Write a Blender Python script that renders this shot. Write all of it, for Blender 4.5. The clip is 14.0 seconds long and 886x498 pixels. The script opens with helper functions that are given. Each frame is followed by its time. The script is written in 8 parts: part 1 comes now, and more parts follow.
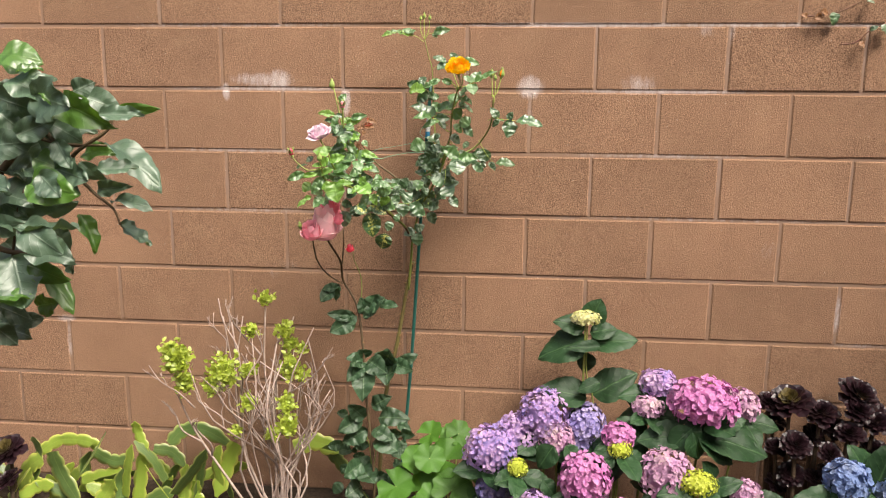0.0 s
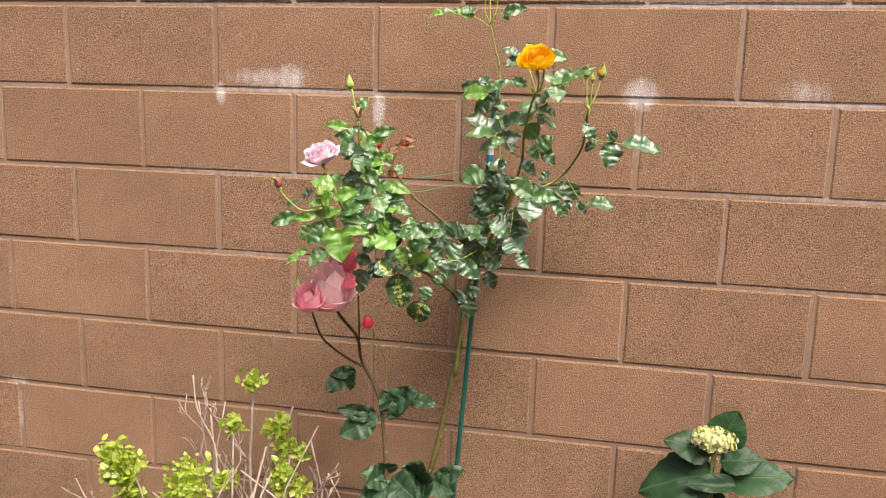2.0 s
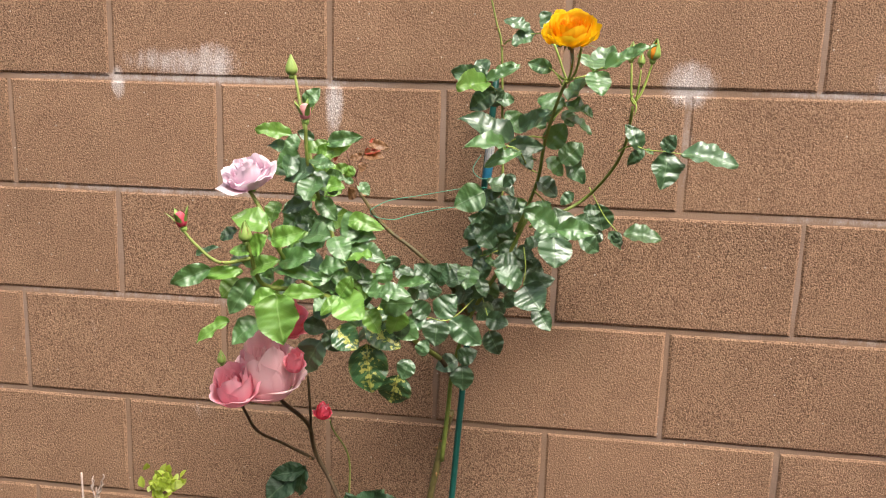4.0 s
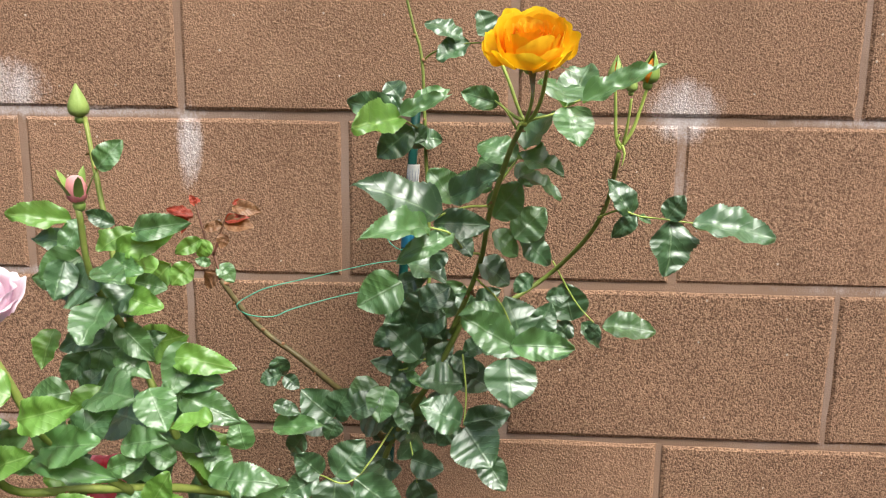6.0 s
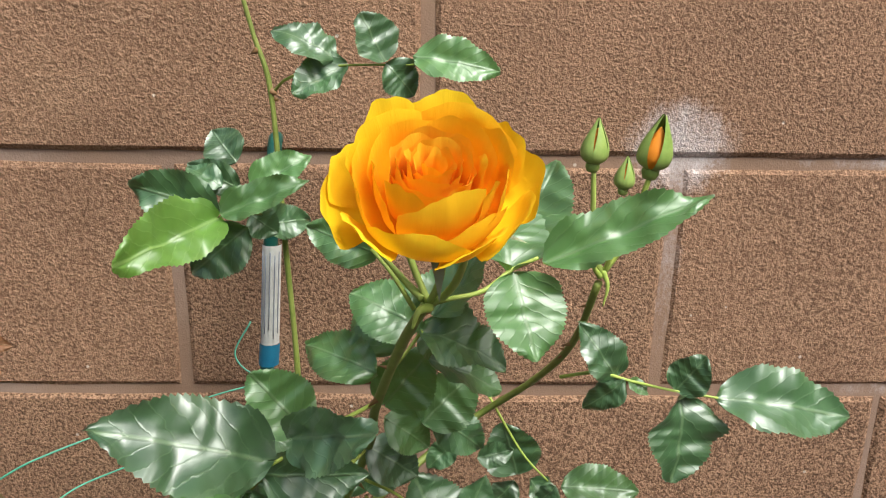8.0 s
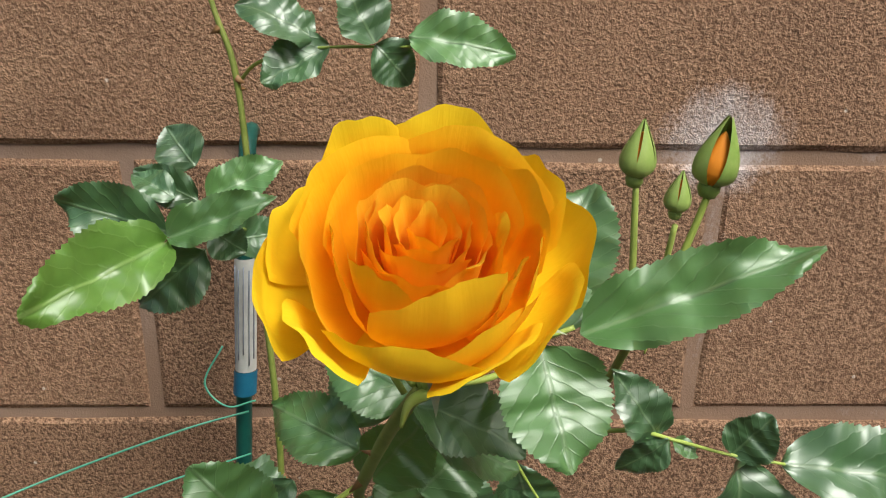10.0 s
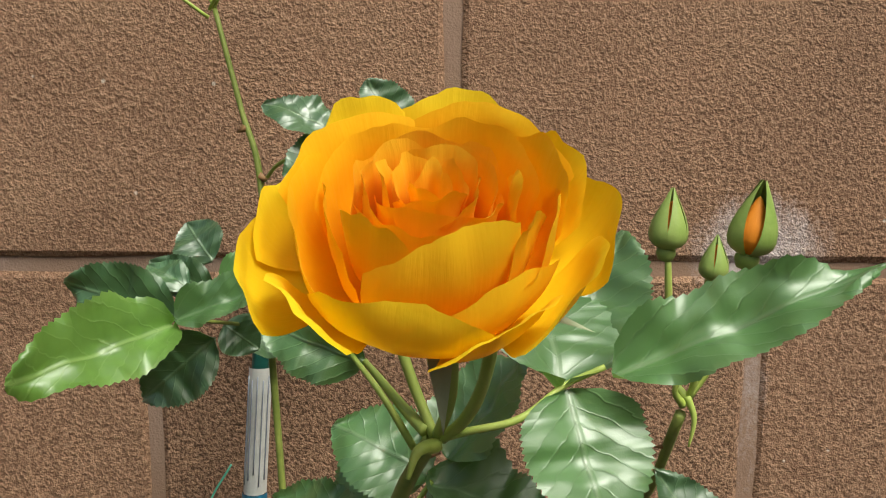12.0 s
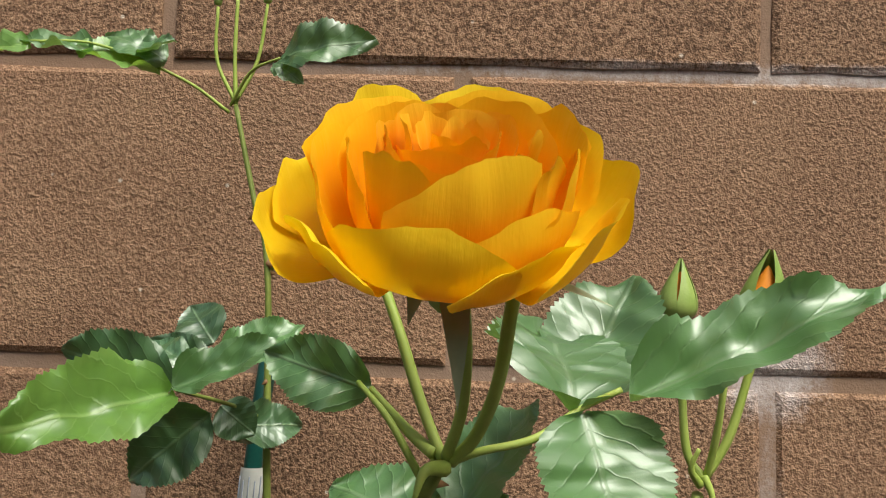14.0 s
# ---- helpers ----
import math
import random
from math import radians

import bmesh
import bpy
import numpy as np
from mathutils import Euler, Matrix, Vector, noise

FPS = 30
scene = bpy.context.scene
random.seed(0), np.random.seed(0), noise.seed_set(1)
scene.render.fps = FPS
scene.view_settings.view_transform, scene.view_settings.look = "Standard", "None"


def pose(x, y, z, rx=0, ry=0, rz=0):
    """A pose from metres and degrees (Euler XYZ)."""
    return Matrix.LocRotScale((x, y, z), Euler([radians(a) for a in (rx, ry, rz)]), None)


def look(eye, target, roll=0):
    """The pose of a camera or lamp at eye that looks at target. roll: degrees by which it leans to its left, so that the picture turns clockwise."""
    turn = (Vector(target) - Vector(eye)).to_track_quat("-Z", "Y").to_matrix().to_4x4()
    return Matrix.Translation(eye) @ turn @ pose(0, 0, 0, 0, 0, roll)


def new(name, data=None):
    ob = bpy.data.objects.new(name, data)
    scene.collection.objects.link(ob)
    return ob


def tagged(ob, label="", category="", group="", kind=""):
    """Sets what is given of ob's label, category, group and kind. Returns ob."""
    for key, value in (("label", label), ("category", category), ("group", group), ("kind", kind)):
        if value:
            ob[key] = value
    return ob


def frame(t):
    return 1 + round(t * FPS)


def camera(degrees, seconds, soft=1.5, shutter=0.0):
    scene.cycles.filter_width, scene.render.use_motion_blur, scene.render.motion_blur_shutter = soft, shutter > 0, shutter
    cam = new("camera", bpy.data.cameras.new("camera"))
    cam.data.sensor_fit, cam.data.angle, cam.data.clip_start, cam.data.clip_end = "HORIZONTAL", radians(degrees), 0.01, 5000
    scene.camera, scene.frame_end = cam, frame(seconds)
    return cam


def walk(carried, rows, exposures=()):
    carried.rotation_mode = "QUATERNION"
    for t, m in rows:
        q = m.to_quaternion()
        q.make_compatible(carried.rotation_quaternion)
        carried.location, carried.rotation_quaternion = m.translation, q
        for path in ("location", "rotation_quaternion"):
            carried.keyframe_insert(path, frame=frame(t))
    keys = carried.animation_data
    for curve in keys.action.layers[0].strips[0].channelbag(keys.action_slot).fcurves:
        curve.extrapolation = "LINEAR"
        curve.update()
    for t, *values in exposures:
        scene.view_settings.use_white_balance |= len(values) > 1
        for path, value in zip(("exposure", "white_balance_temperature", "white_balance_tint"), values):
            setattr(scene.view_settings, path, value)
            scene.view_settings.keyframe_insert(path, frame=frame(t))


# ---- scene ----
cam = camera(59.6, 14.0, 1.1)
PATH = [
    (0, (0.162, -2.544, 1.392), (-0.018, -0.589, 1.014), 0.5),
    (0.5, (0.207, -2.333, 1.373), (-0.033, -0.381, 1.007), 1.0),
    (1, (0.245, -2.145, 1.379), (-0.059, -0.2, 1.024), 1.5),
    (1.5, (0.18, -1.962, 1.384), (-0.166, -0.023, 1.036), 1.7),
    (2, (0.114, -1.797, 1.382), (-0.258, 0.137, 1.036), 1.8),
    (2.5, (0.095, -1.641, 1.383), (-0.282, 0.289, 1.018), 1.9),
    (2.7, (0.097, -1.575, 1.385), (-0.279, 0.356, 1.021), 2.0),
    (4.8, (-0.093, -1.256, 1.395), (-0.254, 0.703, 1.027), 1.2),
    (5, (-0.096, -1.227, 1.399), (-0.24, 0.733, 1.029), 1.1),
    (5.5, (-0.08, -1.103, 1.414), (-0.195, 0.86, 1.047), 1.0),
    (6, (-0.0350, -0.947, 1.438), (-0.1310, 1.017, 1.072), 0.9),
    (6.5, (-0.0155, -0.837, 1.462), (-0.0725, 1.127, 1.087), 0.7),
    (7, (-0.0280, -0.743, 1.493), (-0.0410, 1.212, 1.069), 0.6),
    (7.5, (-0.0230, -0.668, 1.523), (0.0080, 1.268, 1.022), 0.8),
    (8, (-0.0070, -0.608, 1.538), (0.0610, 1.301, 0.945), 1.1),
    (8.2, (-0.0080, -0.585, 1.542), (0.0710, 1.31, 0.908), 1.3),
    (10.3, (-0.001, -0.516, 1.539), (0.040, 1.367, 0.866), 0.8),
    (10.5, (0.000, -0.514, 1.534), (0.027, 1.378, 0.89), 0.8),
    (11, (0.001, -0.51, 1.52), (-0.004, 1.414, 0.973), 0.6),
    (11.5, (0.003, -0.51, 1.511), (-0.028, 1.447, 1.103), 0.5),
    (12, (0.003, -0.51, 1.498), (-0.031, 1.475, 1.253), 0.4),
    (12.5, (0.001, -0.509, 1.485), (-0.039, 1.488, 1.388), 0.6),
    (13, (0.001, -0.511, 1.473), (-0.044, 1.488, 1.503), 1.2),
    (13.5, (0.001, -0.511, 1.463), (-0.048, 1.486, 1.574), 1.6),
    (14, (0.000, -0.51, 1.461), (-0.039, 1.484, 1.628), 1.8),
]
EXPOSURES = [(0.0, 0.52, 6750, 9), (2.7, 0.50, 6600, 8), (5.0, 0.39, 6300, 5), (7.0, 0.36, 6100, 4), (8.2, 0.20, 6100, 3), (10.5, -0.12, 6250, 2), (11.0, -0.14, 6300, 1), (14.0, -0.10, 6400, 0)]
walk(cam, [(t, look(eye, target, roll)) for t, eye, target, roll in PATH], EXPOSURES)

# ---- sky, sun, exposure ----
world = bpy.data.worlds.new("sky")
scene.world = world
world.use_nodes = True
sky = world.node_tree.nodes.new("ShaderNodeTexSky")
sky.sky_type, sky.sun_disc = "NISHITA", False
sky.sun_elevation, sky.sun_rotation = radians(56), radians(144)
sky.air_density, sky.dust_density, sky.ozone_density = 0.9, 8.0, 0.2
world.node_tree.links.new(sky.outputs[0], world.node_tree.nodes["Background"].inputs[0])
world.node_tree.nodes["Background"].inputs[1].default_value = 0.12
sun = new("sun", bpy.data.lights.new("sun", "SUN"))
sun.data.energy, sun.data.angle, sun.data.color = 3.5, radians(25), (1.0, 0.96, 0.90)
sun.matrix_world = look((1.55, -2.15, 5.0), (0, 0, 1))

# ---- materials ----
def material(name, rough=0.6, spec=0.5):
    m = bpy.data.materials.new(name)
    m.use_nodes = True
    b = m.node_tree.nodes["Principled BSDF"]
    b.inputs["Roughness"].default_value = rough
    b.inputs["Specular IOR Level"].default_value = spec
    return m, m.node_tree.nodes, m.node_tree.links, b


def maths(nodes, links, op, a, b=0.0, clamp=False):
    n = nodes.new("ShaderNodeMath")
    n.operation, n.use_clamp = op, clamp
    for k, v in enumerate((a, b)):
        if isinstance(v, (int, float)):
            n.inputs[k].default_value = v
        else:
            links.new(v, n.inputs[k])
    return n.outputs[0]


def ramp(nodes, links, value, stops):
    n = nodes.new("ShaderNodeValToRGB")
    while len(n.color_ramp.elements) < len(stops):
        n.color_ramp.elements.new(0.5)
    for e, (p, c) in zip(n.color_ramp.elements, stops):
        e.position = p
        e.color = (*c, 1) if len(c) == 3 else c
    links.new(value, n.inputs[0])
    return n.outputs[0]


def mix(nodes, links, fac, a, b, blend="MIX"):
    n = nodes.new("ShaderNodeMix")
    n.data_type, n.blend_type = "RGBA", blend
    for sock, v in ((n.inputs[0], fac), (n.inputs[6], a), (n.inputs[7], b)):
        if isinstance(v, (int, float)):
            sock.default_value = v
        elif isinstance(v, tuple):
            sock.default_value = (*v, 1)
        else:
            links.new(v, sock)
    return n.outputs[2]


def noise_of(nodes, links, vector, scale, detail=3.0, rough=0.55):
    n = nodes.new("ShaderNodeTexNoise")
    n.inputs["Scale"].default_value, n.inputs["Detail"].default_value, n.inputs["Roughness"].default_value = scale, detail, rough
    if vector is not None:
        links.new(vector, n.inputs["Vector"])
    return n.outputs[0]


def relief(nodes, links, bsdf, height, strength, distance):
    n = nodes.new("ShaderNodeBump")
    n.inputs["Strength"].default_value, n.inputs["Distance"].default_value = strength, distance
    links.new(height, n.inputs["Height"])
    links.new(n.outputs[0], bsdf.inputs["Normal"])
    return n


# white salt marks on the wall: x, z, half width, half height, strength
def salt_mask(nodes, links, position, grain):
    xyz = nodes.new("ShaderNodeSeparateXYZ")
    links.new(position, xyz.inputs[0])
    x, z = xyz.outputs[0], xyz.outputs[2]
    total = 0.0
    # films along the level joints: course, middle, half length, strength
    films = ((7, 0.62, 0.4, 0.8), (7, -0.65, 0.42, 0.72), (8, 0.95, 0.6, 0.7), (8, 0.35, 0.6, 0.85), (8, -0.75, 0.6, 0.55),
             (6, 0.62, 0.4, 0.55), (6, -0.72, 0.45, 0.55), (5, -0.75, 0.5, 0.45), (5, 0.75, 0.6, 0.45))
    spots = (
        (-0.68, 1.452, 0.15, 0.035, 0.72), (-0.800, 1.415, 0.018, 0.040, 1.0), (-0.62, 1.452, 0.06, 0.05, 0.85),
        (-0.397, 1.385, 0.022, 0.070, 0.95), (0.203, 1.435, 0.055, 0.050, 0.95), (0.205, 1.33, 0.014, 0.12, 0.42),
        (0.545, 1.445, 0.075, 0.045, 0.62),
        (0.74, 1.61, 0.04, 0.03, 0.5), (0.82, 1.60, 0.012, 0.05, 0.6),
        (-1.43, 0.612, 0.05, 0.02, 0.7), (-1.424, 0.52, 0.012, 0.11, 0.5), (1.22, 0.71, 0.014, 0.11, 0.7),
        (1.30, 0.613, 0.12, 0.012, 0.5), (-0.61, 1.02, 0.05, 0.02, 0.45), (-0.87, 0.94, 0.012, 0.05, 0.36), (-0.66, 0.80, 0.05, 0.03, 0.34), (-0.62, 0.83, 0.12, 0.03, 0.30), (0.98, 0.92, 0.07, 0.05, 0.32),
    )
    for cx, cz, rx, rz, s in spots + tuple((x0, 0.2032 * row + 0.002, half, 0.0105, much) for row, x0, half, much in films):
        dx = maths(nodes, links, "DIVIDE", maths(nodes, links, "SUBTRACT", x, cx), rx)
        dz = maths(nodes, links, "DIVIDE", maths(nodes, links, "SUBTRACT", z, cz), rz)
        d = maths(nodes, links, "ADD", maths(nodes, links, "MULTIPLY", dx, dx), maths(nodes, links, "MULTIPLY", dz, dz))
        near = maths(nodes, links, "MULTIPLY", maths(nodes, links, "SUBTRACT", 1.0, d, True), s)
        total = near if isinstance(total, float) else maths(nodes, links, "MAXIMUM", total, near)
    rough = maths(nodes, links, "MULTIPLY", maths(nodes, links, "SUBTRACT", grain, 0.5), 2.6)
    amount = maths(nodes, links, "SUBTRACT", maths(nodes, links, "ADD", maths(nodes, links, "MULTIPLY", total, 1.1), rough), 0.30)
    return maths(nodes, links, "MULTIPLY", maths(nodes, links, "MULTIPLY", amount, 0.95, True), maths(nodes, links, "MULTIPLY", total, 1.7, True)), total


def block_material(name, tone, pits):
    m, n, l, b = material(name, 0.9, 0.25)
    pos = n.new("ShaderNodeNewGeometry").outputs["Position"]
    fine = noise_of(n, l, pos, 760, 1.5, 0.6)
    grit = noise_of(n, l, pos, 390, 2.0, 0.7)
    mid = noise_of(n, l, pos, 46, 4.0, 0.6)
    wide = noise_of(n, l, pos, 2.6, 4.0, 0.6)
    rnd = n.new("ShaderNodeObjectInfo").outputs["Random"]
    c = ramp(n, l, wide, [(0.32, tuple(v * 0.84 for v in tone)), (0.68, tuple(min(1, v * 1.16) for v in tone))])
    c = mix(n, l, maths(n, l, "MULTIPLY", rnd, 0.30), c, tuple(v * 0.66 for v in tone))
    patch = noise_of(n, l, pos, 9.0, 5.0, 0.7)
    c = mix(n, l, ramp(n, l, patch, [(0.50, (0, 0, 0)), (0.72, (0.5,) * 3)]), c, (0.43, 0.27, 0.165))
    c = mix(n, l, ramp(n, l, patch, [(0.28, (0.6,) * 3), (0.46, (0, 0, 0))]), c, tuple(v * 0.70 for v in tone))
    c = mix(n, l, ramp(n, l, mid, [(0.35, (0.20,) * 3), (0.7, (0, 0, 0))]), c, tuple(v * 0.74 for v in tone))
    height = maths(n, l, "ADD", maths(n, l, "MULTIPLY", fine, 0.3), mid)
    if pits:
        pore = noise_of(n, l, pos, 230, 2.0, 0.6)
        worn = ramp(n, l, maths(n, l, "ADD", maths(n, l, "MULTIPLY", rnd, 0.4), maths(n, l, "MULTIPLY", noise_of(n, l, pos, 1.7, 2.0), 0.8)), [(0.42, (0.40,) * 3), (0.70, (1, 1, 1))])
        # hollows darkened and grains brightened: relief shading put into the colour too
        c = mix(n, l, maths(n, l, "MULTIPLY", worn, ramp(n, l, grit, [(0.425, (0.95,) * 3), (0.475, (0, 0, 0))])), c, tuple(v * 0.36 for v in tone))
        c = mix(n, l, ramp(n, l, grit, [(0.52, (0, 0, 0)), (0.61, (0.5,) * 3)]), c, (0.46, 0.295, 0.195))
        c = mix(n, l, maths(n, l, "MULTIPLY", worn, ramp(n, l, pore, [(0.36, (0.7,) * 3), (0.42, (0, 0, 0))])), c, tuple(v * 0.34 for v in tone))
        c = mix(n, l, ramp(n, l, pore, [(0.56, (0, 0, 0)), (0.70, (0.4,) * 3)]), c, (0.46, 0.285, 0.18))
        c = mix(n, l, ramp(n, l, fine, [(0.36, (0.6,) * 3), (0.48, (0, 0, 0))]), c, tuple(v * 0.5 for v in tone))
        height = maths(n, l, "ADD", maths(n, l, "MULTIPLY", pore, 1.2), maths(n, l, "ADD", maths(n, l, "MULTIPLY", grit, 1.6), maths(n, l, "ADD", maths(n, l, "MULTIPLY", fine, 0.6), maths(n, l, "MULTIPLY", mid, 0.5))))
    else:
        up = n.new("ShaderNodeSeparateXYZ")
        l.new(pos, up.inputs[0])
        pale = maths(n, l, "MULTIPLY", maths(n, l, "SUBTRACT", maths(n, l, "ADD", up.outputs[2], maths(n, l, "MULTIPLY", wide, 0.5)), 0.95, True), 2.2, True)
        c = mix(n, l, maths(n, l, "MULTIPLY", pale, 0.5), c, (0.385, 0.282, 0.232))
        c = mix(n, l, ramp(n, l, noise_of(n, l, pos, 3.4, 3.0, 0.6), [(0.46, (0.75,) * 3), (0.62, (0, 0, 0))]), c, (0.270, 0.165, 0.108))
    speck = n.new("ShaderNodeTexVoronoi")
    speck.inputs["Scale"].default_value = 34
    l.new(pos, speck.inputs["Vector"])
    dots = ramp(n, l, speck.outputs["Distance"], [(0.035, (1, 1, 1)), (0.06, (0, 0, 0))])
    c = mix(n, l, maths(n, l, "MULTIPLY", dots, 0.6), c, (0.75, 0.66, 0.56))
    drawn = n.new("ShaderNodeMapping")
    drawn.inputs["Scale"].default_value = (1.0, 1.0, 0.32)
    l.new(pos, drawn.inputs["Vector"])
    grain = maths(n, l, "ADD", maths(n, l, "MULTIPLY", noise_of(n, l, drawn.outputs[0], 62, 4.0, 0.7), 0.6), maths(n, l, "MULTIPLY", grit, 0.4))
    salt, _ = salt_mask(n, l, pos, grain)
    c = mix(n, l, maths(n, l, "MULTIPLY", salt, 0.68), c, (0.80, 0.76, 0.79))
    l.new(c, b.inputs["Base Color"])
    relief(n, l, b, height, 0.54 if pits else 0.6, 0.0028 if pits else 0.0024)
    return m


block_mat = block_material("brown_concrete_block", (0.340, 0.193, 0.119), True)
mortar_mat = block_material("tan_mortar", (0.258, 0.170, 0.127), False)


def soil_material():
    m, n, l, b = material("dark_soil", 0.95, 0.2)
    pos = n.new("ShaderNodeNewGeometry").outputs["Position"]
    a = noise_of(n, l, pos, 60, 5.0, 0.7)
    w = noise_of(n, l, pos, 4, 4.0, 0.6)
    c = ramp(n, l, a, [(0.3, (0.018, 0.012, 0.008)), (0.55, (0.06, 0.042, 0.03)), (0.75, (0.13, 0.095, 0.07))])
    c = mix(n, l, maths(n, l, "MULTIPLY", w, 0.5), c, (0.05, 0.036, 0.025))
    l.new(c, b.inputs["Base Color"])
    relief(n, l, b, a, 1.0, 0.02)
    return m


soil_mat = soil_material()


def leaf_material(name, tone, vein, rough=0.32, through_light=0.22, spots=None, ribs=7.0, relief_depth=0.38, edge=None, gloss=1.0, coat=0.5, wax=1.5):
    """A leaf whose UV runs from stalk to tip and from edge to edge."""
    m, n, l, b = material(name, rough, gloss)
    b.inputs["Coat Weight"].default_value, b.inputs["Coat Roughness"].default_value = coat, 0.42
    b.inputs["Coat IOR"].default_value = wax
    uv = n.new("ShaderNodeUVMap").outputs[0]
    xyz = n.new("ShaderNodeSeparateXYZ")
    l.new(uv, xyz.inputs[0])
    u, v = xyz.outputs[0], xyz.outputs[1]
    off = maths(n, l, "ABSOLUTE", maths(n, l, "SUBTRACT", v, 0.5))
    pos = n.new("ShaderNodeNewGeometry").outputs["Position"]
    island = n.new("ShaderNodeNewGeometry").outputs["Random Per Island"]
    rnd = n.new("ShaderNodeObjectInfo").outputs["Random"]
    pick = maths(n, l, "FRACT", maths(n, l, "ADD", rnd, island))
    c = ramp(n, l, pick, [(0.0, tuple(x * 0.72 for x in tone)), (0.5, tone), (1.0, tuple(min(1, x * 1.35) for x in tone))])
    blot = noise_of(n, l, pos, 70, 3.0, 0.6)
    c = mix(n, l, ramp(n, l, blot, [(0.4, (0.0,) * 3), (0.75, (0.4,) * 3)]), c, tuple(min(1, x * 1.5) for x in tone))
    bend = maths(n, l, "MULTIPLY", noise_of(n, l, pos, 140, 2.0, 0.5), 0.10)
    rib = maths(n, l, "FRACT", maths(n, l, "MULTIPLY", maths(n, l, "ADD", bend, maths(n, l, "SUBTRACT", u, maths(n, l, "MULTIPLY", off, 0.75))), ribs))
    ribline = ramp(n, l, rib, [(0.0, (1, 1, 1)), (0.09, (0, 0, 0)), (0.93, (0, 0, 0)), (1.0, (1, 1, 1))])
    midline = ramp(n, l, off, [(0.008, (1, 1, 1)), (0.028, (0, 0, 0))])
    c = mix(n, l, maths(n, l, "MULTIPLY", ribline, 0.24), c, vein)
    c = mix(n, l, maths(n, l, "MULTIPLY", midline, 0.6), c, vein)
    c = mix(n, l, ramp(n, l, off, [(0.40, (0, 0, 0)), (0.50, (0.30,) * 3)]), c, vein)
    if edge:
        c = mix(n, l, ramp(n, l, off, [(0.30, (0, 0, 0)), (0.5, (0.85,) * 3)]), c, edge)
    if spots:
        sp = noise_of(n, l, pos, 170, 2.0, 0.6)
        zone = maths(n, l, "SUBTRACT", 1.0, maths(n, l, "MULTIPLY", off, 3.2), True)
        sp = maths(n, l, "ADD", sp, maths(n, l, "MULTIPLY", zone, 0.22))
        c = mix(n, l, ramp(n, l, sp, [(0.66, (0, 0, 0)), (0.72, (0.85,) * 3)]), c, spots)
    l.new(c, b.inputs["Base Color"])
    puff = maths(n, l, "SINE", maths(n, l, "MULTIPLY", rib, 3.14159))
    puff = maths(n, l, "MULTIPLY", puff, maths(n, l, "MULTIPLY", off, 1.3, True))
    mesh_of = n.new("ShaderNodeTexVoronoi")
    mesh_of.feature = "DISTANCE_TO_EDGE"
    mesh_of.inputs["Scale"].default_value = 26
    l.new(uv, mesh_of.inputs["Vector"])
    net = maths(n, l, "MULTIPLY", maths(n, l, "MULTIPLY", mesh_of.outputs[0], 6.0, True), 0.02)
    veins = maths(n, l, "ADD", maths(n, l, "MULTIPLY", ribline, 0.5), maths(n, l, "MULTIPLY", midline, 1.6))
    height = maths(n, l, "ADD", maths(n, l, "SUBTRACT", maths(n, l, "ADD", puff, net), veins), maths(n, l, "MULTIPLY", noise_of(n, l, pos, 80, 1.0, 0.5), 1.3))
    bump = relief(n, l, b, height, relief_depth, 0.0015)
    t = n.new("ShaderNodeBsdfTranslucent")
    warm = mix(n, l, 0.55, c, (tone[0] * 2.2 + 0.05, tone[1] * 1.9 + 0.08, tone[2] * 0.6))
    l.new(warm, t.inputs[0])
    s = n.new("ShaderNodeMixShader")
    s.inputs[0].default_value = through_light
    l.new(b.outputs[0], s.inputs[1])
    l.new(t.outputs[0], s.inputs[2])
    l.new(s.outputs[0], n["Material Output"].inputs[0])
    return m


rose_leaf_mat = leaf_material("glossy_dark_green_leaf", (0.050, 0.118, 0.042), (0.17, 0.26, 0.12), 0.42, 0.14, relief_depth=0.31, gloss=1.0, coat=1.0, wax=1.58)
dull_leaf_mat = leaf_material("dull_dark_green_leaf", (0.030, 0.070, 0.030), (0.13, 0.20, 0.10), 0.5, 0.12, gloss=0.5, coat=0.15)
fresh_leaf_mat = leaf_material("fresh_light_green_leaf", (0.165, 0.335, 0.055), (0.36, 0.54, 0.17), 0.42, 0.32, relief_depth=0.22)
# also brightens, by colour alone, the leaves shaded under the yellow bloom
mid_leaf_mat = leaf_material("mid_green_leaf", (0.095, 0.210, 0.062), (0.22, 0.33, 0.17), 0.42, 0.26, relief_depth=0.31, gloss=1.0, coat=1.0, wax=1.58)
spotted_leaf_mat = leaf_material("yellow_spotted_leaf", (0.038, 0.11, 0.038), (0.4, 0.45, 0.12), 0.34, 0.15, spots=(0.68, 0.66, 0.16))
red_leaf_mat = leaf_material("young_red_leaf", (0.30, 0.045, 0.025), (0.38, 0.10, 0.06), 0.42, 0.3, coat=0.2, gloss=0.5)
olive_leaf_mat = leaf_material("reddish_olive_leaf", (0.24, 0.12, 0.06), (0.34, 0.21, 0.11), 0.42, 0.25, coat=0.2, gloss=0.5)
tree_leaf_mat = leaf_material("dark_tree_leaf", (0.075, 0.130, 0.078), (0.22, 0.29, 0.21), 0.45, 0.22, ribs=6.0, relief_depth=0.3, coat=0.4, wax=1.5)
tree_fresh_mat = leaf_material("yellow_green_tree_leaf", (0.070, 0.165, 0.022), (0.17, 0.30, 0.08), 0.36, 0.35, ribs=6.0, relief_depth=0.25)
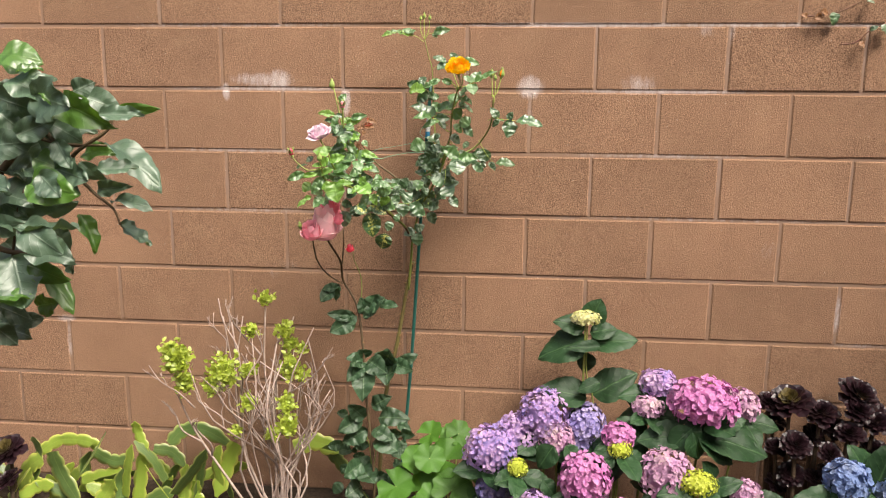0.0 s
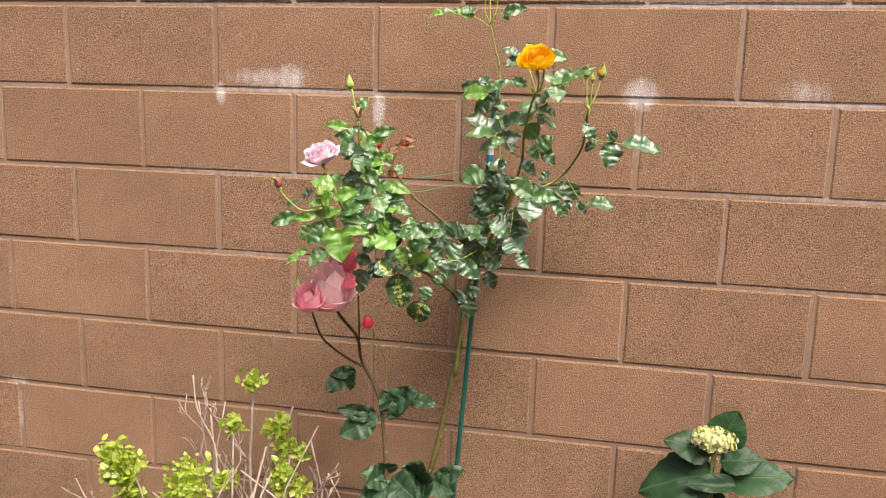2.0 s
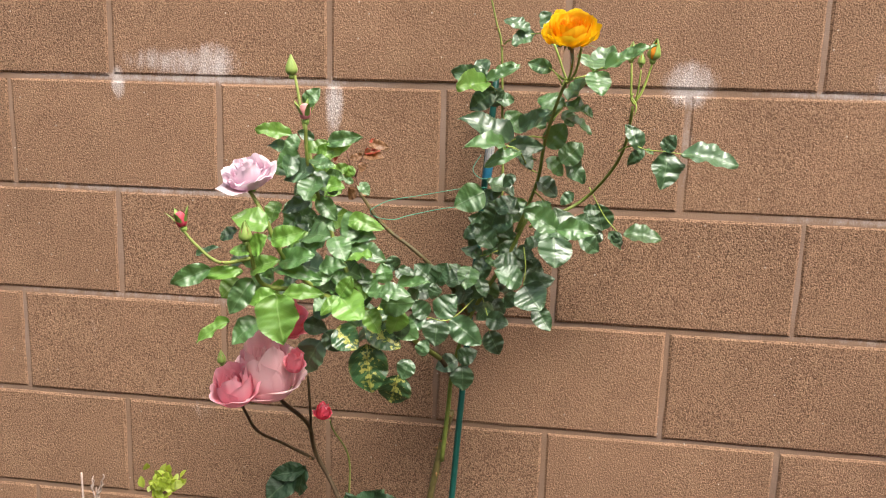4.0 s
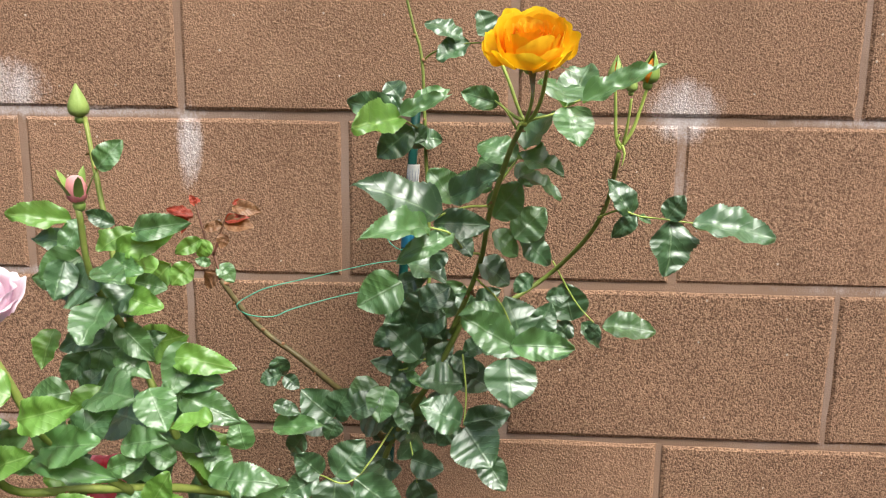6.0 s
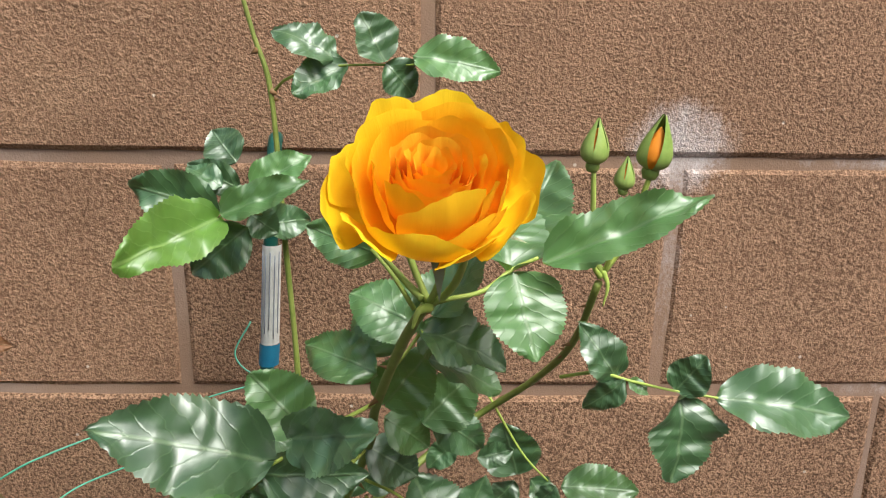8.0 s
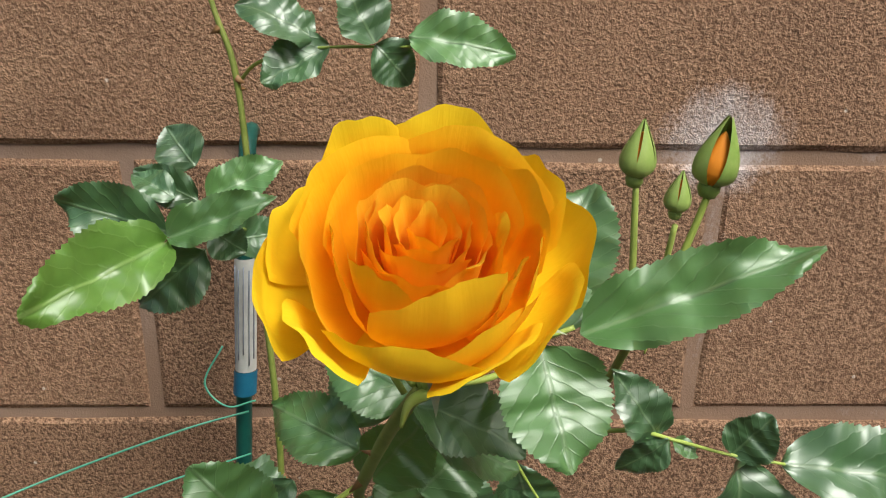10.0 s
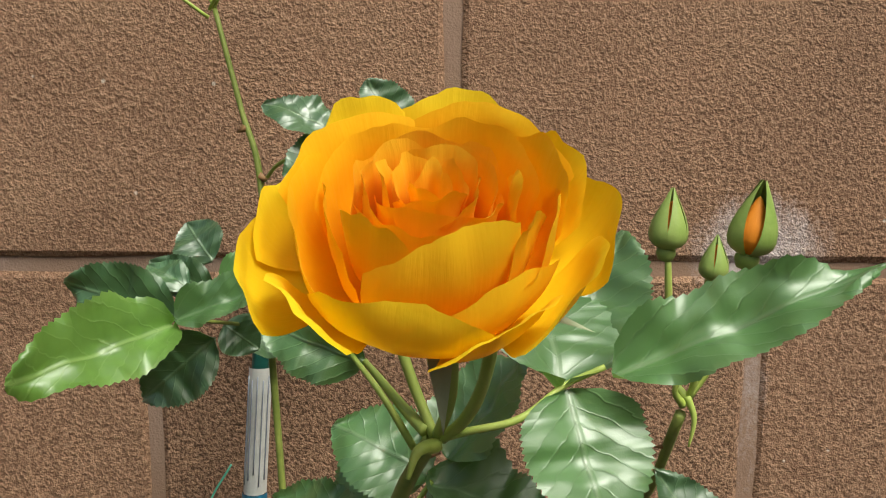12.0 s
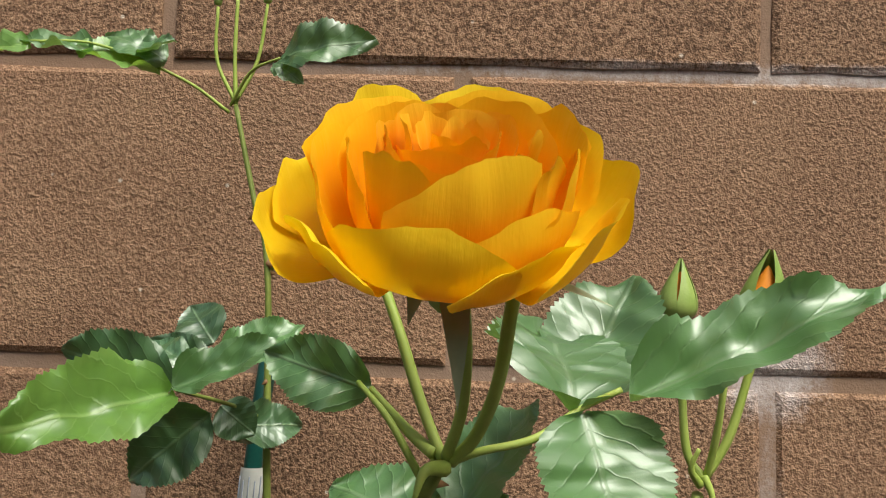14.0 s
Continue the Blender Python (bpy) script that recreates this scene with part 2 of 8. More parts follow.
hydrangea_leaf_mat = leaf_material("hydrangea_leaf", (0.018, 0.050, 0.018), (0.06, 0.125, 0.045), 0.50, 0.06, ribs=6.0, gloss=0.35, coat=0.0)
geranium_leaf_mat = leaf_material("bright_green_lobed_leaf", (0.058, 0.155, 0.016), (0.105, 0.235, 0.040), 0.55, 0.22, ribs=5.0, relief_depth=0.14, gloss=0.4, coat=0.0)
strap_leaf_mat = leaf_material("yellow_edged_strap_leaf", (0.30, 0.42, 0.06), (0.42, 0.52, 0.12), 0.45, 0.35, ribs=1.0, edge=(0.72, 0.72, 0.16), relief_depth=0.2)
strap_dark_mat = leaf_material("dull_green_strap_leaf", (0.11, 0.19, 0.045), (0.26, 0.34, 0.09), 0.45, 0.25, ribs=1.0, edge=(0.50, 0.54, 0.14), relief_depth=0.3)
shrub_leaf_mat = leaf_material("lime_shrub_leaf", (0.34, 0.43, 0.045), (0.5, 0.56, 0.14), 0.5, 0.3, ribs=4.0, relief_depth=0.2)
aeonium_leaf_mat = leaf_material("dark_purple_succulent_leaf", (0.014, 0.005, 0.008), (0.034, 0.011, 0.016), 0.40, 0.02, ribs=1.0, relief_depth=0.1, gloss=0.5, coat=0.10, edge=(0.055, 0.019, 0.027))
aeonium_core_mat = leaf_material("green_bronze_succulent_leaf", (0.10, 0.075, 0.022), (0.13, 0.10, 0.03), 0.36, 0.05, ribs=1.0, relief_depth=0.1)


def petal_material(name, base, rim, rough=0.55, through_light=0.3, glow=None, island_hues=None):
    m, n, l, b = material(name, rough, 0.25)
    uv = n.new("ShaderNodeUVMap").outputs[0]
    xyz = n.new("ShaderNodeSeparateXYZ")
    l.new(uv, xyz.inputs[0])
    pos = n.new("ShaderNodeNewGeometry").outputs["Position"]
    soft = noise_of(n, l, pos, 55, 3.0, 0.5)
    u = maths(n, l, "ADD", xyz.outputs[0], maths(n, l, "MULTIPLY", maths(n, l, "SUBTRACT", soft, 0.5), 0.22))
    c = ramp(n, l, u, [(0.12, base), (0.62, tuple((p + q) / 2 for p, q in zip(base, rim))), (0.97, rim)])
    if island_hues:
        isl = n.new("ShaderNodeNewGeometry").outputs["Random Per Island"]
        patch = maths(n, l, "ADD", maths(n, l, "MULTIPLY", isl, 0.45), maths(n, l, "SUBTRACT", maths(n, l, "MULTIPLY", noise_of(n, l, pos, 16, 2.0), 1.7), 0.58))
        c = mix(n, l, 0.85, c, ramp(n, l, patch, tuple((p, tuple(0.74 * v ** 1.2 for v in q)) for p, q in island_hues)))
    grain = n.new("ShaderNodeMapping")
    grain.inputs["Scale"].default_value = (3.0, 26.0, 1.0)
    l.new(uv, grain.inputs["Vector"])
    streak = noise_of(n, l, grain.outputs[0], 1.0, 3.0, 0.6)
    c = mix(n, l, ramp(n, l, streak, [(0.36, (0.08,) * 3), (0.60, (0, 0, 0))]), c, tuple(v * 0.80 for v in base))
    l.new(c, b.inputs["Base Color"])
    height = maths(n, l, "ADD", noise_of(n, l, pos, 300, 2.0), maths(n, l, "MULTIPLY", streak, 1.2))
    relief(n, l, b, height, 0.16, 0.0008)
    t = n.new("ShaderNodeBsdfTranslucent")
    if glow:
        t.inputs[0].default_value = (*glow, 1)
    else:
        l.new(c, t.inputs[0])
    s = n.new("ShaderNodeMixShader")
    s.inputs[0].default_value = through_light
    l.new(b.outputs[0], s.inputs[1])
    l.new(t.outputs[0], s.inputs[2])
    l.new(s.outputs[0], n["Material Output"].inputs[0])
    return m


yellow_outer_mat = petal_material("golden_outer_petal", (0.97, 0.60, 0.006), (0.97, 0.73, 0.026), 0.5, 0.30, (1.0, 0.66, 0.006))
yellow_mid_mat = petal_material("golden_petal", (0.97, 0.42, 0.002), (0.97, 0.63, 0.020), 0.5, 0.28, (1.0, 0.50, 0.002))
yellow_core_mat = petal_material("orange_heart_petal", (0.95, 0.24, 0.004), (0.97, 0.60, 0.030), 0.5, 0.28, (1.0, 0.42, 0.003))
pink_mat = petal_material("soft_pink_petal", (0.95, 0.30, 0.42), (0.98, 0.58, 0.66), 0.55, 0.25, (1.0, 0.40, 0.50))
pale_pink_mat = petal_material("pale_pink_petal", (0.96, 0.52, 0.60), (0.98, 0.75, 0.78), 0.55, 0.30, (1.0, 0.58, 0.64))
pink_deep_mat = petal_material("deep_pink_petal", (0.94, 0.24, 0.36), (0.97, 0.46, 0.55), 0.55, 0.35, (1.0, 0.28, 0.38))
crimson_mat = petal_material("crimson_pink_petal", (0.80, 0.05, 0.12), (0.88, 0.16, 0.24), 0.5, 0.3, (0.95, 0.05, 0.12))
lavender_mat = petal_material("pale_lavender_petal", (0.84, 0.56, 0.70), (0.94, 0.80, 0.87), 0.55, 0.3)
bud_red_mat = petal_material("crimson_bud_petal", (0.55, 0.05, 0.09), (0.75, 0.16, 0.20), 0.5, 0.2)
bud_orange_mat = petal_material("orange_bud_petal", (0.92, 0.30, 0.025), (0.94, 0.36, 0.04), 0.5, 0.2)
bud_pink_mat = petal_material("pink_bud_petal", (0.75, 0.24, 0.27), (0.82, 0.46, 0.42), 0.5, 0.2)


def stalk_material(name, tone, other, rough=0.5):
    m, n, l, b = material(name, rough, 0.4)
    pos = n.new("ShaderNodeNewGeometry").outputs["Position"]
    a = noise_of(n, l, pos, 90, 4.0, 0.65)
    w = noise_of(n, l, pos, 9, 3.0, 0.6)
    c = ramp(n, l, maths(n, l, "ADD", maths(n, l, "MULTIPLY", a, 0.45), maths(n, l, "MULTIPLY", w, 0.55)), [(0.36, tone), (0.62, other)])
    l.new(c, b.inputs["Base Color"])
    relief(n, l, b, a, 0.3, 0.001)
    return m


green_stalk_mat = stalk_material("green_cane", (0.15, 0.20, 0.036), (0.28, 0.32, 0.075))
lime_stalk_mat = stalk_material("lime_flower_stalk", (0.31, 0.41, 0.065), (0.42, 0.50, 0.12))
olive_cane_mat = stalk_material("olive_cane", (0.090, 0.060, 0.026), (0.175, 0.150, 0.050), 0.5)
brown_cane_mat = stalk_material("brown_cane", (0.060, 0.034, 0.020), (0.13, 0.088, 0.042), 0.65)
red_stalk_mat = stalk_material("red_brown_stalk", (0.12, 0.035, 0.025), (0.16, 0.09, 0.04))
twig_mat = stalk_material("pale_dry_twig", (0.25, 0.175, 0.145), (0.52, 0.41, 0.36), 0.8)
shrub_stalk_mat = stalk_material("succulent_stem", (0.055, 0.034, 0.022), (0.11, 0.075, 0.045), 0.7)
sepal_mat = stalk_material("green_sepal", (0.20, 0.31, 0.06), (0.34, 0.44, 0.12), 0.45)
grey_sepal_mat = stalk_material("grey_green_sepal", (0.23, 0.29, 0.16), (0.40, 0.44, 0.28), 0.55)
thorn_mat = stalk_material("thorn", (0.24, 0.10, 0.05), (0.34, 0.20, 0.08))
stake_mat = stalk_material("green_painted_stake", (0.010, 0.075, 0.060), (0.016, 0.105, 0.085), 0.38)
wire_mat = stalk_material("green_tie_wire", (0.06, 0.30, 0.19), (0.10, 0.38, 0.26), 0.4)
blue_tape_mat = stalk_material("blue_tape", (0.015, 0.13, 0.24), (0.03, 0.19, 0.32), 0.45)


def plain(name, tone, rough):
    m, n, l, b = material(name, rough, 0.4)
    pos = n.new("ShaderNodeNewGeometry").outputs["Position"]
    c = ramp(n, l, noise_of(n, l, pos, 120, 4.0), [(0.3, tuple(v * 0.82 for v in tone)), (0.7, tone)])
    l.new(c, b.inputs["Base Color"])
    return m


stucco_mat = plain("beige_stucco", (0.42, 0.37, 0.30), 0.9)
label_white_mat = plain("white_label", (0.66, 0.65, 0.62), 0.5)
label_ink_mat = plain("label_ink", (0.30, 0.33, 0.40), 0.5)


def hydrangea_mat(name, hues):
    return petal_material(name, hues[1][1], hues[1][1], 0.6, 0.22, island_hues=hues)


mauve_head_mat = hydrangea_mat("mauve_florets", [(0.0, (0.38, 0.38, 0.82)), (0.5, (0.68, 0.45, 0.78)), (1.0, (0.90, 0.74, 0.84))])
pink_head_mat = hydrangea_mat("hot_pink_florets", [(0.0, (0.70, 0.24, 0.58)), (0.5, (0.80, 0.34, 0.66)), (1.0, (0.90, 0.56, 0.78))])
mixed_head_mat = hydrangea_mat("pink_cream_florets", [(0.0, (0.66, 0.34, 0.62)), (0.5, (0.78, 0.50, 0.68)), (1.0, (0.84, 0.72, 0.66))])
violet_head_mat = hydrangea_mat("violet_florets", [(0.0, (0.34, 0.32, 0.76)), (0.5, (0.54, 0.46, 0.80)), (1.0, (0.80, 0.72, 0.84))])
blue_head_mat = hydrangea_mat("pale_blue_florets", [(0.0, (0.26, 0.38, 0.70)), (0.5, (0.36, 0.47, 0.76)), (1.0, (0.52, 0.58, 0.76))])
lime_head_mat = hydrangea_mat("lime_buds", [(0.0, (0.58, 0.68, 0.07)), (0.5, (0.72, 0.78, 0.13)), (1.0, (0.80, 0.82, 0.28))])
cream_head_mat = hydrangea_mat("cream_yellow_florets", [(0.0, (0.74, 0.76, 0.20)), (0.5, (0.86, 0.85, 0.42)), (1.0, (0.92, 0.88, 0.68))])

# ---- building helpers ----
WORLD = {}


def thing(name, at, label, category, group="", kind=""):
    ob = new(name)
    ob.empty_display_size = 0.05
    ob.matrix_basis = WORLD[ob] = Matrix.Translation(at)
    return tagged(ob, label, category, group, kind)


def part(name, mesh, parent, label="", m=None, kind=""):
    """One mesh object under a thing or a part; m is its place in the world."""
    ob = new(name, mesh)
    m = Matrix.Identity(4) if m is None else m
    WORLD[ob] = m
    if parent is not None:
        ob.parent = parent
        ob.matrix_basis = WORLD[parent].inverted() @ m
    else:
        ob.matrix_basis = m
    return tagged(ob, label, kind=kind)


class Shape:
    """Gathers vertices, faces and UVs of one mesh."""

    def __init__(self):
        self.v, self.f, self.uv, self.mi, self.n = [], [], [], [], 0

    def add(self, verts, faces, uvs, m=None, slot=0):
        verts = np.asarray(verts, float)
        if m is not None:
            a = np.array(m)
            verts = verts @ a[:3, :3].T + a[:3, 3]
        self.v.append(verts)
        self.f += [tuple(i + self.n for i in f) for f in faces]
        self.uv.append(np.asarray(uvs, float))
        self.mi += [slot] * len(faces)
        self.n += len(verts)
        return self

    def mesh(self, name, *mats, smooth=True):
        me = bpy.data.meshes.new(name)
        v = np.concatenate(self.v)
        me.from_pydata(v.tolist(), [], self.f)
        uv = np.concatenate(self.uv)
        layer = me.uv_layers.new(name="UVMap")
        idx = np.empty(len(me.loops), dtype=np.int32)
        me.loops.foreach_get("vertex_index", idx)
        layer.data.foreach_set("uv", uv[idx].astype(np.float32).ravel())
        for mt in mats:
            me.materials.append(mt)
        if len(mats) > 1:
            me.polygons.foreach_set("material_index", np.array(self.mi, dtype=np.int32))
        me.polygons.foreach_set("use_smooth", np.full(len(me.polygons), smooth, dtype=bool))
        me.update()
        return me


def grid_faces(rows, cols, loop=False):
    out = []
    for i in range(rows - 1):
        for j in range(cols if loop else cols - 1):
            k = (j + 1) % cols
            out.append((i * cols + j, i * cols + k, (i + 1) * cols + k, (i + 1) * cols + j))
    return out


def smooth_line(points, steps=6):
    """Points on a curve through the given points."""
    p = [Vector(q) for q in points]
    p = [p[0] * 2 - p[1]] + p + [p[-1] * 2 - p[-2]]
    out = []
    for i in range(1, len(p) - 2):
        for s in range(steps):
            t = s / steps
            a, b, c, d = p[i - 1], p[i], p[i + 1], p[i + 2]
            out.append(0.5 * ((2 * b) + (c - a) * t + (2 * a - 5 * b + 4 * c - d) * t * t + (3 * b - a - 3 * c + d) * t ** 3))
    return out + [p[-2]]


def add_tube(shape, points, r0, r1, sides=7, steps=6, knobs=0.0, slot=0):
    line = smooth_line(points, steps)
    rows = []
    side = Vector((0.31, 0.87, 0.2))
    for i, q in enumerate(line):
        d = (line[min(i + 1, len(line) - 1)] - line[max(i - 1, 0)]).normalized()
        side = (side - d * side.dot(d)).normalized()
        up = d.cross(side)
        t = i / (len(line) - 1)
        r = r0 + (r1 - r0) * t
        r *= 1 + knobs * noise.noise(q * 90)
        for k in range(sides):
            a = 2 * math.pi * k / sides
            rows.append(q + (side * math.cos(a) + up * math.sin(a)) * r)
    faces = grid_faces(len(line), sides, True)
    n = len(rows)
    rows += [line[0], line[-1]]
    for k in range(sides):
        faces.append((n, (k + 1) % sides, k))
        faces.append((n + 1, n - sides + k, n - sides + (k + 1) % sides))
    shape.add([tuple(q) for q in rows], faces, [(0.5, 0.5)] * len(rows), slot=slot)
    return line


def tube(points, r0, r1, mat, sides=7, steps=6, knobs=0.12, thorns=0, seed=0):
    s = Shape()
    line = add_tube(s, points, r0, r1, sides, steps, knobs)
    rng = random.Random(seed)
    for _ in range(thorns):
        i = rng.randrange(1, len(line) - 1)
        d = (line[i + 1] - line[i - 1]).normalized()
        out = Vector((rng.uniform(-1, 1), rng.uniform(-1, 0.6), 0))
        out = (out - d * out.dot(d)).normalized()
        r = r0 + (r1 - r0) * i / len(line)
        size = rng.uniform(0.7, 1.4) * (0.0035 + r * 0.55)
        c = line[i] + d * rng.uniform(-0.004, 0.004)
        tip = c + out * (r + size) - d * size * 0.3
        w = size * 0.32
        sd = d.cross(out)
        base = [c + out * r * 0.7 + d * w * 1.5, c + out * r * 0.7 + sd * w, c + out * r * 0.7 - d * w * 1.5, c + out * r * 0.7 - sd * w]
        s.add([tuple(q) for q in base] + [tuple(tip)], [(0, 1, 4), (1, 2, 4), (2, 3, 4), (3, 0, 4)], [(0.5, 0.5)] * 5, slot=1)
    return s.mesh("cane", mat, thorn_mat)


def leaf_arrays(rows=15, teeth=0.05, droop=0.12, fold=0.22, twist=0.0, belly=0.45, tip=1.0, wave=0.03, seed=0, blunt=0.0, puff=0.0):
    """A leaf one long and one wide at most, along x, its face up."""
    across = (-1, -0.62, -0.28, 0, 0.28, 0.62, 1)
    v, uv = [], []
    for i in range(rows):
        t = i / (rows - 1)
        p, q = belly * 1.35, 0.86 + blunt
        best = p / (p + q)
        w = 0.5 * (t ** p * (1 - t) ** q) / (best ** p * (1 - best) ** q)
        if i in (0, rows - 1):
            w = 0.012
        for a in across:
            e = w * (1 + (teeth if i % 2 else -teeth) * (abs(a) == 1)) * a
            x = t + (0.4 * teeth if abs(a) == 1 and i % 2 else 0)
            ripple = wave * noise.noise(Vector((t * 5.0, a * 1.7, seed * 7.3))) * (0.4 + abs(a))
            quilt = puff * w * math.sin(math.pi * min(1, abs(a) * 1.1)) * math.cos(2 * math.pi * (7 * (t - 0.38 * abs(a) * w * 2) + 0.8 * noise.noise(Vector((t * 4, a, seed)))))
            z = -droop * t * t + fold * abs(e) - 0.35 * fold * abs(a) * abs(e) + ripple + quilt + twist * e * t
            v.append((x, e, z))
            uv.append((t, 0.5 + 0.5 * a * w / 0.5))
    return v, grid_faces(rows, 7), uv


def leaf_matrix(base, tip, width, roll=0.0, face=(0.14, -0.86, 0.49)):
    """Base and tip in the world, width as a share of the length; roll in degrees turns the face about the leaf's own line."""
    b, t = Vector(base), Vector(tip)
    x = t - b
    size = x.length
    x.normalize()
    n = Vector(face)
    n = n - x * n.dot(x)
    if n.length < 1e-3:
        n = Vector((0, 0, 1)) - x * x.z
    n.normalize()
    n = Matrix.Rotation(radians(roll), 3, x) @ n
    y = n.cross(x)
    return Matrix(((x.x * size, y.x * size * width, n.x * size, b.x), (x.y * size, y.y * size * width, n.y * size, b.y), (x.z * size, y.z * size * width, n.z * size, b.z), (0, 0, 0, 1)))


ROSE_SHAPES = [leaf_arrays(45, 0.030, 0.16, 0.36, 0.0, 0.42, 1.0, 0.10, 1, -0.05, 0.016), leaf_arrays(45, 0.034, 0.30, 0.26, 0.26, 0.46, 1.0, 0.13, 2, -0.05, 0.018),
               leaf_arrays(45, 0.030, -0.12, 0.44, -0.28, 0.40, 1.0, 0.12, 3, -0.05, 0.014), leaf_arrays(45, 0.034, 0.42, 0.22, 0.14, 0.44, 1.0, 0.15, 4, -0.05, 0.018)]
ROSE_KINDS = {"dark": rose_leaf_mat, "dull": dull_leaf_mat, "mid": mid_leaf_mat, "fresh": fresh_leaf_mat, "spotted": spotted_leaf_mat, "red": red_leaf_mat, "olive": olive_leaf_mat}
ROSE_MESHES = {k: [Shape().add(*a).mesh("leaf", mt) for a in ROSE_SHAPES] for k, mt in ROSE_KINDS.items()}
LEAF_LABELS = {"dark": "", "dull": "dull dark green leaflet", "mid": "", "fresh": "fresh light green leaflet", "spotted": "dark green leaflet with yellow spots", "red": "young dark red leaflet", "olive": "reddish olive young leaflet"}
leaf_count = [0]


def leaf(bush, kind, base, tip, width=0.6, roll=0.0):
    leaf_count[0] += 1
    k = leaf_count[0]
    return part("leaf", ROSE_MESHES[kind][(k * 7 + k // 3) % 4], bush, LEAF_LABELS[kind], leaf_matrix(base, tip, width * 1.16, roll + 15 * math.sin(k * 12.9)))


def stalk(bush, name, points, r0, r1, mat, thorns=0, sides=7):
    return part(name, tube(points, r0, r1, mat, sides, 6, 0.12, thorns, len(points) + int(1000 * abs(points[0][0]))), bush)


def axes_matrix(at, axis, spin=0.0, size=1.0):
    """Local z along axis at a place; spin in degrees about it."""
    q = Vector((0, 0, 1)).rotation_difference(Vector(axis).normalized())
    return Matrix.Translation(at) @ q.to_matrix().to_4x4() @ Matrix.Rotation(radians(spin), 4, "Z") @ Matrix.Scale(size, 4)


def bezier(p, t):
    a, b, c, d = p
    s = 1 - t
    return tuple(s ** 3 * a[k] + 3 * s * s * t * b[k] + 3 * s * t * t * c[k] + t ** 3 * d[k] for k in (0, 1))


def petal_arrays(phi, half, profile, flare=0.0, rim=0.16, seed=0, cols=15, rows=15, wave=0.06, point=0.0, shift=0.0, squeeze=0.0, lean=0.0, curl=0.0, tilt=0.0):
    """A petal on a cup: phi, its middle in degrees; half, half its spread in degrees; profile, four (radius, height) points from
    foot to lip; flare bends its side edges outward; point gives the lip a tip."""
    v, uv = [], []
    for i in range(rows):
        for j in range(cols):
            u = 2 * j / (cols - 1) - 1
            t = i / (rows - 1)
            reach = 1 - rim * abs(u) ** 2.1 - point * (abs(u) ** 0.8 - 0.5) * 0.35 + 0.035 * noise.noise(Vector((u * 2.1, seed * 3.7, 0.4))) + 0.018 * noise.noise(Vector((u * 7, seed * 1.7, 2.4)))
            tt = t * reach
            r, h = bezier(profile, min(max(tt, 0), 1.0))
            wide = 0.30 + 0.70 * math.sin(min(tt / 0.72, 1.0) * math.pi / 2)
            a = radians(phi) + radians(half) * u * wide + radians(lean) * tt
            r = r * (1 + flare * u * u * tt) + shift * tt
            lip = max(0.0, tt - 0.80 * reach) / 0.2
            r += curl * lip * lip
            h += tilt * u * tt - 0.5 * curl * lip * lip
            k = wave * tt * tt * 0.02
            r += k * noise.noise(Vector((u * 2.3, tt * 2.2, seed * 5.1)))
            h += k * noise.noise(Vector((u * 2.3, tt * 2.2, seed * 5.1 + 9))) + squeeze * u * u * tt
            v.append((r * math.cos(a), r * math.sin(a), h))
            uv.append((tt, 0.5 + 0.5 * u))
    return v, grid_faces(rows, cols), uv


def petal(bloom, m, mat, *args, **kw):
    return part("petal", Shape().add(*petal_arrays(*args, **kw)).mesh("petal", mat), bloom, "", m)


def lathe_arrays(profile, sides=12, wobble=0.0, seed=0):
    v, uv = [], []
    for i, (r, h) in enumerate(profile):
        for k in range(sides):
            a = 2 * math.pi * k / sides
            rr = r * (1 + wobble * noise.noise(Vector((math.cos(a), math.sin(a), h * 60 + seed))))
            v.append((rr * math.cos(a), rr * math.sin(a), h))
            uv.append((i / (len(profile) - 1), k / sides))
    return v, grid_faces(len(profile), sides, True), uv

# ---- ground ----
def ground_mesh():
    s = Shape()
    xs = np.concatenate([[-400, -60, -12, -5], np.linspace(-3, 3, 61), [5, 12, 60, 400]])
    ys = np.concatenate([[-400, -60, -12, -5], np.linspace(-3, 0.2, 33), [2, 12, 60, 400]])
    v = []
    for y in ys:
        for x in xs:
            bump = 0.018 * noise.noise(Vector((x * 4, y * 4, 0.3))) + 0.008 * noise.noise(Vector((x * 14, y * 14, 1.3)))
            v.append((x, y, bump if abs(x) < 3 and -3 < y < 0.2 else -0.01))
    return s.add(v, grid_faces(len(ys), len(xs)), [(q[0], q[1]) for q in v]).mesh("ground", soil_mat)


ground = part("ground", ground_mesh(), None, "dark brown garden soil of the flower bed", kind="structure")
ground["category"] = "ground"


# ---- plain walls out of view, added to close the yard and cut sky light ----
def plain_wall(x0, x1, y0, y1, z1):
    v = [(x0, y0, -0.3), (x1, y0, -0.3), (x1, y1, -0.3), (x0, y1, -0.3), (x0, y0, z1), (x1, y0, z1), (x1, y1, z1), (x0, y1, z1)]
    f = [(0, 1, 5, 4), (1, 2, 6, 5), (2, 3, 7, 6), (3, 0, 4, 7), (4, 5, 6, 7)]
    return Shape().add(v, f, [(0, 0)] * 8).mesh("wall", stucco_mat, smooth=False)


# unseen wall behind, added to hold back the low sky
wall_south = part("wall_south", plain_wall(-6, 6, -5.2, -5.0, 2.9), None, "plain beige stucco wall behind the view, added to block low sky light", kind="structure")
wall_south["category"] = "wall"
# unseen wall on the right, added to darken that end of the bed
wall_east = part("wall_east", plain_wall(2.5, 2.7, -4.998, -0.002, 2.8), None, "plain beige stucco wall out of view on the right, added to dim sky light", kind="structure")
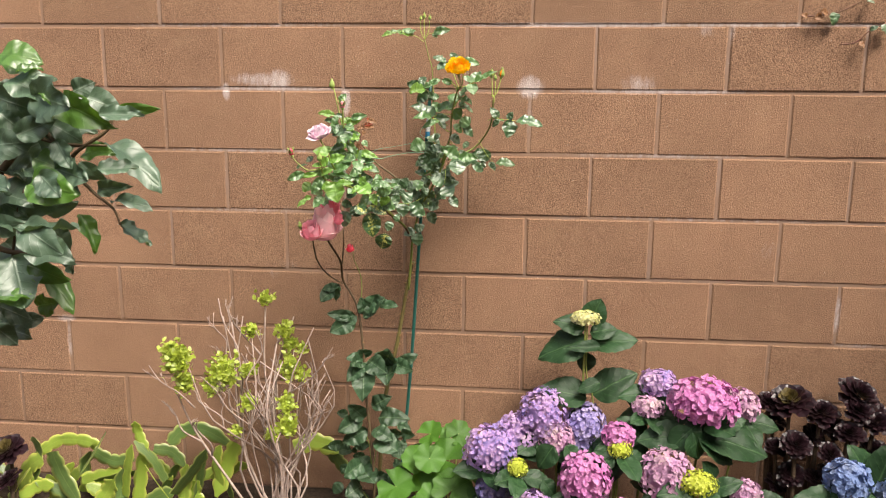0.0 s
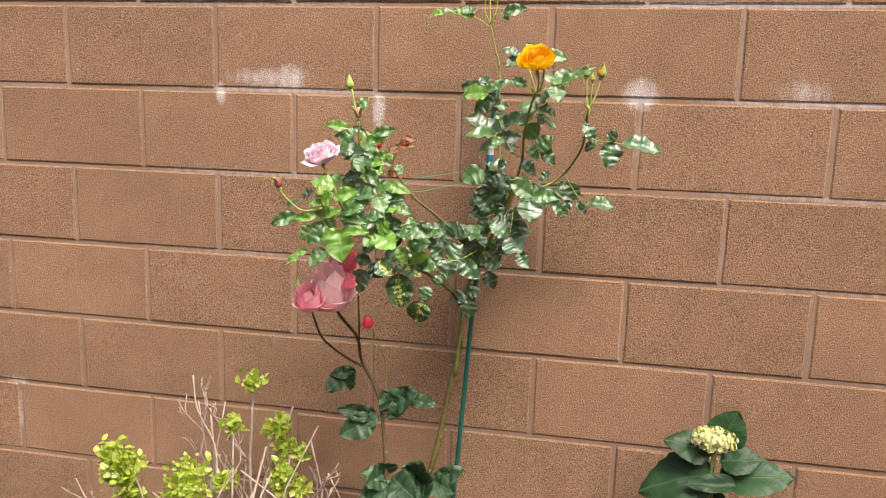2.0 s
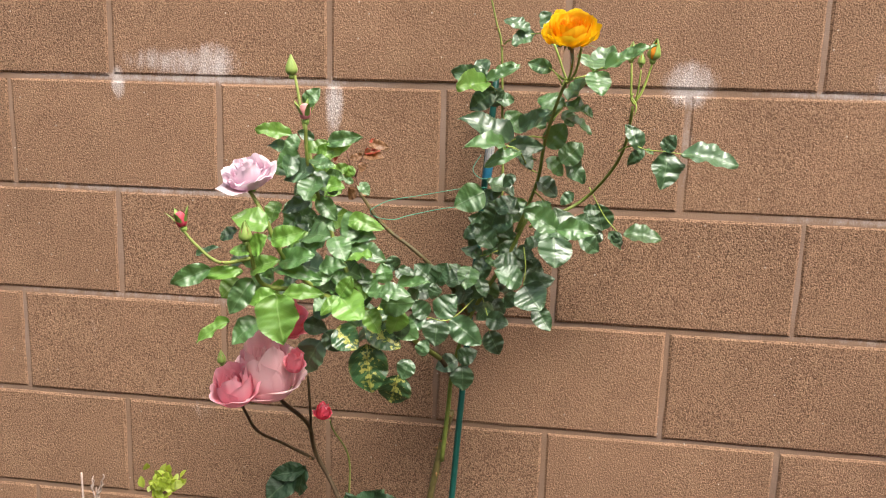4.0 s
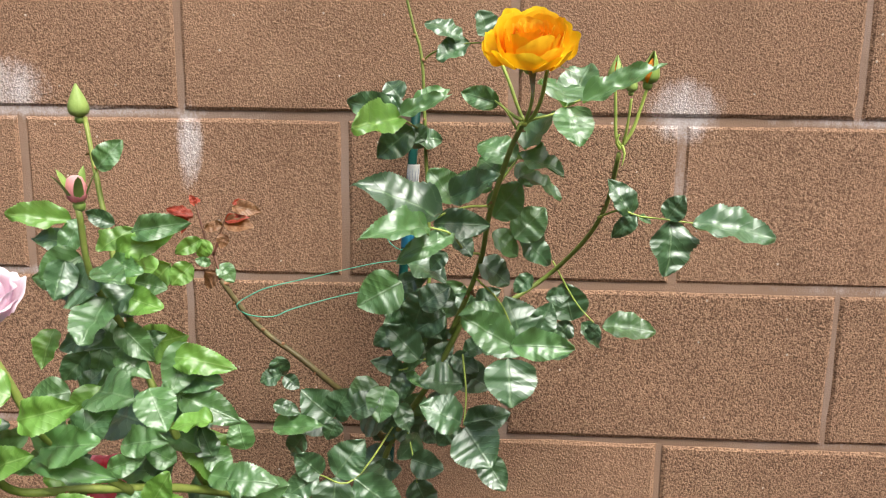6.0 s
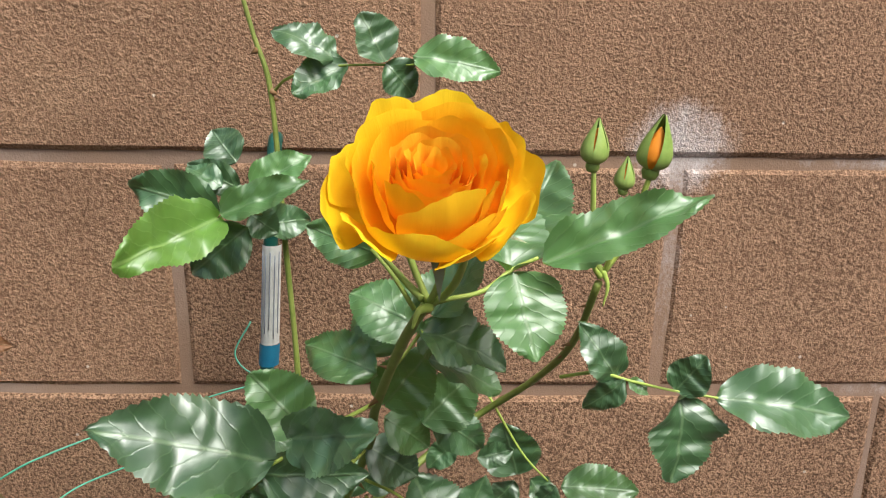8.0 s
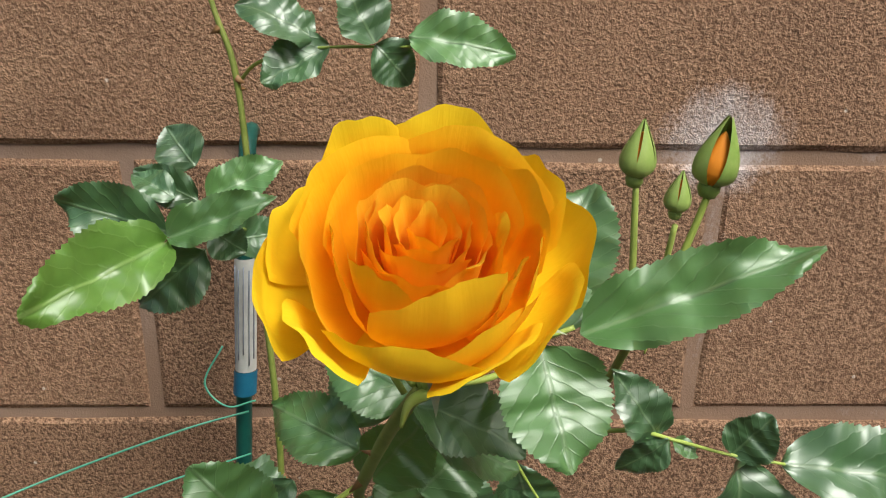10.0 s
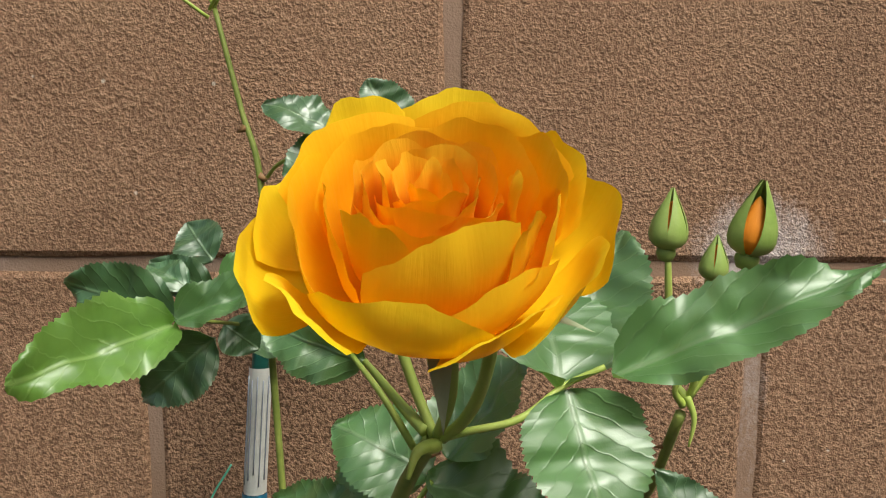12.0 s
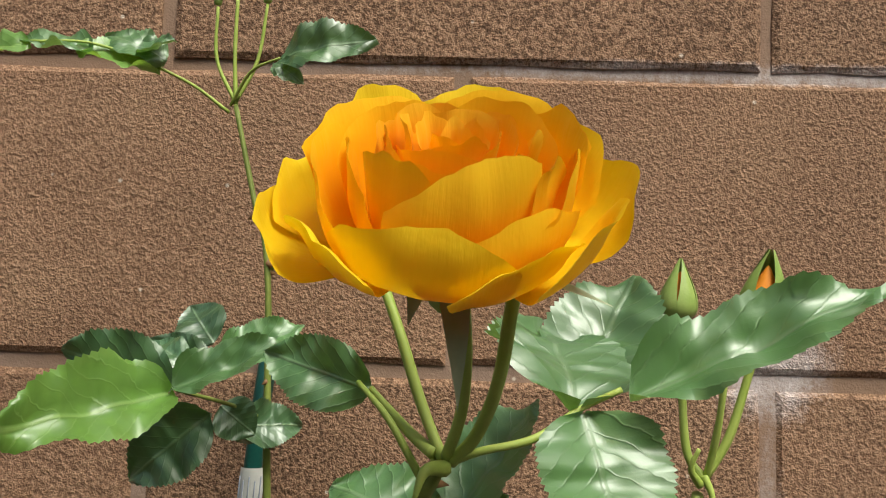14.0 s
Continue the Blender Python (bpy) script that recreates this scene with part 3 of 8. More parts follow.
wall_east["category"] = "wall"

# ---- yellow rose: the climbing bush tied to the stake ----
rose_bush = thing("rose_bush", (-0.17, -0.06, 0.0), "climbing rose bush with one golden-yellow bloom, tied to a stake", "rose bush")
pink_bush = thing("rose_bush", (-0.27, -0.2, 0.0), "rose bush with soft pink and lavender blooms and glossy leaves", "rose bush")


def sepal_arrays(length, width, curl, rows=9):
    v, uv = [], []
    for i in range(rows):
        t = i / (rows - 1)
        w = width * (1 - t) ** 0.8 * (0.55 + 0.9 * t * (1 - t) * 2)
        for a in (-1, -0.4, 0.4, 1):
            v.append((length * t, a * w, length * curl * t * t + 0.35 * abs(a) * w))
            uv.append((t, 0.5 + a * 0.5))
    return v, grid_faces(rows, 4), uv


def bloom_base(bush, at, axis, spin, name, label, size):
    """The green cup under a flower; its petals hang on it."""
    m = axes_matrix(at, axis, spin)
    prof = [(0.0012, -0.012), (0.0030, -0.010), (0.0044, -0.005), (0.0042, 0.0), (0.0052, 0.003), (0.0040, 0.006)]
    s = Shape().add(*lathe_arrays([(r * size, h * size) for r, h in prof], 12))
    return part(name, s.mesh("cup", sepal_mat), bush, label, m), m


ROSE_AT, ROSE_AXIS = (-0.0024, -0.3598, 1.4719), (0.03, -0.52, 0.85)
rose, rose_m = bloom_base(rose_bush, ROSE_AT, ROSE_AXIS, 0, "rose_bloom", "open golden-yellow rose with an orange heart", 1.0)


def rose_petal(mat, phi, half, r, h, belly=1.10, sag=-0.002, foot=0.003, **kw):
    """A petal of the open rose: its lip stands r from the axis and h above the cup; belly swells its side, sag drops its foot."""
    return petal(rose, rose_m, mat, phi, half, [(foot, 0.001), (r * 0.92, sag), (r * belly, h * 0.45), (r, h)], **kw)


# guard petals, spread round the back and under
GUARD = yellow_outer_mat
rose_petal(GUARD, 186, 30, 0.0350, 0.0120, 1.02, -0.004, seed=1, rim=0.30, wave=0.10, curl=0.0008, cols=21)
rose_petal(GUARD, 155, 27, 0.0340, 0.0145, 1.02, -0.003, seed=2, rim=0.34, wave=0.12, curl=0.0010, cols=21)
rose_petal(GUARD, 116, 28, 0.0325, 0.0265, 0.98, -0.002, seed=3, rim=0.34, wave=0.12, curl=0.0018, cols=21)
rose_petal(GUARD, 84, 30, 0.0335, 0.0268, 0.98, -0.002, seed=4, rim=0.28, wave=0.12, curl=0.0020, cols=21)
rose_petal(GUARD, 40, 26, 0.0320, 0.0246, 1.00, -0.002, seed=4.6, rim=0.34, wave=0.14, curl=0.0012, cols=21)
rose_petal(GUARD, 16, 30, 0.0348, 0.0190, 1.00, -0.003, seed=5, rim=0.30, wave=0.12, curl=0.0008, cols=21)
rose_petal(GUARD, 334, 30, 0.0300, 0.0190, 1.04, -0.004, seed=6, rim=0.28, wave=0.10, curl=0.0018, cols=21, tilt=0.0025)
rose_petal(GUARD, 302, 30, 0.0262, 0.0146, 1.06, -0.003, seed=8, rim=0.24, wave=0.10, curl=0.0026, cols=21, tilt=0.0030)
rose_petal(GUARD, 259, 40, 0.0240, 0.0180, 1.22, -0.004, seed=7, rim=0.24, wave=0.08, curl=0.0006, cols=21, tilt=-0.001)
rose_petal(yellow_mid_mat, 300, 40, 0.0226, 0.0180, 1.20, -0.003, seed=7.7, rim=0.18, wave=0.06, curl=0.0006, cols=21, tilt=0.003)
rose_petal(GUARD, 219, 26, 0.0283, 0.0160, 1.04, -0.004, seed=9, rim=0.28, wave=0.10, curl=0.0030, cols=21)
# standing petals of the cup
CUP = yellow_mid_mat
rose_petal(CUP, 132, 44, 0.0255, 0.0262, 1.12, seed=11, rim=0.16, wave=0.10, curl=0.0024, cols=21)
rose_petal(CUP, 62, 42, 0.0260, 0.0275, 1.10, seed=12, rim=0.16, wave=0.10, curl=0.0026, cols=21)
rose_petal(CUP, 188, 42, 0.0236, 0.0222, 1.14, seed=14, rim=0.16, wave=0.08, curl=0.0018, cols=21, tilt=-0.0060)
rose_petal(CUP, 22, 36, 0.0218, 0.0285, 1.18, seed=13, rim=0.18, wave=0.08, curl=0.0022, cols=21, tilt=0.001)
rose_petal(CUP, 344, 36, 0.0222, 0.0240, 1.16, seed=20, rim=0.20, wave=0.08, curl=0.0010, cols=21, tilt=0.004)
rose_petal(CUP, 130, 52, 0.0192, 0.0262, 1.18, seed=17, rim=0.14, wave=0.08, curl=0.0020, cols=21, tilt=-0.001)
rose_petal(CUP, 60, 46, 0.0186, 0.0275, 1.18, seed=18, rim=0.16, wave=0.08, curl=0.0020, cols=21)
rose_petal(CUP, 196, 36, 0.0180, 0.0228, 1.18, seed=21, rim=0.20, wave=0.10, curl=0.0006, cols=17, tilt=-0.004)
rose_petal(CUP, 280, 46, 0.0158, 0.0250, 1.56, seed=15, rim=0.10, wave=0.06, curl=0.0004, cols=25, tilt=0.0050)
rose_petal(CUP, 330, 26, 0.0172, 0.0256, 1.40, seed=16, rim=0.22, wave=0.08, curl=0.0020, cols=17, tilt=0.004, point=0.25)
rose_petal(CUP, 8, 26, 0.0136, 0.0268, 1.22, seed=19, rim=0.28, wave=0.08, curl=0.0022, cols=17, point=0.2)
# heart
HEART = yellow_core_mat
rose_petal(CUP, 234, 38, 0.0150, 0.0250, 1.24, seed=23, rim=0.12, wave=0.08, curl=0.0008, tilt=-0.0018, point=0.16)
rose_petal(HEART, 95, 52, 0.0140, 0.0268, 1.14, seed=24, rim=0.14, wave=0.08, curl=0.0012)
rose_petal(HEART, 42, 44, 0.0132, 0.0268, 1.14, seed=25, rim=0.20, wave=0.08, curl=0.0010, tilt=0.001)
rose_petal(HEART, 158, 46, 0.0132, 0.0254, 1.14, seed=26, rim=0.18, wave=0.08, curl=0.0010, tilt=-0.001)
for k, (phi, half, rad, top, lip) in enumerate((
        (250, 62, 0.0124, 0.0238, 0.10), (318, 52, 0.0118, 0.0252, 0.12), (192, 52, 0.0116, 0.0264, 0.14), (40, 60, 0.0108, 0.0276, 0.10), (130, 60, 0.0106, 0.0274, 0.10),
        (262, 72, 0.0088, 0.0254, 0.10), (340, 60, 0.0082, 0.0266, 0.16), (178, 56, 0.0080, 0.0276, 0.20), (80, 72, 0.0078, 0.0280, 0.10),
        (285, 84, 0.0056, 0.0266, 0.16), (30, 70, 0.0054, 0.0278, 0.22), (150, 80, 0.0052, 0.0280, 0.18), (235, 96, 0.0030, 0.0272, 0.26), (60, 110, 0.0026, 0.0276, 0.24))):
    prof = [(0.002, 0.004), (rad * 0.95, 0.006), (rad * 1.16, top * 0.6), (rad * 0.94, top + 0.0006 * math.sin(k * 3.7))]
    petal(rose, rose_m, HEART, phi, half, prof, flare=0.02, rim=lip, seed=30 + k * 1.37, cols=17, rows=11, point=0.22 * (k % 3 == 1), wave=0.10, curl=0.0014, tilt=0.0016 * math.sin(k * 2.1))
for k, (phi, curl) in enumerate(((283, -0.9), (236, -0.75), (352, -0.12), (60, -0.4), (135, -0.5))):
    m = rose_m @ Matrix.Rotation(radians(phi), 4, "Z") @ Matrix.Translation((0.0035, 0, 0.001)) @ Matrix.Rotation(radians(10 if curl > -0.6 else 35), 4, "Y")
    part("sepal", Shape().add(*sepal_arrays(0.031 if curl > -0.2 else 0.013 if phi == 236 else 0.026, 0.0042, curl * 0.5)).mesh("sepal", grey_sepal_mat), rose, "grey-green sepal", m)


def rosebud(bush, at, axis, size, petal_mat, open_share, label, spin=0.0):
    """A bud: swollen cup, rolled petals, and five sepals that still clasp it."""
    m = axes_matrix(at, axis, spin)
    cup = [(0.10, -0.62), (0.20, -0.58), (0.26, -0.42), (0.25, -0.30), (0.20, -0.24)]
    bud = part("rosebud", Shape().add(*lathe_arrays([(r * size, h * size) for r, h in cup], 12, 0.05)).mesh("rosebud", sepal_mat), bush, label, m)
    core = [(0.20, -0.25), (0.38, -0.05), (0.42, 0.12), (0.34, 0.42), (0.17, 0.72), (0.05, 0.95), (0.0, 1.0)]
    if open_share > 0.7:
        core = [(0.20, -0.25), (0.36, -0.05), (0.42, 0.2), (0.40, 0.5), (0.30, 0.8), (0.16, 0.9), (0.0, 0.82)]
    part("petal_roll", Shape().add(*lathe_arrays([(r * size, h * size) for r, h in core], 14, 0.14, size * 900)).mesh("petal_roll", petal_mat), bud, "", m)
    for k in range(5):
        v, uv = [], []
        for i in range(10):
            t = i / 9
            if open_share > 0.7:
                r, h = bezier([(0.22, -0.27), (0.42, 0.05), (0.50, 0.55), (0.95, 1.10)], t)
                wide = 40 * (1 - t) ** 0.7
            else:
                r, h = bezier([(0.24, -0.27), (0.80, -0.06), (0.44, 0.58), (0.02 + 0.05 * (k % 2), 1.34)], t)
                wide = (46 if open_share < 0.3 else 67) * (1 - t * 0.5)
            for a in (-1, -0.5, 0, 0.5, 1):
                ang = radians(72 * k + a * wide)
                rr = r * (1.0 - 0.05 * abs(a))
                v.append((rr * math.cos(ang) * size, rr * math.sin(ang) * size, h * size))
                uv.append((t, 0.5 + a / 2))
        if 0.3 <= open_share <= 0.7 and k == 0:
            continue
        part("sepal", Shape().add(v, grid_faces(10, 5), uv).mesh("sepal", sepal_mat), bud, "", m)
    return bud


def small_rose(bush, at, axis, size, outer, inner, label, spin=0.0, loose=0.0, cup=1.0, shut=1.0):
    """A full bloom about its middle: flared guard petals, a cup, and a rolled heart; cup is its height, shut draws the rims in."""
    axis = Vector(axis).normalized()
    bloom, m = bloom_base(bush, Vector(at) - axis * 0.5 * cup * size, axis, spin, "rose_bloom", label, size / 0.036)
    k = 0
    for ring, (count, half, r, top, close) in enumerate(((4, 58, 0.90, 0.66, 1.10), (4, 60, 0.88, 0.90, 0.94), (4, 58, 0.76, 1.04, 0.74), (3, 72, 0.56, 1.10, 0.50), (3, 80, 0.36, 1.10, 0.30), (2, 112, 0.17, 1.08, 0.12))):
        for i in range(count):
            k += 1
            swing = math.sin(k * 2.7)
            open_up = loose * max(0, 3 - ring) / 3 * (0.7 + 0.5 * swing)
            h = top * cup * size
            prof = [(0.08 * size, 0.02 * size), (r * size * 1.06, -0.04 * size), (r * size * (1.06 + 0.4 * open_up), h * 0.62), (size * (close * (shut if ring else 1.0) + 0.6 * open_up), h * (1 - 0.5 * open_up) * (1.0 if ring == 0 else 2.0 - shut if ring < 3 else 1.0))]
            petal(bloom, m, outer if ring < 3 else inner, i * 360 / count + ring * 41 + 12 * math.sin(k * 2.3), half, prof, flare=0.05, rim=0.14 + 0.10 * (k % 2), seed=spin + k * 1.3, cols=15, rows=13, wave=(0.22 + loose * 0.5) * size / 0.03, lean=6, curl=size * (0.11, 0.13, 0.09, 0.05, 0.03, 0.02)[ring], point=0.08 * (k % 3), tilt=0.08 * size * swing)
    return bloom

# canes and stalks of the yellow rose
stalk(rose_bush, "cane", [(-0.2840, -0.0720, -0.0150), (-0.2790, -0.0700, 0.1545), (-0.2598, -0.0700, 0.3904), (-0.2178, -0.0700, 0.5877), (-0.1839, -0.0750, 0.7781), (-0.1634, -0.0800, 0.8713)], 0.0085, 0.006, olive_cane_mat, 60)
stalk(rose_bush, "cane", [(-0.1778, -0.0800, 0.7768), (-0.1682, -0.0900, 0.8789), (-0.1604, -0.1000, 0.9581), (-0.1317, -0.1200, 1.0560), (-0.0808, -0.1500, 1.1511), (-0.0486, -0.1700, 1.2247)], 0.0042, 0.0032, green_stalk_mat, 6)
stalk(rose_bush, "cane", [(-0.0632, -0.1650, 1.2035), (-0.0430, -0.1850, 1.2583), (-0.0329, -0.2050, 1.2951), (-0.0270, -0.2560, 1.3440), (-0.0135, -0.3000, 1.3979), (-0.0031, -0.3180, 1.4248)], 0.003, 0.0022, green_stalk_mat, 5)
stalk(rose_bush, "cane", [(-0.0438, -0.1600, 1.2113), (0.0308, -0.1000, 1.2448), (0.0719, -0.1300, 1.2941), (0.0892, -0.1700, 1.3402), (0.0925, -0.2120, 1.3963)], 0.0028, 0.0022, green_stalk_mat, 4)
stalk(rose_bush, "cane", [(-0.1206, -0.1000, 1.0857), (-0.0949, -0.1000, 1.2073), (-0.0917, -0.1000, 1.2825), (-0.0969, -0.1000, 1.3877), (-0.1020, -0.0970, 1.4830), (-0.112, -0.094, 1.520), (-0.1260, -0.0900, 1.5730)], 0.0026, 0.0014, green_stalk_mat, 8)
stalk(rose_bush, "cane", [(-0.1359, -0.1200, 1.0558), (-0.1640, -0.1400, 1.1060), (-0.1980, -0.1560, 1.1439), (-0.2270, -0.1560, 1.1680), (-0.2610, -0.1510, 1.1900), (-0.2864, -0.1500, 1.2140), (-0.3115, -0.1520, 1.2503)], 0.0040, 0.0026, olive_cane_mat, 14)
stalk(rose_bush, "stalk", [(-0.1260, -0.0900, 1.5730), (-0.1280, -0.0900, 1.6030), (-0.1280, -0.0900, 1.6350)], 0.0013, 0.0010, lime_stalk_mat)
stalk(rose_bush, "stalk", [(-0.1260, -0.0900, 1.5740), (-0.1380, -0.0900, 1.5990), (-0.1390, -0.0900, 1.6290)], 0.0012, 0.0009, lime_stalk_mat)
stalk(rose_bush, "stalk", [(-0.1260, -0.0900, 1.5750), (-0.1150, -0.0900, 1.5990), (-0.1110, -0.0900, 1.6310)], 0.0012, 0.0009, lime_stalk_mat)
stalk(rose_bush, "stalk", [(-0.1293, -0.0900, 1.5687), (-0.1527, -0.1000, 1.5839), (-0.1907, -0.1200, 1.5953), (-0.2210, -0.1300, 1.5929)], 0.001, 0.0007, lime_stalk_mat, 0)
stalk(rose_bush, "stalk", [(-0.1288, -0.0900, 1.5728), (-0.1156, -0.1000, 1.5891), (-0.0978, -0.1100, 1.5938)], 0.001, 0.0007, lime_stalk_mat, 0)
leaf(rose_bush, "mid", (-0.1585, -0.1100, 1.5900), (-0.1854, -0.1200, 1.6090), 0.60, 0)
leaf(rose_bush, "fresh", (-0.1613, -0.1100, 1.5838), (-0.2024, -0.1200, 1.5892), 0.55, 20)
leaf(rose_bush, "mid", (-0.1740, -0.1100, 1.5944), (-0.1489, -0.1200, 1.5958), 0.60, -20)
leaf(rose_bush, "mid", (-0.1935, -0.1200, 1.5908), (-0.2303, -0.1300, 1.6017), 0.45, 0)
leaf(rose_bush, "fresh", (-0.2209, -0.1300, 1.5915), (-0.2559, -0.1300, 1.5851), 0.50, 0)
leaf(rose_bush, "mid", (-0.0978, -0.1100, 1.5938), (-0.0481, -0.1250, 1.6042), 0.45, 0)
leaf(rose_bush, "mid", (-0.1008, -0.1100, 1.5907), (-0.0862, -0.1200, 1.5832), 0.60, 0)
stalk(rose_bush, "flower_stalk", [(-0.0002, -0.3180, 1.4250), (0.0058, -0.3250, 1.4331), (0.0097, -0.3380, 1.4463), (0.0119, -0.3480, 1.4649)], 0.0016, 0.0016, lime_stalk_mat, 0)
stalk(rose_bush, "flower_stalk", [(-0.0023, -0.3180, 1.4256), (-0.0085, -0.3130, 1.4394), (-0.0147, -0.3080, 1.4563), (-0.0217, -0.3000, 1.4729)], 0.0015, 0.0015, lime_stalk_mat, 0)
stalk(rose_bush, "flower_stalk", [(-0.0016, -0.3180, 1.4256), (0.0017, -0.3280, 1.4373), (0.0024, -0.3400, 1.4500), (0.0012, -0.3520, 1.4657)], 0.0015, 0.0015, lime_stalk_mat, 0)
stalk(rose_bush, "stipule", [(-0.0016, -0.3190, 1.4238), (-0.0061, -0.3250, 1.4241), (-0.0084, -0.3280, 1.4182)], 0.0022, 0.0006, lime_stalk_mat, 0)
stalk(rose_bush, "petiole", [(-0.0002, -0.3180, 1.4252), (0.0066, -0.3220, 1.4286), (0.0194, -0.3220, 1.4320), (0.0308, -0.3150, 1.4382), (0.0417, -0.3150, 1.4437)], 0.0012, 0.0008, lime_stalk_mat, 0)
stalk(rose_bush, "petiole", [(-0.0044, -0.3180, 1.4269), (-0.0106, -0.3100, 1.4303), (-0.0182, -0.3020, 1.4364), (-0.0224, -0.3000, 1.4406)], 0.0018, 0.0009, lime_stalk_mat, 0)
# most leaves under the bloom are lighter green: sky light put into their colour
leaf(rose_bush, "mid", (0.0437, -0.3150, 1.4413), (0.1080, -0.3180, 1.4681), 0.30, -18)
leaf(rose_bush, "mid", (0.0323, -0.3150, 1.4376), (0.0394, -0.3320, 1.4057), 0.80, 0)
leaf(rose_bush, "mid", (0.0308, -0.3150, 1.4382), (0.0287, -0.2850, 1.4666), 0.95, 10)
leaf(rose_bush, "mid", (-0.0222, -0.3000, 1.4400), (-0.0548, -0.2945, 1.4495), 0.50, -20)
leaf(rose_bush, "dark", (-0.0639, -0.2800, 1.3337), (-0.0405, -0.2900, 1.3123), 0.60, 0)
leaf(rose_bush, "mid", (-0.0048, -0.2640, 1.3911), (-0.0355, -0.2620, 1.4110), 0.78, 18)
leaf(rose_bush, "mid", (0.0336, -0.2900, 1.4395), (0.0552, -0.2650, 1.4712), 0.66, 0)
leaf(rose_bush, "mid", (0.0010, -0.2730, 1.4011), (0.0290, -0.2640, 1.4324), 0.72, -28)
leaf(rose_bush, "mid", (-0.0048, -0.2750, 1.3946), (0.0328, -0.2920, 1.3938), 0.66, -25)
leaf(rose_bush, "mid", (-0.0005, -0.2700, 1.3780), (0.0375, -0.2680, 1.3635), 0.56, -25)
leaf(rose_bush, "mid", (-0.0049, -0.2500, 1.3871), (0.0122, -0.2500, 1.3683), 0.75, 0)
leaf(rose_bush, "mid", (-0.0261, -0.2650, 1.3679), (-0.0677, -0.2480, 1.3802), 0.50, 0)
leaf(rose_bush, "mid", (-0.0564, -0.3000, 1.3573), (-0.0808, -0.2960, 1.3831), 0.72, 0)
leaf(rose_bush, "dark", (-0.0591, -0.3200, 1.3644), (-0.0177, -0.3480, 1.3849), 0.42, 0)
leaf(rose_bush, "dark", (-0.0718, -0.3100, 1.3477), (-0.1249, -0.3420, 1.3832), 0.52, 0)
leaf(rose_bush, "dark", (-0.0748, -0.3100, 1.3407), (-0.0279, -0.3150, 1.3416), 0.48, 0)
leaf(rose_bush, "mid", (-0.0749, -0.3400, 1.3421), (-0.1167, -0.3980, 1.3496), 0.33, 0)
leaf(rose_bush, "mid", (-0.0559, -0.3300, 1.3345), (-0.0941, -0.3600, 1.3297), 0.42, 0)
leaf(rose_bush, "mid", (-0.0233, -0.2400, 1.3369), (0.0004, -0.2400, 1.3703), 0.70, 0)
leaf(rose_bush, "mid", (-0.0028, -0.2200, 1.3142), (0.0253, -0.2100, 1.3425), 0.72, 0)
leaf(rose_bush, "dark", (0.0009, -0.2100, 1.3168), (0.0368, -0.2100, 1.2897), 0.52, 0)
leaf(rose_bush, "mid", (-0.0237, -0.2250, 1.3206), (0.0032, -0.2200, 1.2982), 0.62, 0)
leaf(rose_bush, "dark", (-0.0357, -0.2000, 1.2876), (-0.0034, -0.2000, 1.2665), 0.72, 0)
leaf(rose_bush, "mid", (-0.0151, -0.2550, 1.3760), (-0.0405, -0.2400, 1.3960), 0.72, 0)
leaf(rose_bush, "dark", (0.0703, -0.1000, 1.2021), (0.0583, -0.0940, 1.2444), 0.85, 0)
leaf(rose_bush, "dark", (0.0796, -0.1050, 1.2013), (0.0991, -0.1100, 1.1726), 0.60, 0)
leaf(rose_bush, "dark", (0.0674, -0.1100, 1.2029), (0.0496, -0.1200, 1.1834), 0.70, 0)
leaf(rose_bush, "mid", (-0.1103, -0.2150, 1.2679), (-0.1510, -0.2320, 1.2475), 0.78, 0)
leaf(rose_bush, "dark", (-0.0945, -0.1900, 1.2361), (-0.0658, -0.1900, 1.2597), 0.70, 0)
leaf(rose_bush, "dark", (-0.0683, -0.1800, 1.2271), (-0.1028, -0.1900, 1.2106), 0.62, 0)
leaf(rose_bush, "dark", (-0.0952, -0.1900, 1.1818), (-0.1285, -0.1900, 1.2159), 0.60, 0)
leaf(rose_bush, "dark", (-0.1138, -0.1800, 1.2111), (-0.1412, -0.1800, 1.1913), 0.60, 0)
leaf(rose_bush, "mid", (-0.0123, -0.2600, 1.2483), (-0.0494, -0.2700, 1.2561), 0.62, 0)
leaf(rose_bush, "dark", (0.0129, -0.1700, 1.1921), (-0.0036, -0.1700, 1.2445), 0.85, 0)
leaf(rose_bush, "dark", (0.0243, -0.1600, 1.2020), (0.0416, -0.1600, 1.2358), 0.70, 0)
leaf(rose_bush, "dark", (-0.0894, -0.1600, 1.1661), (-0.0614, -0.1600, 1.1868), 0.60, 0)
leaf(rose_bush, "dark", (-0.0614, -0.1600, 1.1767), (-0.0333, -0.1700, 1.1624), 0.60, 0)
leaf(rose_bush, "dark", (0.0198, -0.1600, 1.2664), (0.0022, -0.1600, 1.2470), 0.60, 0)
leaf(rose_bush, "dark", (0.0372, -0.1300, 1.2347), (0.0632, -0.1300, 1.2402), 0.60, 0)
leaf(rose_bush, "dark", (-0.0689, -0.1800, 1.2915), (-0.0865, -0.1800, 1.2729), 0.60, 0)
leaf(rose_bush, "dark", (-0.0387, -0.1500, 1.2224), (-0.0619, -0.1500, 1.2419), 0.60, 0)
leaf(rose_bush, "dark", (-0.1190, -0.1700, 1.2496), (-0.0919, -0.1700, 1.2689), 0.60, 0)
leaf(rose_bush, "dark", (-0.1177, -0.1800, 1.4260), (-0.1695, -0.1700, 1.4382), 0.50, 0)
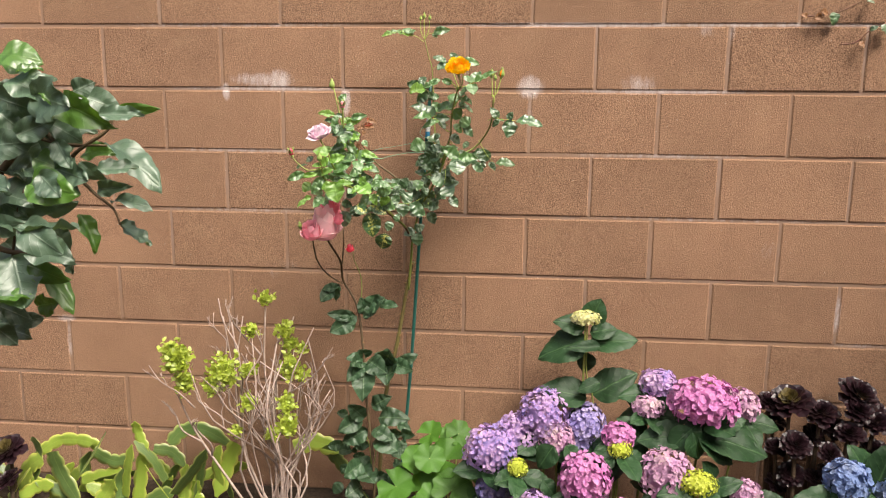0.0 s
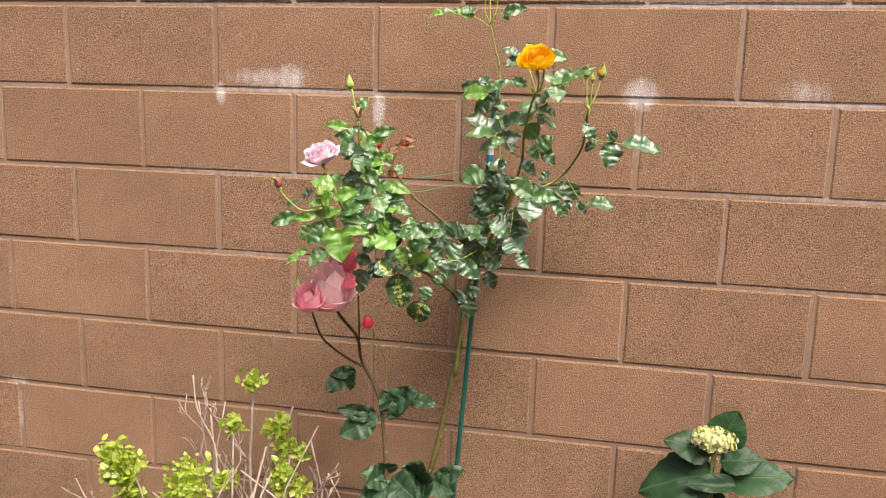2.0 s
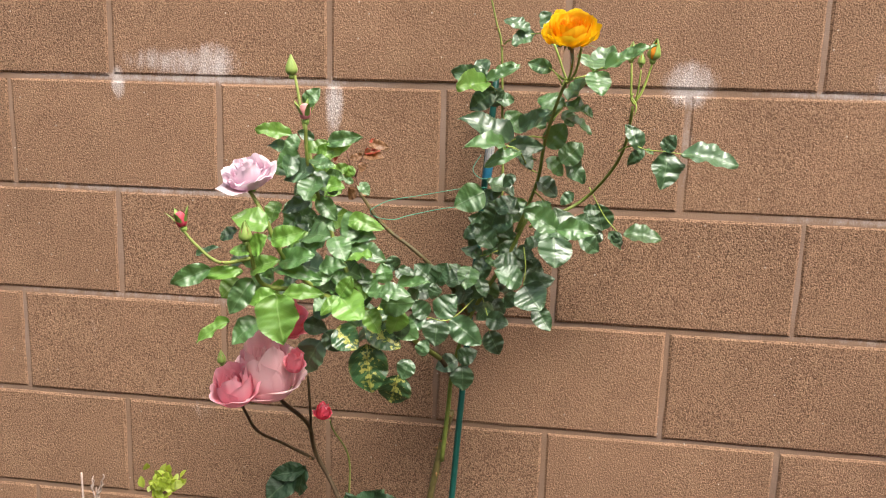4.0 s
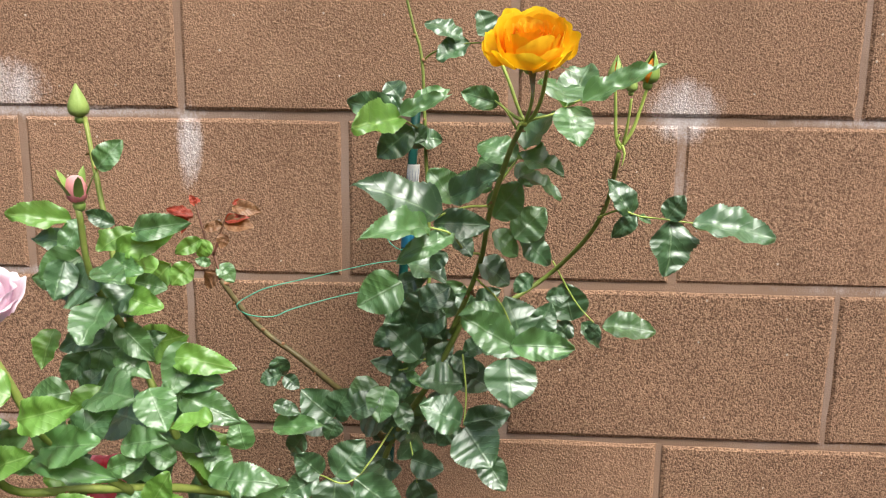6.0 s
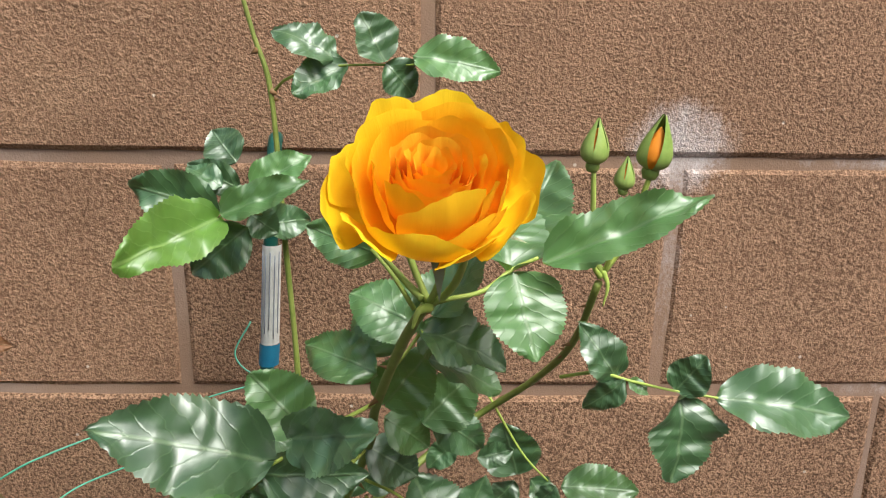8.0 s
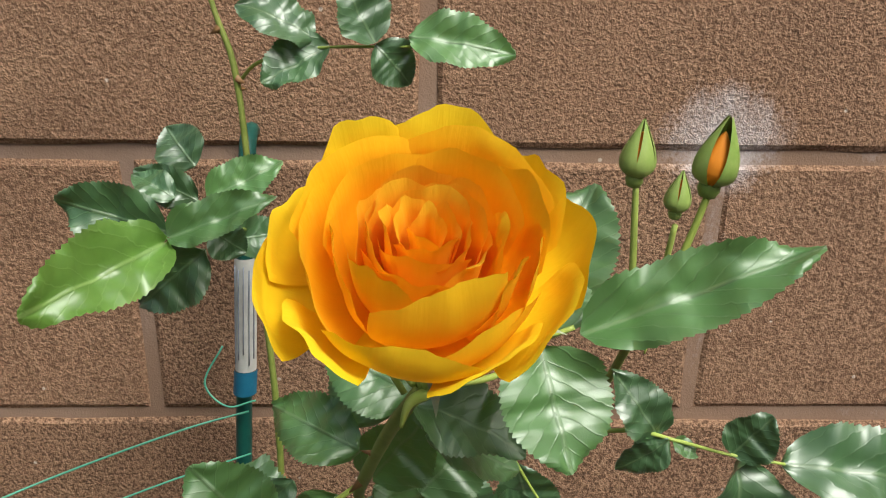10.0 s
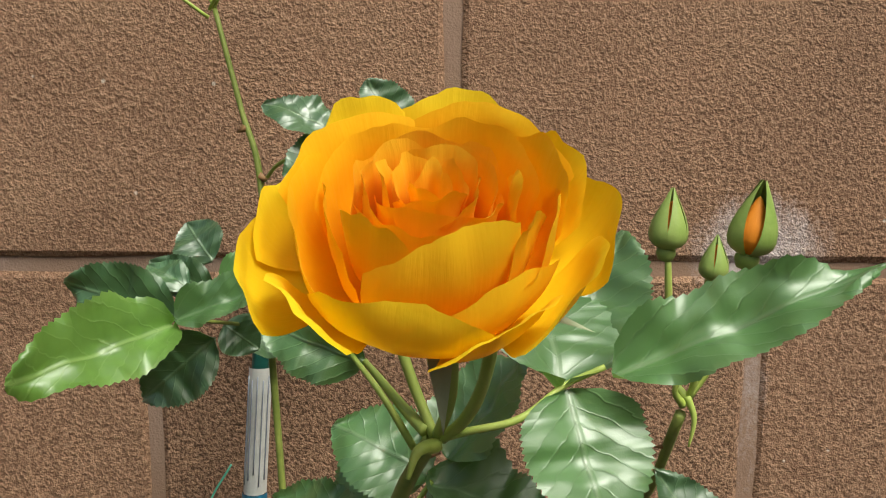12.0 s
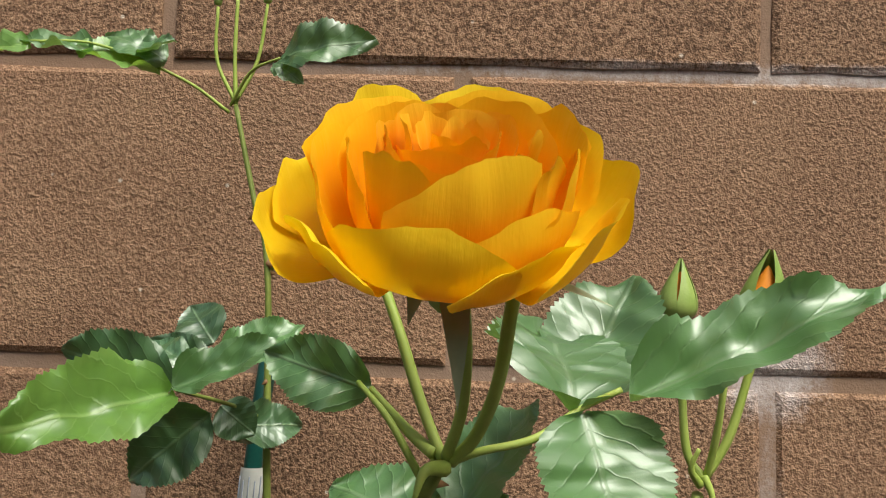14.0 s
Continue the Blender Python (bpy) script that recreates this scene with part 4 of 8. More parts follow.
leaf(rose_bush, "fresh", (-0.1170, -0.1900, 1.4254), (-0.1572, -0.2490, 1.4119), 0.40, 10)
leaf(rose_bush, "dark", (-0.1055, -0.1700, 1.4147), (-0.1388, -0.1800, 1.3865), 0.62, 0)
leaf(rose_bush, "dark", (-0.1219, -0.1200, 1.4429), (-0.1397, -0.1100, 1.4626), 0.85, 0)
leaf(rose_bush, "dark", (-0.1159, -0.1400, 1.4299), (-0.1472, -0.1400, 1.4464), 0.50, 0)
leaf(rose_bush, "dark", (-0.0983, -0.1100, 1.4107), (-0.1148, -0.1100, 1.3923), 0.80, 0)
leaf(rose_bush, "mid", (-0.1153, -0.1900, 1.4273), (-0.0644, -0.1900, 1.4454), 0.34, 0)
leaf(rose_bush, "mid", (-0.1053, -0.1600, 1.4367), (-0.0698, -0.1500, 1.4520), 0.50, 0)
leaf(rose_bush, "dark", (-0.1080, -0.1200, 1.4014), (-0.0762, -0.1100, 1.4047), 0.60, 0)
leaf(rose_bush, "dark", (-0.1243, -0.1500, 1.4342), (-0.1479, -0.1400, 1.4457), 0.50, 0)
leaf(rose_bush, "dark", (-0.1105, -0.1400, 1.4142), (-0.0937, -0.1400, 1.4016), 0.90, 0)
leaf(rose_bush, "dark", (-0.0594, -0.1000, 1.5060), (-0.0896, -0.1100, 1.5308), 0.62, 0)
leaf(rose_bush, "dark", (-0.0522, -0.1000, 1.5040), (-0.0852, -0.1100, 1.4826), 0.58, 0)
leaf(rose_bush, "dark", (-0.0274, -0.1100, 1.5057), (-0.0447, -0.1100, 1.5339), 0.80, 0)
leaf(rose_bush, "dark", (-0.0274, -0.1100, 1.5050), (-0.0078, -0.1100, 1.4858), 0.80, 0)
leaf(rose_bush, "mid", (-0.0105, -0.1100, 1.5094), (0.0436, -0.1200, 1.5048), 0.46, 0)
leaf(rose_bush, "dark", (0.1075, -0.2120, 1.3381), (0.0865, -0.2150, 1.3727), 0.55, 0)
leaf(rose_bush, "dark", (0.1124, -0.2120, 1.3381), (0.0906, -0.2150, 1.3170), 0.50, 0)
leaf(rose_bush, "mid", (0.1141, -0.2120, 1.3374), (0.1254, -0.2150, 1.3297), 0.60, 0)
leaf(rose_bush, "dark", (0.1387, -0.2220, 1.3362), (0.1530, -0.2250, 1.3591), 0.75, 0)
leaf(rose_bush, "dark", (0.1414, -0.2240, 1.3345), (0.1434, -0.2450, 1.2900), 0.78, 0)
leaf(rose_bush, "dark", (0.1609, -0.2260, 1.3338), (0.2392, -0.2320, 1.3291), 0.44, 0)
leaf(rose_bush, "mid", (0.1017, -0.1150, 1.2010), (0.1603, -0.1200, 1.2013), 0.50, 0)
leaf(rose_bush, "dark", (0.0974, -0.1150, 1.2020), (0.0849, -0.1200, 1.1860), 0.70, 0)
leaf(rose_bush, "dark", (-0.0078, -0.2850, 1.2171), (-0.0059, -0.3020, 1.1770), 1.00, 0)
leaf(rose_bush, "mid", (-0.0040, -0.2750, 1.2260), (-0.0519, -0.2800, 1.2521), 0.55, 0)
leaf(rose_bush, "mid", (-0.0040, -0.2750, 1.2260), (0.0474, -0.2900, 1.2326), 0.45, 0)
leaf(rose_bush, "dark", (0.0307, -0.1600, 1.2002), (0.0660, -0.1500, 1.1769), 0.60, 0)
leaf(rose_bush, "dark", (-0.0487, -0.2600, 1.1435), (-0.0849, -0.2700, 1.1655), 0.75, 0)
leaf(rose_bush, "dark", (-0.0466, -0.2600, 1.1436), (-0.0077, -0.2700, 1.1552), 0.60, 0)
leaf(rose_bush, "dark", (-0.0453, -0.2650, 1.1420), (-0.0195, -0.2850, 1.1118), 0.95, 0)
leaf(rose_bush, "dark", (-0.0286, -0.2500, 1.1083), (-0.0053, -0.2600, 1.0774), 0.60, 0)
leaf(rose_bush, "dark", (-0.1190, -0.1600, 1.2288), (-0.0978, -0.1700, 1.1865), 0.62, 0)
leaf(rose_bush, "dark", (-0.0994, -0.1400, 1.2262), (-0.0727, -0.1500, 1.1907), 0.70, 0)
leaf(rose_bush, "dark", (-0.1127, -0.1800, 1.1649), (-0.1430, -0.1900, 1.1787), 0.50, 0)
leaf(rose_bush, "dark", (-0.1111, -0.1800, 1.1633), (-0.1190, -0.2000, 1.1351), 0.52, 0)
leaf(rose_bush, "mid", (-0.1111, -0.1800, 1.1665), (-0.0882, -0.1900, 1.1799), 0.36, 0)
leaf(rose_bush, "mid", (-0.1079, -0.1800, 1.1618), (-0.0887, -0.1900, 1.1489), 0.45, 0)
leaf(rose_bush, "dark", (-0.1791, -0.2200, 1.1276), (-0.2067, -0.2300, 1.1548), 0.80, 0)
leaf(rose_bush, "dark", (-0.1776, -0.2200, 1.1277), (-0.1638, -0.2300, 1.1603), 0.75, 0)
leaf(rose_bush, "dark", (-0.1652, -0.2000, 1.1237), (-0.1347, -0.2000, 1.1448), 0.70, 0)
leaf(rose_bush, "dark", (-0.1753, -0.2200, 1.1262), (-0.1817, -0.2300, 1.1075), 0.80, 0)
leaf(rose_bush, "mid", (-0.2274, -0.2600, 1.1333), (-0.1757, -0.2700, 1.1381), 0.36, 0)
leaf(rose_bush, "dark", (-0.1819, -0.2650, 1.0887), (-0.2053, -0.2700, 1.1120), 0.72, 0)
leaf(rose_bush, "dark", (-0.1672, -0.2650, 1.0893), (-0.1444, -0.2650, 1.1222), 0.78, 0)
leaf(rose_bush, "dark", (-0.1838, -0.2680, 1.0880), (-0.2161, -0.2800, 1.0707), 0.60, 0)
leaf(rose_bush, "dark", (-0.1668, -0.2700, 1.0887), (-0.1685, -0.2850, 1.0511), 0.85, 0)
leaf(rose_bush, "dark", (-0.1484, -0.2700, 1.0879), (-0.1043, -0.2850, 1.0602), 0.62, 0)
leaf(rose_bush, "dark", (-0.1201, -0.1200, 1.0896), (-0.0982, -0.1200, 1.0575), 0.80, 0)
leaf(rose_bush, "dark", (-0.1018, -0.1900, 1.0708), (-0.0665, -0.2000, 1.0657), 0.70, 0)
leaf(rose_bush, "dark", (-0.0972, -0.2000, 1.0538), (-0.0797, -0.2100, 1.0205), 0.72, 0)
leaf(rose_bush, "dark", (-0.1409, -0.1500, 0.9785), (-0.1378, -0.1600, 0.9389), 0.82, 0)
leaf(rose_bush, "dark", (-0.1478, -0.1500, 0.9869), (-0.1833, -0.1600, 0.9751), 0.70, 0)
leaf(rose_bush, "dark", (-0.1478, -0.1500, 0.9869), (-0.1230, -0.1600, 1.0049), 0.80, 0)
leaf(rose_bush, "dark", (-0.1285, -0.1200, 1.0909), (-0.1487, -0.1200, 1.0597), 0.80, 0)
leaf(rose_bush, "dark", (-0.0811, -0.1300, 1.1632), (-0.1063, -0.1300, 1.1873), 0.70, 0)
leaf(rose_bush, "dark", (-0.0734, -0.1500, 1.1678), (-0.0409, -0.1500, 1.1526), 0.60, 0)
leaf(rose_bush, "dark", (-0.0664, -0.1400, 1.1988), (-0.0856, -0.1400, 1.1735), 0.60, 0)
leaf(rose_bush, "dark", (-0.0503, -0.1600, 1.1789), (-0.0236, -0.1600, 1.1959), 0.60, 0)
leaf(rose_bush, "dark", (-0.0879, -0.1400, 1.1234), (-0.0586, -0.1400, 1.0994), 0.70, 0)
leaf(rose_bush, "dark", (-0.1231, -0.1200, 1.1932), (-0.1388, -0.1200, 1.1674), 0.60, 0)
leaf(rose_bush, "dark", (-0.0604, -0.1600, 1.2346), (-0.0842, -0.1600, 1.2458), 0.70, 0)
leaf(rose_bush, "dark", (-0.0376, -0.1700, 1.2369), (-0.0153, -0.1700, 1.2532), 0.60, 0)
leaf(rose_bush, "dark", (-0.0568, -0.2000, 1.1161), (-0.0751, -0.2000, 1.0913), 0.60, 0)
leaf(rose_bush, "dark", (-0.0949, -0.1300, 1.0865), (-0.0775, -0.1300, 1.0615), 0.70, 0)
stalk(rose_bush, "petiole", [(0.0776, -0.2000, 1.3334), (0.0958, -0.2120, 1.3423), (0.1158, -0.2120, 1.3370), (0.1371, -0.2220, 1.3362), (0.1615, -0.2260, 1.3338)], 0.0012, 0.0007, lime_stalk_mat, 0)
stalk(rose_bush, "petiole", [(-0.1039, -0.0800, 1.4824), (-0.0907, -0.0900, 1.4934), (-0.0602, -0.1000, 1.5018), (-0.0097, -0.1100, 1.5043)], 0.0012, 0.0007, lime_stalk_mat, 0)
stalk(rose_bush, "petiole", [(-0.0385, -0.2400, 1.3191), (-0.0485, -0.2600, 1.3245), (-0.0643, -0.2850, 1.3384), (-0.0819, -0.3000, 1.3262)], 0.0013, 0.0008, green_stalk_mat, 0)
stalk(rose_bush, "petiole", [(-0.0966, -0.1000, 1.4019), (-0.1036, -0.1400, 1.4143), (-0.1178, -0.1800, 1.4253)], 0.0013, 0.0008, green_stalk_mat, 0)
stalk(rose_bush, "petiole", [(-0.0381, -0.1800, 1.2384), (-0.0127, -0.2500, 1.2320), (-0.0039, -0.2750, 1.2245)], 0.0011, 0.0007, lime_stalk_mat, 0)
stalk(rose_bush, "petiole", [(-0.0507, -0.1700, 1.1810), (-0.0452, -0.2400, 1.1657), (-0.0465, -0.2600, 1.1406)], 0.0011, 0.0007, lime_stalk_mat, 0)
stalk(rose_bush, "petiole", [(-0.1201, -0.1200, 1.0913), (-0.1484, -0.2700, 1.0879), (-0.1841, -0.2650, 1.0878)], 0.0011, 0.0007, lime_stalk_mat, 0)
stalk(rose_bush, "petiole", [(-0.1205, -0.1200, 1.1042), (-0.1021, -0.1800, 1.0758), (-0.0947, -0.2000, 1.0498)], 0.0011, 0.0007, lime_stalk_mat, 0)
stalk(rose_bush, "petiole", [(0.0456, -0.1000, 1.2700), (0.0713, -0.1080, 1.2266), (0.0920, -0.1130, 1.2041)], 0.0011, 0.0007, lime_stalk_mat, 0)
stalk(rose_bush, "petiole", [(-0.0775, -0.1400, 1.1738), (-0.1050, -0.1800, 1.1691), (-0.1205, -0.1800, 1.1646)], 0.0011, 0.0007, lime_stalk_mat, 0)
stalk(rose_bush, "petiole", [(-0.0266, -0.2620, 1.3502), (-0.0456, -0.2900, 1.3529), (-0.0631, -0.3100, 1.3502), (-0.0716, -0.3120, 1.3456)], 0.0012, 0.0008, lime_stalk_mat, 0)
stalk(rose_bush, "petiole", [(-0.0358, -0.2250, 1.2996), (-0.0481, -0.2700, 1.3104), (-0.0585, -0.3300, 1.3351), (-0.0749, -0.3400, 1.3421)], 0.0012, 0.0008, lime_stalk_mat, 0)
stalk(rose_bush, "petiole", [(-0.0215, -0.2720, 1.3698), (-0.0129, -0.2750, 1.3816), (-0.0041, -0.2750, 1.3946)], 0.0011, 0.0008, lime_stalk_mat, 0)
stalk(rose_bush, "petiole", [(-0.0379, -0.2100, 1.2720), (-0.0121, -0.1900, 1.2410), (0.0069, -0.1800, 1.1934)], 0.0011, 0.0008, lime_stalk_mat, 0)
stalk(rose_bush, "petiole", [(-0.0078, -0.3120, 1.4200), (-0.0166, -0.3100, 1.4340), (-0.0258, -0.3000, 1.4420)], 0.0011, 0.0008, lime_stalk_mat, 0)
stalk(rose_bush, "flower_stalk", [(0.0948, -0.2120, 1.4022), (0.0896, -0.2080, 1.4113), (0.0884, -0.2050, 1.4335), (0.0869, -0.2050, 1.4572)], 0.0018, 0.0014, lime_stalk_mat, 0)
stalk(rose_bush, "flower_stalk", [(0.0954, -0.2120, 1.4034), (0.1033, -0.2130, 1.4174), (0.1095, -0.2140, 1.4378), (0.1145, -0.2150, 1.4577)], 0.0018, 0.0016, lime_stalk_mat, 0)
stalk(rose_bush, "flower_stalk", [(0.0955, -0.2120, 1.4022), (0.0975, -0.2200, 1.4236), (0.0986, -0.2250, 1.4463)], 0.0015, 0.0012, lime_stalk_mat, 0)
stalk(rose_bush, "stipule", [(0.0945, -0.2130, 1.4037), (0.0968, -0.2160, 1.3956), (0.0948, -0.2170, 1.3846)], 0.0016, 0.0005, lime_stalk_mat, 0)
stalk(rose_bush, "stipule", [(0.0931, -0.2130, 1.4002), (0.0887, -0.2160, 1.4068), (0.0910, -0.2180, 1.4142)], 0.0018, 0.0008, lime_stalk_mat, 0)

# red young shoot on the side cane
stalk(rose_bush, "shoot", [(-0.3115, -0.1520, 1.2503), (-0.3189, -0.1450, 1.2709), (-0.3308, -0.1400, 1.2933), (-0.3440, -0.1300, 1.3288)], 0.0018, 0.001, red_stalk_mat, 0)
stalk(rose_bush, "shoot", [(-0.3208, -0.1450, 1.2758), (-0.3110, -0.1400, 1.3080), (-0.3021, -0.1350, 1.3306)], 0.0014, 0.0007, red_stalk_mat, 0)
leaf(rose_bush, "red", (-0.3451, -0.1350, 1.3158), (-0.3712, -0.1400, 1.3287), 0.40, 0)
leaf(rose_bush, "red", (-0.3495, -0.1350, 1.3181), (-0.3670, -0.1400, 1.3026), 0.50, 0)
leaf(rose_bush, "red", (-0.3442, -0.1300, 1.3264), (-0.3500, -0.1300, 1.3383), 0.50, 0)
leaf(rose_bush, "red", (-0.3440, -0.1300, 1.3288), (-0.3434, -0.1200, 1.3359), 0.50, 0)
leaf(rose_bush, "red", (-0.3520, -0.1350, 1.3157), (-0.3582, -0.1400, 1.2978), 0.50, 0)
leaf(rose_bush, "olive", (-0.3023, -0.1350, 1.3282), (-0.2707, -0.1400, 1.3238), 0.45, 0)
leaf(rose_bush, "red", (-0.3021, -0.1350, 1.3306), (-0.2854, -0.1300, 1.3343), 0.35, 0)
leaf(rose_bush, "olive", (-0.3085, -0.1400, 1.3105), (-0.2747, -0.1450, 1.3052), 0.50, 0)
leaf(rose_bush, "red", (-0.3083, -0.1400, 1.3129), (-0.2805, -0.1400, 1.3156), 0.40, 0)
leaf(rose_bush, "olive", (-0.3110, -0.1400, 1.3080), (-0.3320, -0.1450, 1.3045), 0.50, 0)
leaf(rose_bush, "olive", (-0.3095, -0.1400, 1.2984), (-0.3132, -0.1450, 1.2831), 0.70, 0)
leaf(rose_bush, "mid", (-0.3240, -0.1450, 1.2660), (-0.3396, -0.1500, 1.2715), 0.55, 0)
leaf(rose_bush, "fresh", (-0.3241, -0.1450, 1.2903), (-0.3379, -0.1500, 1.2749), 0.80, 0)
leaf(rose_bush, "fresh", (-0.3332, -0.1450, 1.2925), (-0.3598, -0.1500, 1.2771), 0.50, 0)
leaf(rose_bush, "fresh", (-0.3449, -0.1450, 1.2657), (-0.3656, -0.1500, 1.2428), 0.70, 0)
leaf(rose_bush, "fresh", (-0.3682, -0.1450, 1.2654), (-0.3967, -0.1500, 1.2350), 0.70, 0)
leaf(rose_bush, "mid", (-0.3147, -0.1450, 1.2661), (-0.2977, -0.1500, 1.2487), 0.70, 0)
leaf(rose_bush, "olive", (-0.3178, -0.1450, 1.2562), (-0.3357, -0.1400, 1.2391), 0.70, 0)
leaf(rose_bush, "dark", (-0.2791, -0.0600, 1.1342), (-0.2697, -0.0600, 1.1075), 0.80, 0)
leaf(rose_bush, "dark", (-0.2721, -0.0600, 1.1135), (-0.2976, -0.0600, 1.1011), 0.70, 0)
leaf(rose_bush, "dark", (-0.2696, -0.0600, 1.1105), (-0.2511, -0.0600, 1.0957), 0.70, 0)

# canes and leaves of the pink rose
stalk(pink_bush, "cane", [(-0.2740, -0.2540, -0.0150), (-0.2660, -0.2580, 0.1200), (-0.2687, -0.2600, 0.2575), (-0.2886, -0.2500, 0.4465), (-0.2995, -0.2450, 0.6201), (-0.3226, -0.2200, 0.7531), (-0.3696, -0.2000, 0.8291), (-0.3656, -0.2500, 0.8996), (-0.3751, -0.3300, 0.9644), (-0.3815, -0.3650, 0.9990)], 0.005, 0.003, brown_cane_mat, 8)
stalk(pink_bush, "cane", [(-0.3724, -0.2000, 0.8188), (-0.4130, -0.2300, 0.8554), (-0.4190, -0.3200, 0.9135), (-0.4147, -0.3750, 0.9642), (-0.4086, -0.4150, 1.0042)], 0.0026, 0.002, brown_cane_mat, 2)
stalk(pink_bush, "cane", [(-0.3708, -0.2200, 0.8703), (-0.3378, -0.3300, 0.9618), (-0.3296, -0.3650, 1.0217)], 0.0022, 0.0016, brown_cane_mat, 1)
stalk(pink_bush, "stalk", [(-0.3084, -0.2200, 0.7544), (-0.3039, -0.2400, 0.8461), (-0.3119, -0.3000, 0.9166), (-0.3085, -0.3300, 0.9444)], 0.0018, 0.001, green_stalk_mat, 0)
stalk(pink_bush, "cane", [(-0.1708, -0.2000, 1.0048), (-0.2214, -0.3000, 1.0780), (-0.2633, -0.3800, 1.1306), (-0.3129, -0.4400, 1.1596), (-0.3522, -0.4700, 1.1728), (-0.3590, -0.4900, 1.2134), (-0.3606, -0.5000, 1.2329)], 0.0042, 0.0024, green_stalk_mat, 3)
stalk(pink_bush, "cane", [(-0.2932, -0.4200, 1.1481), (-0.3306, -0.4600, 1.2073), (-0.3500, -0.4700, 1.2562), (-0.3682, -0.4690, 1.2857)], 0.0036, 0.0022, green_stalk_mat, 2)
stalk(pink_bush, "cane", [(-0.2538, -0.3600, 1.1179), (-0.2827, -0.3800, 1.1967), (-0.3162, -0.3600, 1.2708), (-0.3402, -0.3400, 1.3465), (-0.3612, -0.3200, 1.4236)], 0.0036, 0.002, green_stalk_mat, 3)
stalk(pink_bush, "cane", [(-0.3041, -0.3700, 1.2465), (-0.3110, -0.4200, 1.3097), (-0.3103, -0.4350, 1.3638)], 0.0028, 0.0022, green_stalk_mat, 1)
stalk(pink_bush, "cane", [(-0.3592, -0.4900, 1.2076), (-0.3932, -0.5000, 1.2029), (-0.4213, -0.5000, 1.2221), (-0.4366, -0.5000, 1.2387)], 0.0024, 0.0016, green_stalk_mat, 1)
stalk(pink_bush, "cane", [(-0.1589, -0.1200, 0.9479), (-0.1788, -0.2000, 1.0128), (-0.2214, -0.3000, 1.0705)], 0.0045, 0.0032, brown_cane_mat, 2)
leaf(pink_bush, "fresh", (-0.3178, -0.5200, 1.1726), (-0.3053, -0.5500, 1.1303), 0.86, 0)
leaf(pink_bush, "fresh", (-0.3411, -0.4800, 1.2456), (-0.3811, -0.4900, 1.2587), 0.66, 0)
leaf(pink_bush, "fresh", (-0.3387, -0.4800, 1.2282), (-0.2969, -0.4900, 1.2434), 0.48, 0)
leaf(pink_bush, "fresh", (-0.3583, -0.4900, 1.2158), (-0.3787, -0.5000, 1.2208), 0.60, 0)
leaf(pink_bush, "fresh", (-0.3571, -0.4900, 1.2181), (-0.3327, -0.5000, 1.2351), 0.75, 0)
leaf(pink_bush, "mid", (-0.3338, -0.4600, 1.2000), (-0.2852, -0.4700, 1.2091), 0.50, 0)
leaf(pink_bush, "dark", (-0.3215, -0.4400, 1.1967), (-0.2966, -0.4400, 1.2247), 0.60, 0)
leaf(pink_bush, "mid", (-0.3442, -0.4600, 1.1911), (-0.2825, -0.4700, 1.1865), 0.28, 0)
leaf(pink_bush, "fresh", (-0.3644, -0.4800, 1.1895), (-0.3296, -0.4900, 1.2099), 0.50, 0)
leaf(pink_bush, "fresh", (-0.3684, -0.4900, 1.1920), (-0.4190, -0.5100, 1.1895), 0.26, 0)
leaf(pink_bush, "mid", (-0.4039, -0.5000, 1.1956), (-0.4474, -0.5100, 1.1762), 0.42, 0)
leaf(pink_bush, "dark", (-0.4308, -0.4800, 1.2053), (-0.3977, -0.4800, 1.2155), 0.30, 0)
leaf(pink_bush, "mid", (-0.3617, -0.4800, 1.1812), (-0.3834, -0.5000, 1.1422), 0.50, 0)
leaf(pink_bush, "fresh", (-0.3255, -0.4800, 1.1642), (-0.2749, -0.4900, 1.1735), 0.34, 0)
leaf(pink_bush, "fresh", (-0.3315, -0.4800, 1.1633), (-0.3678, -0.4900, 1.1558), 0.50, 0)
leaf(pink_bush, "fresh", (-0.2595, -0.4600, 1.1604), (-0.2770, -0.4800, 1.1476), 0.50, 0)
leaf(pink_bush, "fresh", (-0.2595, -0.4600, 1.1604), (-0.2273, -0.4800, 1.1378), 0.82, 0)
leaf(pink_bush, "fresh", (-0.2595, -0.4600, 1.1616), (-0.2439, -0.4600, 1.1872), 0.60, 0)
leaf(pink_bush, "fresh", (-0.3909, -0.4800, 1.1278), (-0.4284, -0.5000, 1.1088), 0.36, 0)
leaf(pink_bush, "mid", (-0.3583, -0.4700, 1.1284), (-0.3868, -0.4900, 1.1034), 0.62, 0)
leaf(pink_bush, "dark", (-0.3139, -0.3600, 1.0715), (-0.3381, -0.3700, 1.0279), 0.75, 0)
leaf(pink_bush, "dark", (-0.3059, -0.3700, 1.0868), (-0.2783, -0.3700, 1.0629), 0.70, 0)
leaf(pink_bush, "spotted", (-0.2889, -0.3700, 1.0932), (-0.2568, -0.3800, 1.0691), 0.80, 0)
leaf(pink_bush, "spotted", (-0.2522, -0.3500, 1.0922), (-0.2049, -0.3500, 1.0653), 0.58, 0)
leaf(pink_bush, "spotted", (-0.2522, -0.3500, 1.0687), (-0.2419, -0.3650, 1.0020), 0.68, 0)
leaf(pink_bush, "spotted", (-0.2247, -0.2600, 0.9933), (-0.2380, -0.2500, 0.9412), 0.82, 0)
leaf(pink_bush, "mid", (-0.2238, -0.3600, 1.1563), (-0.2312, -0.3600, 1.1832), 0.72, 0)
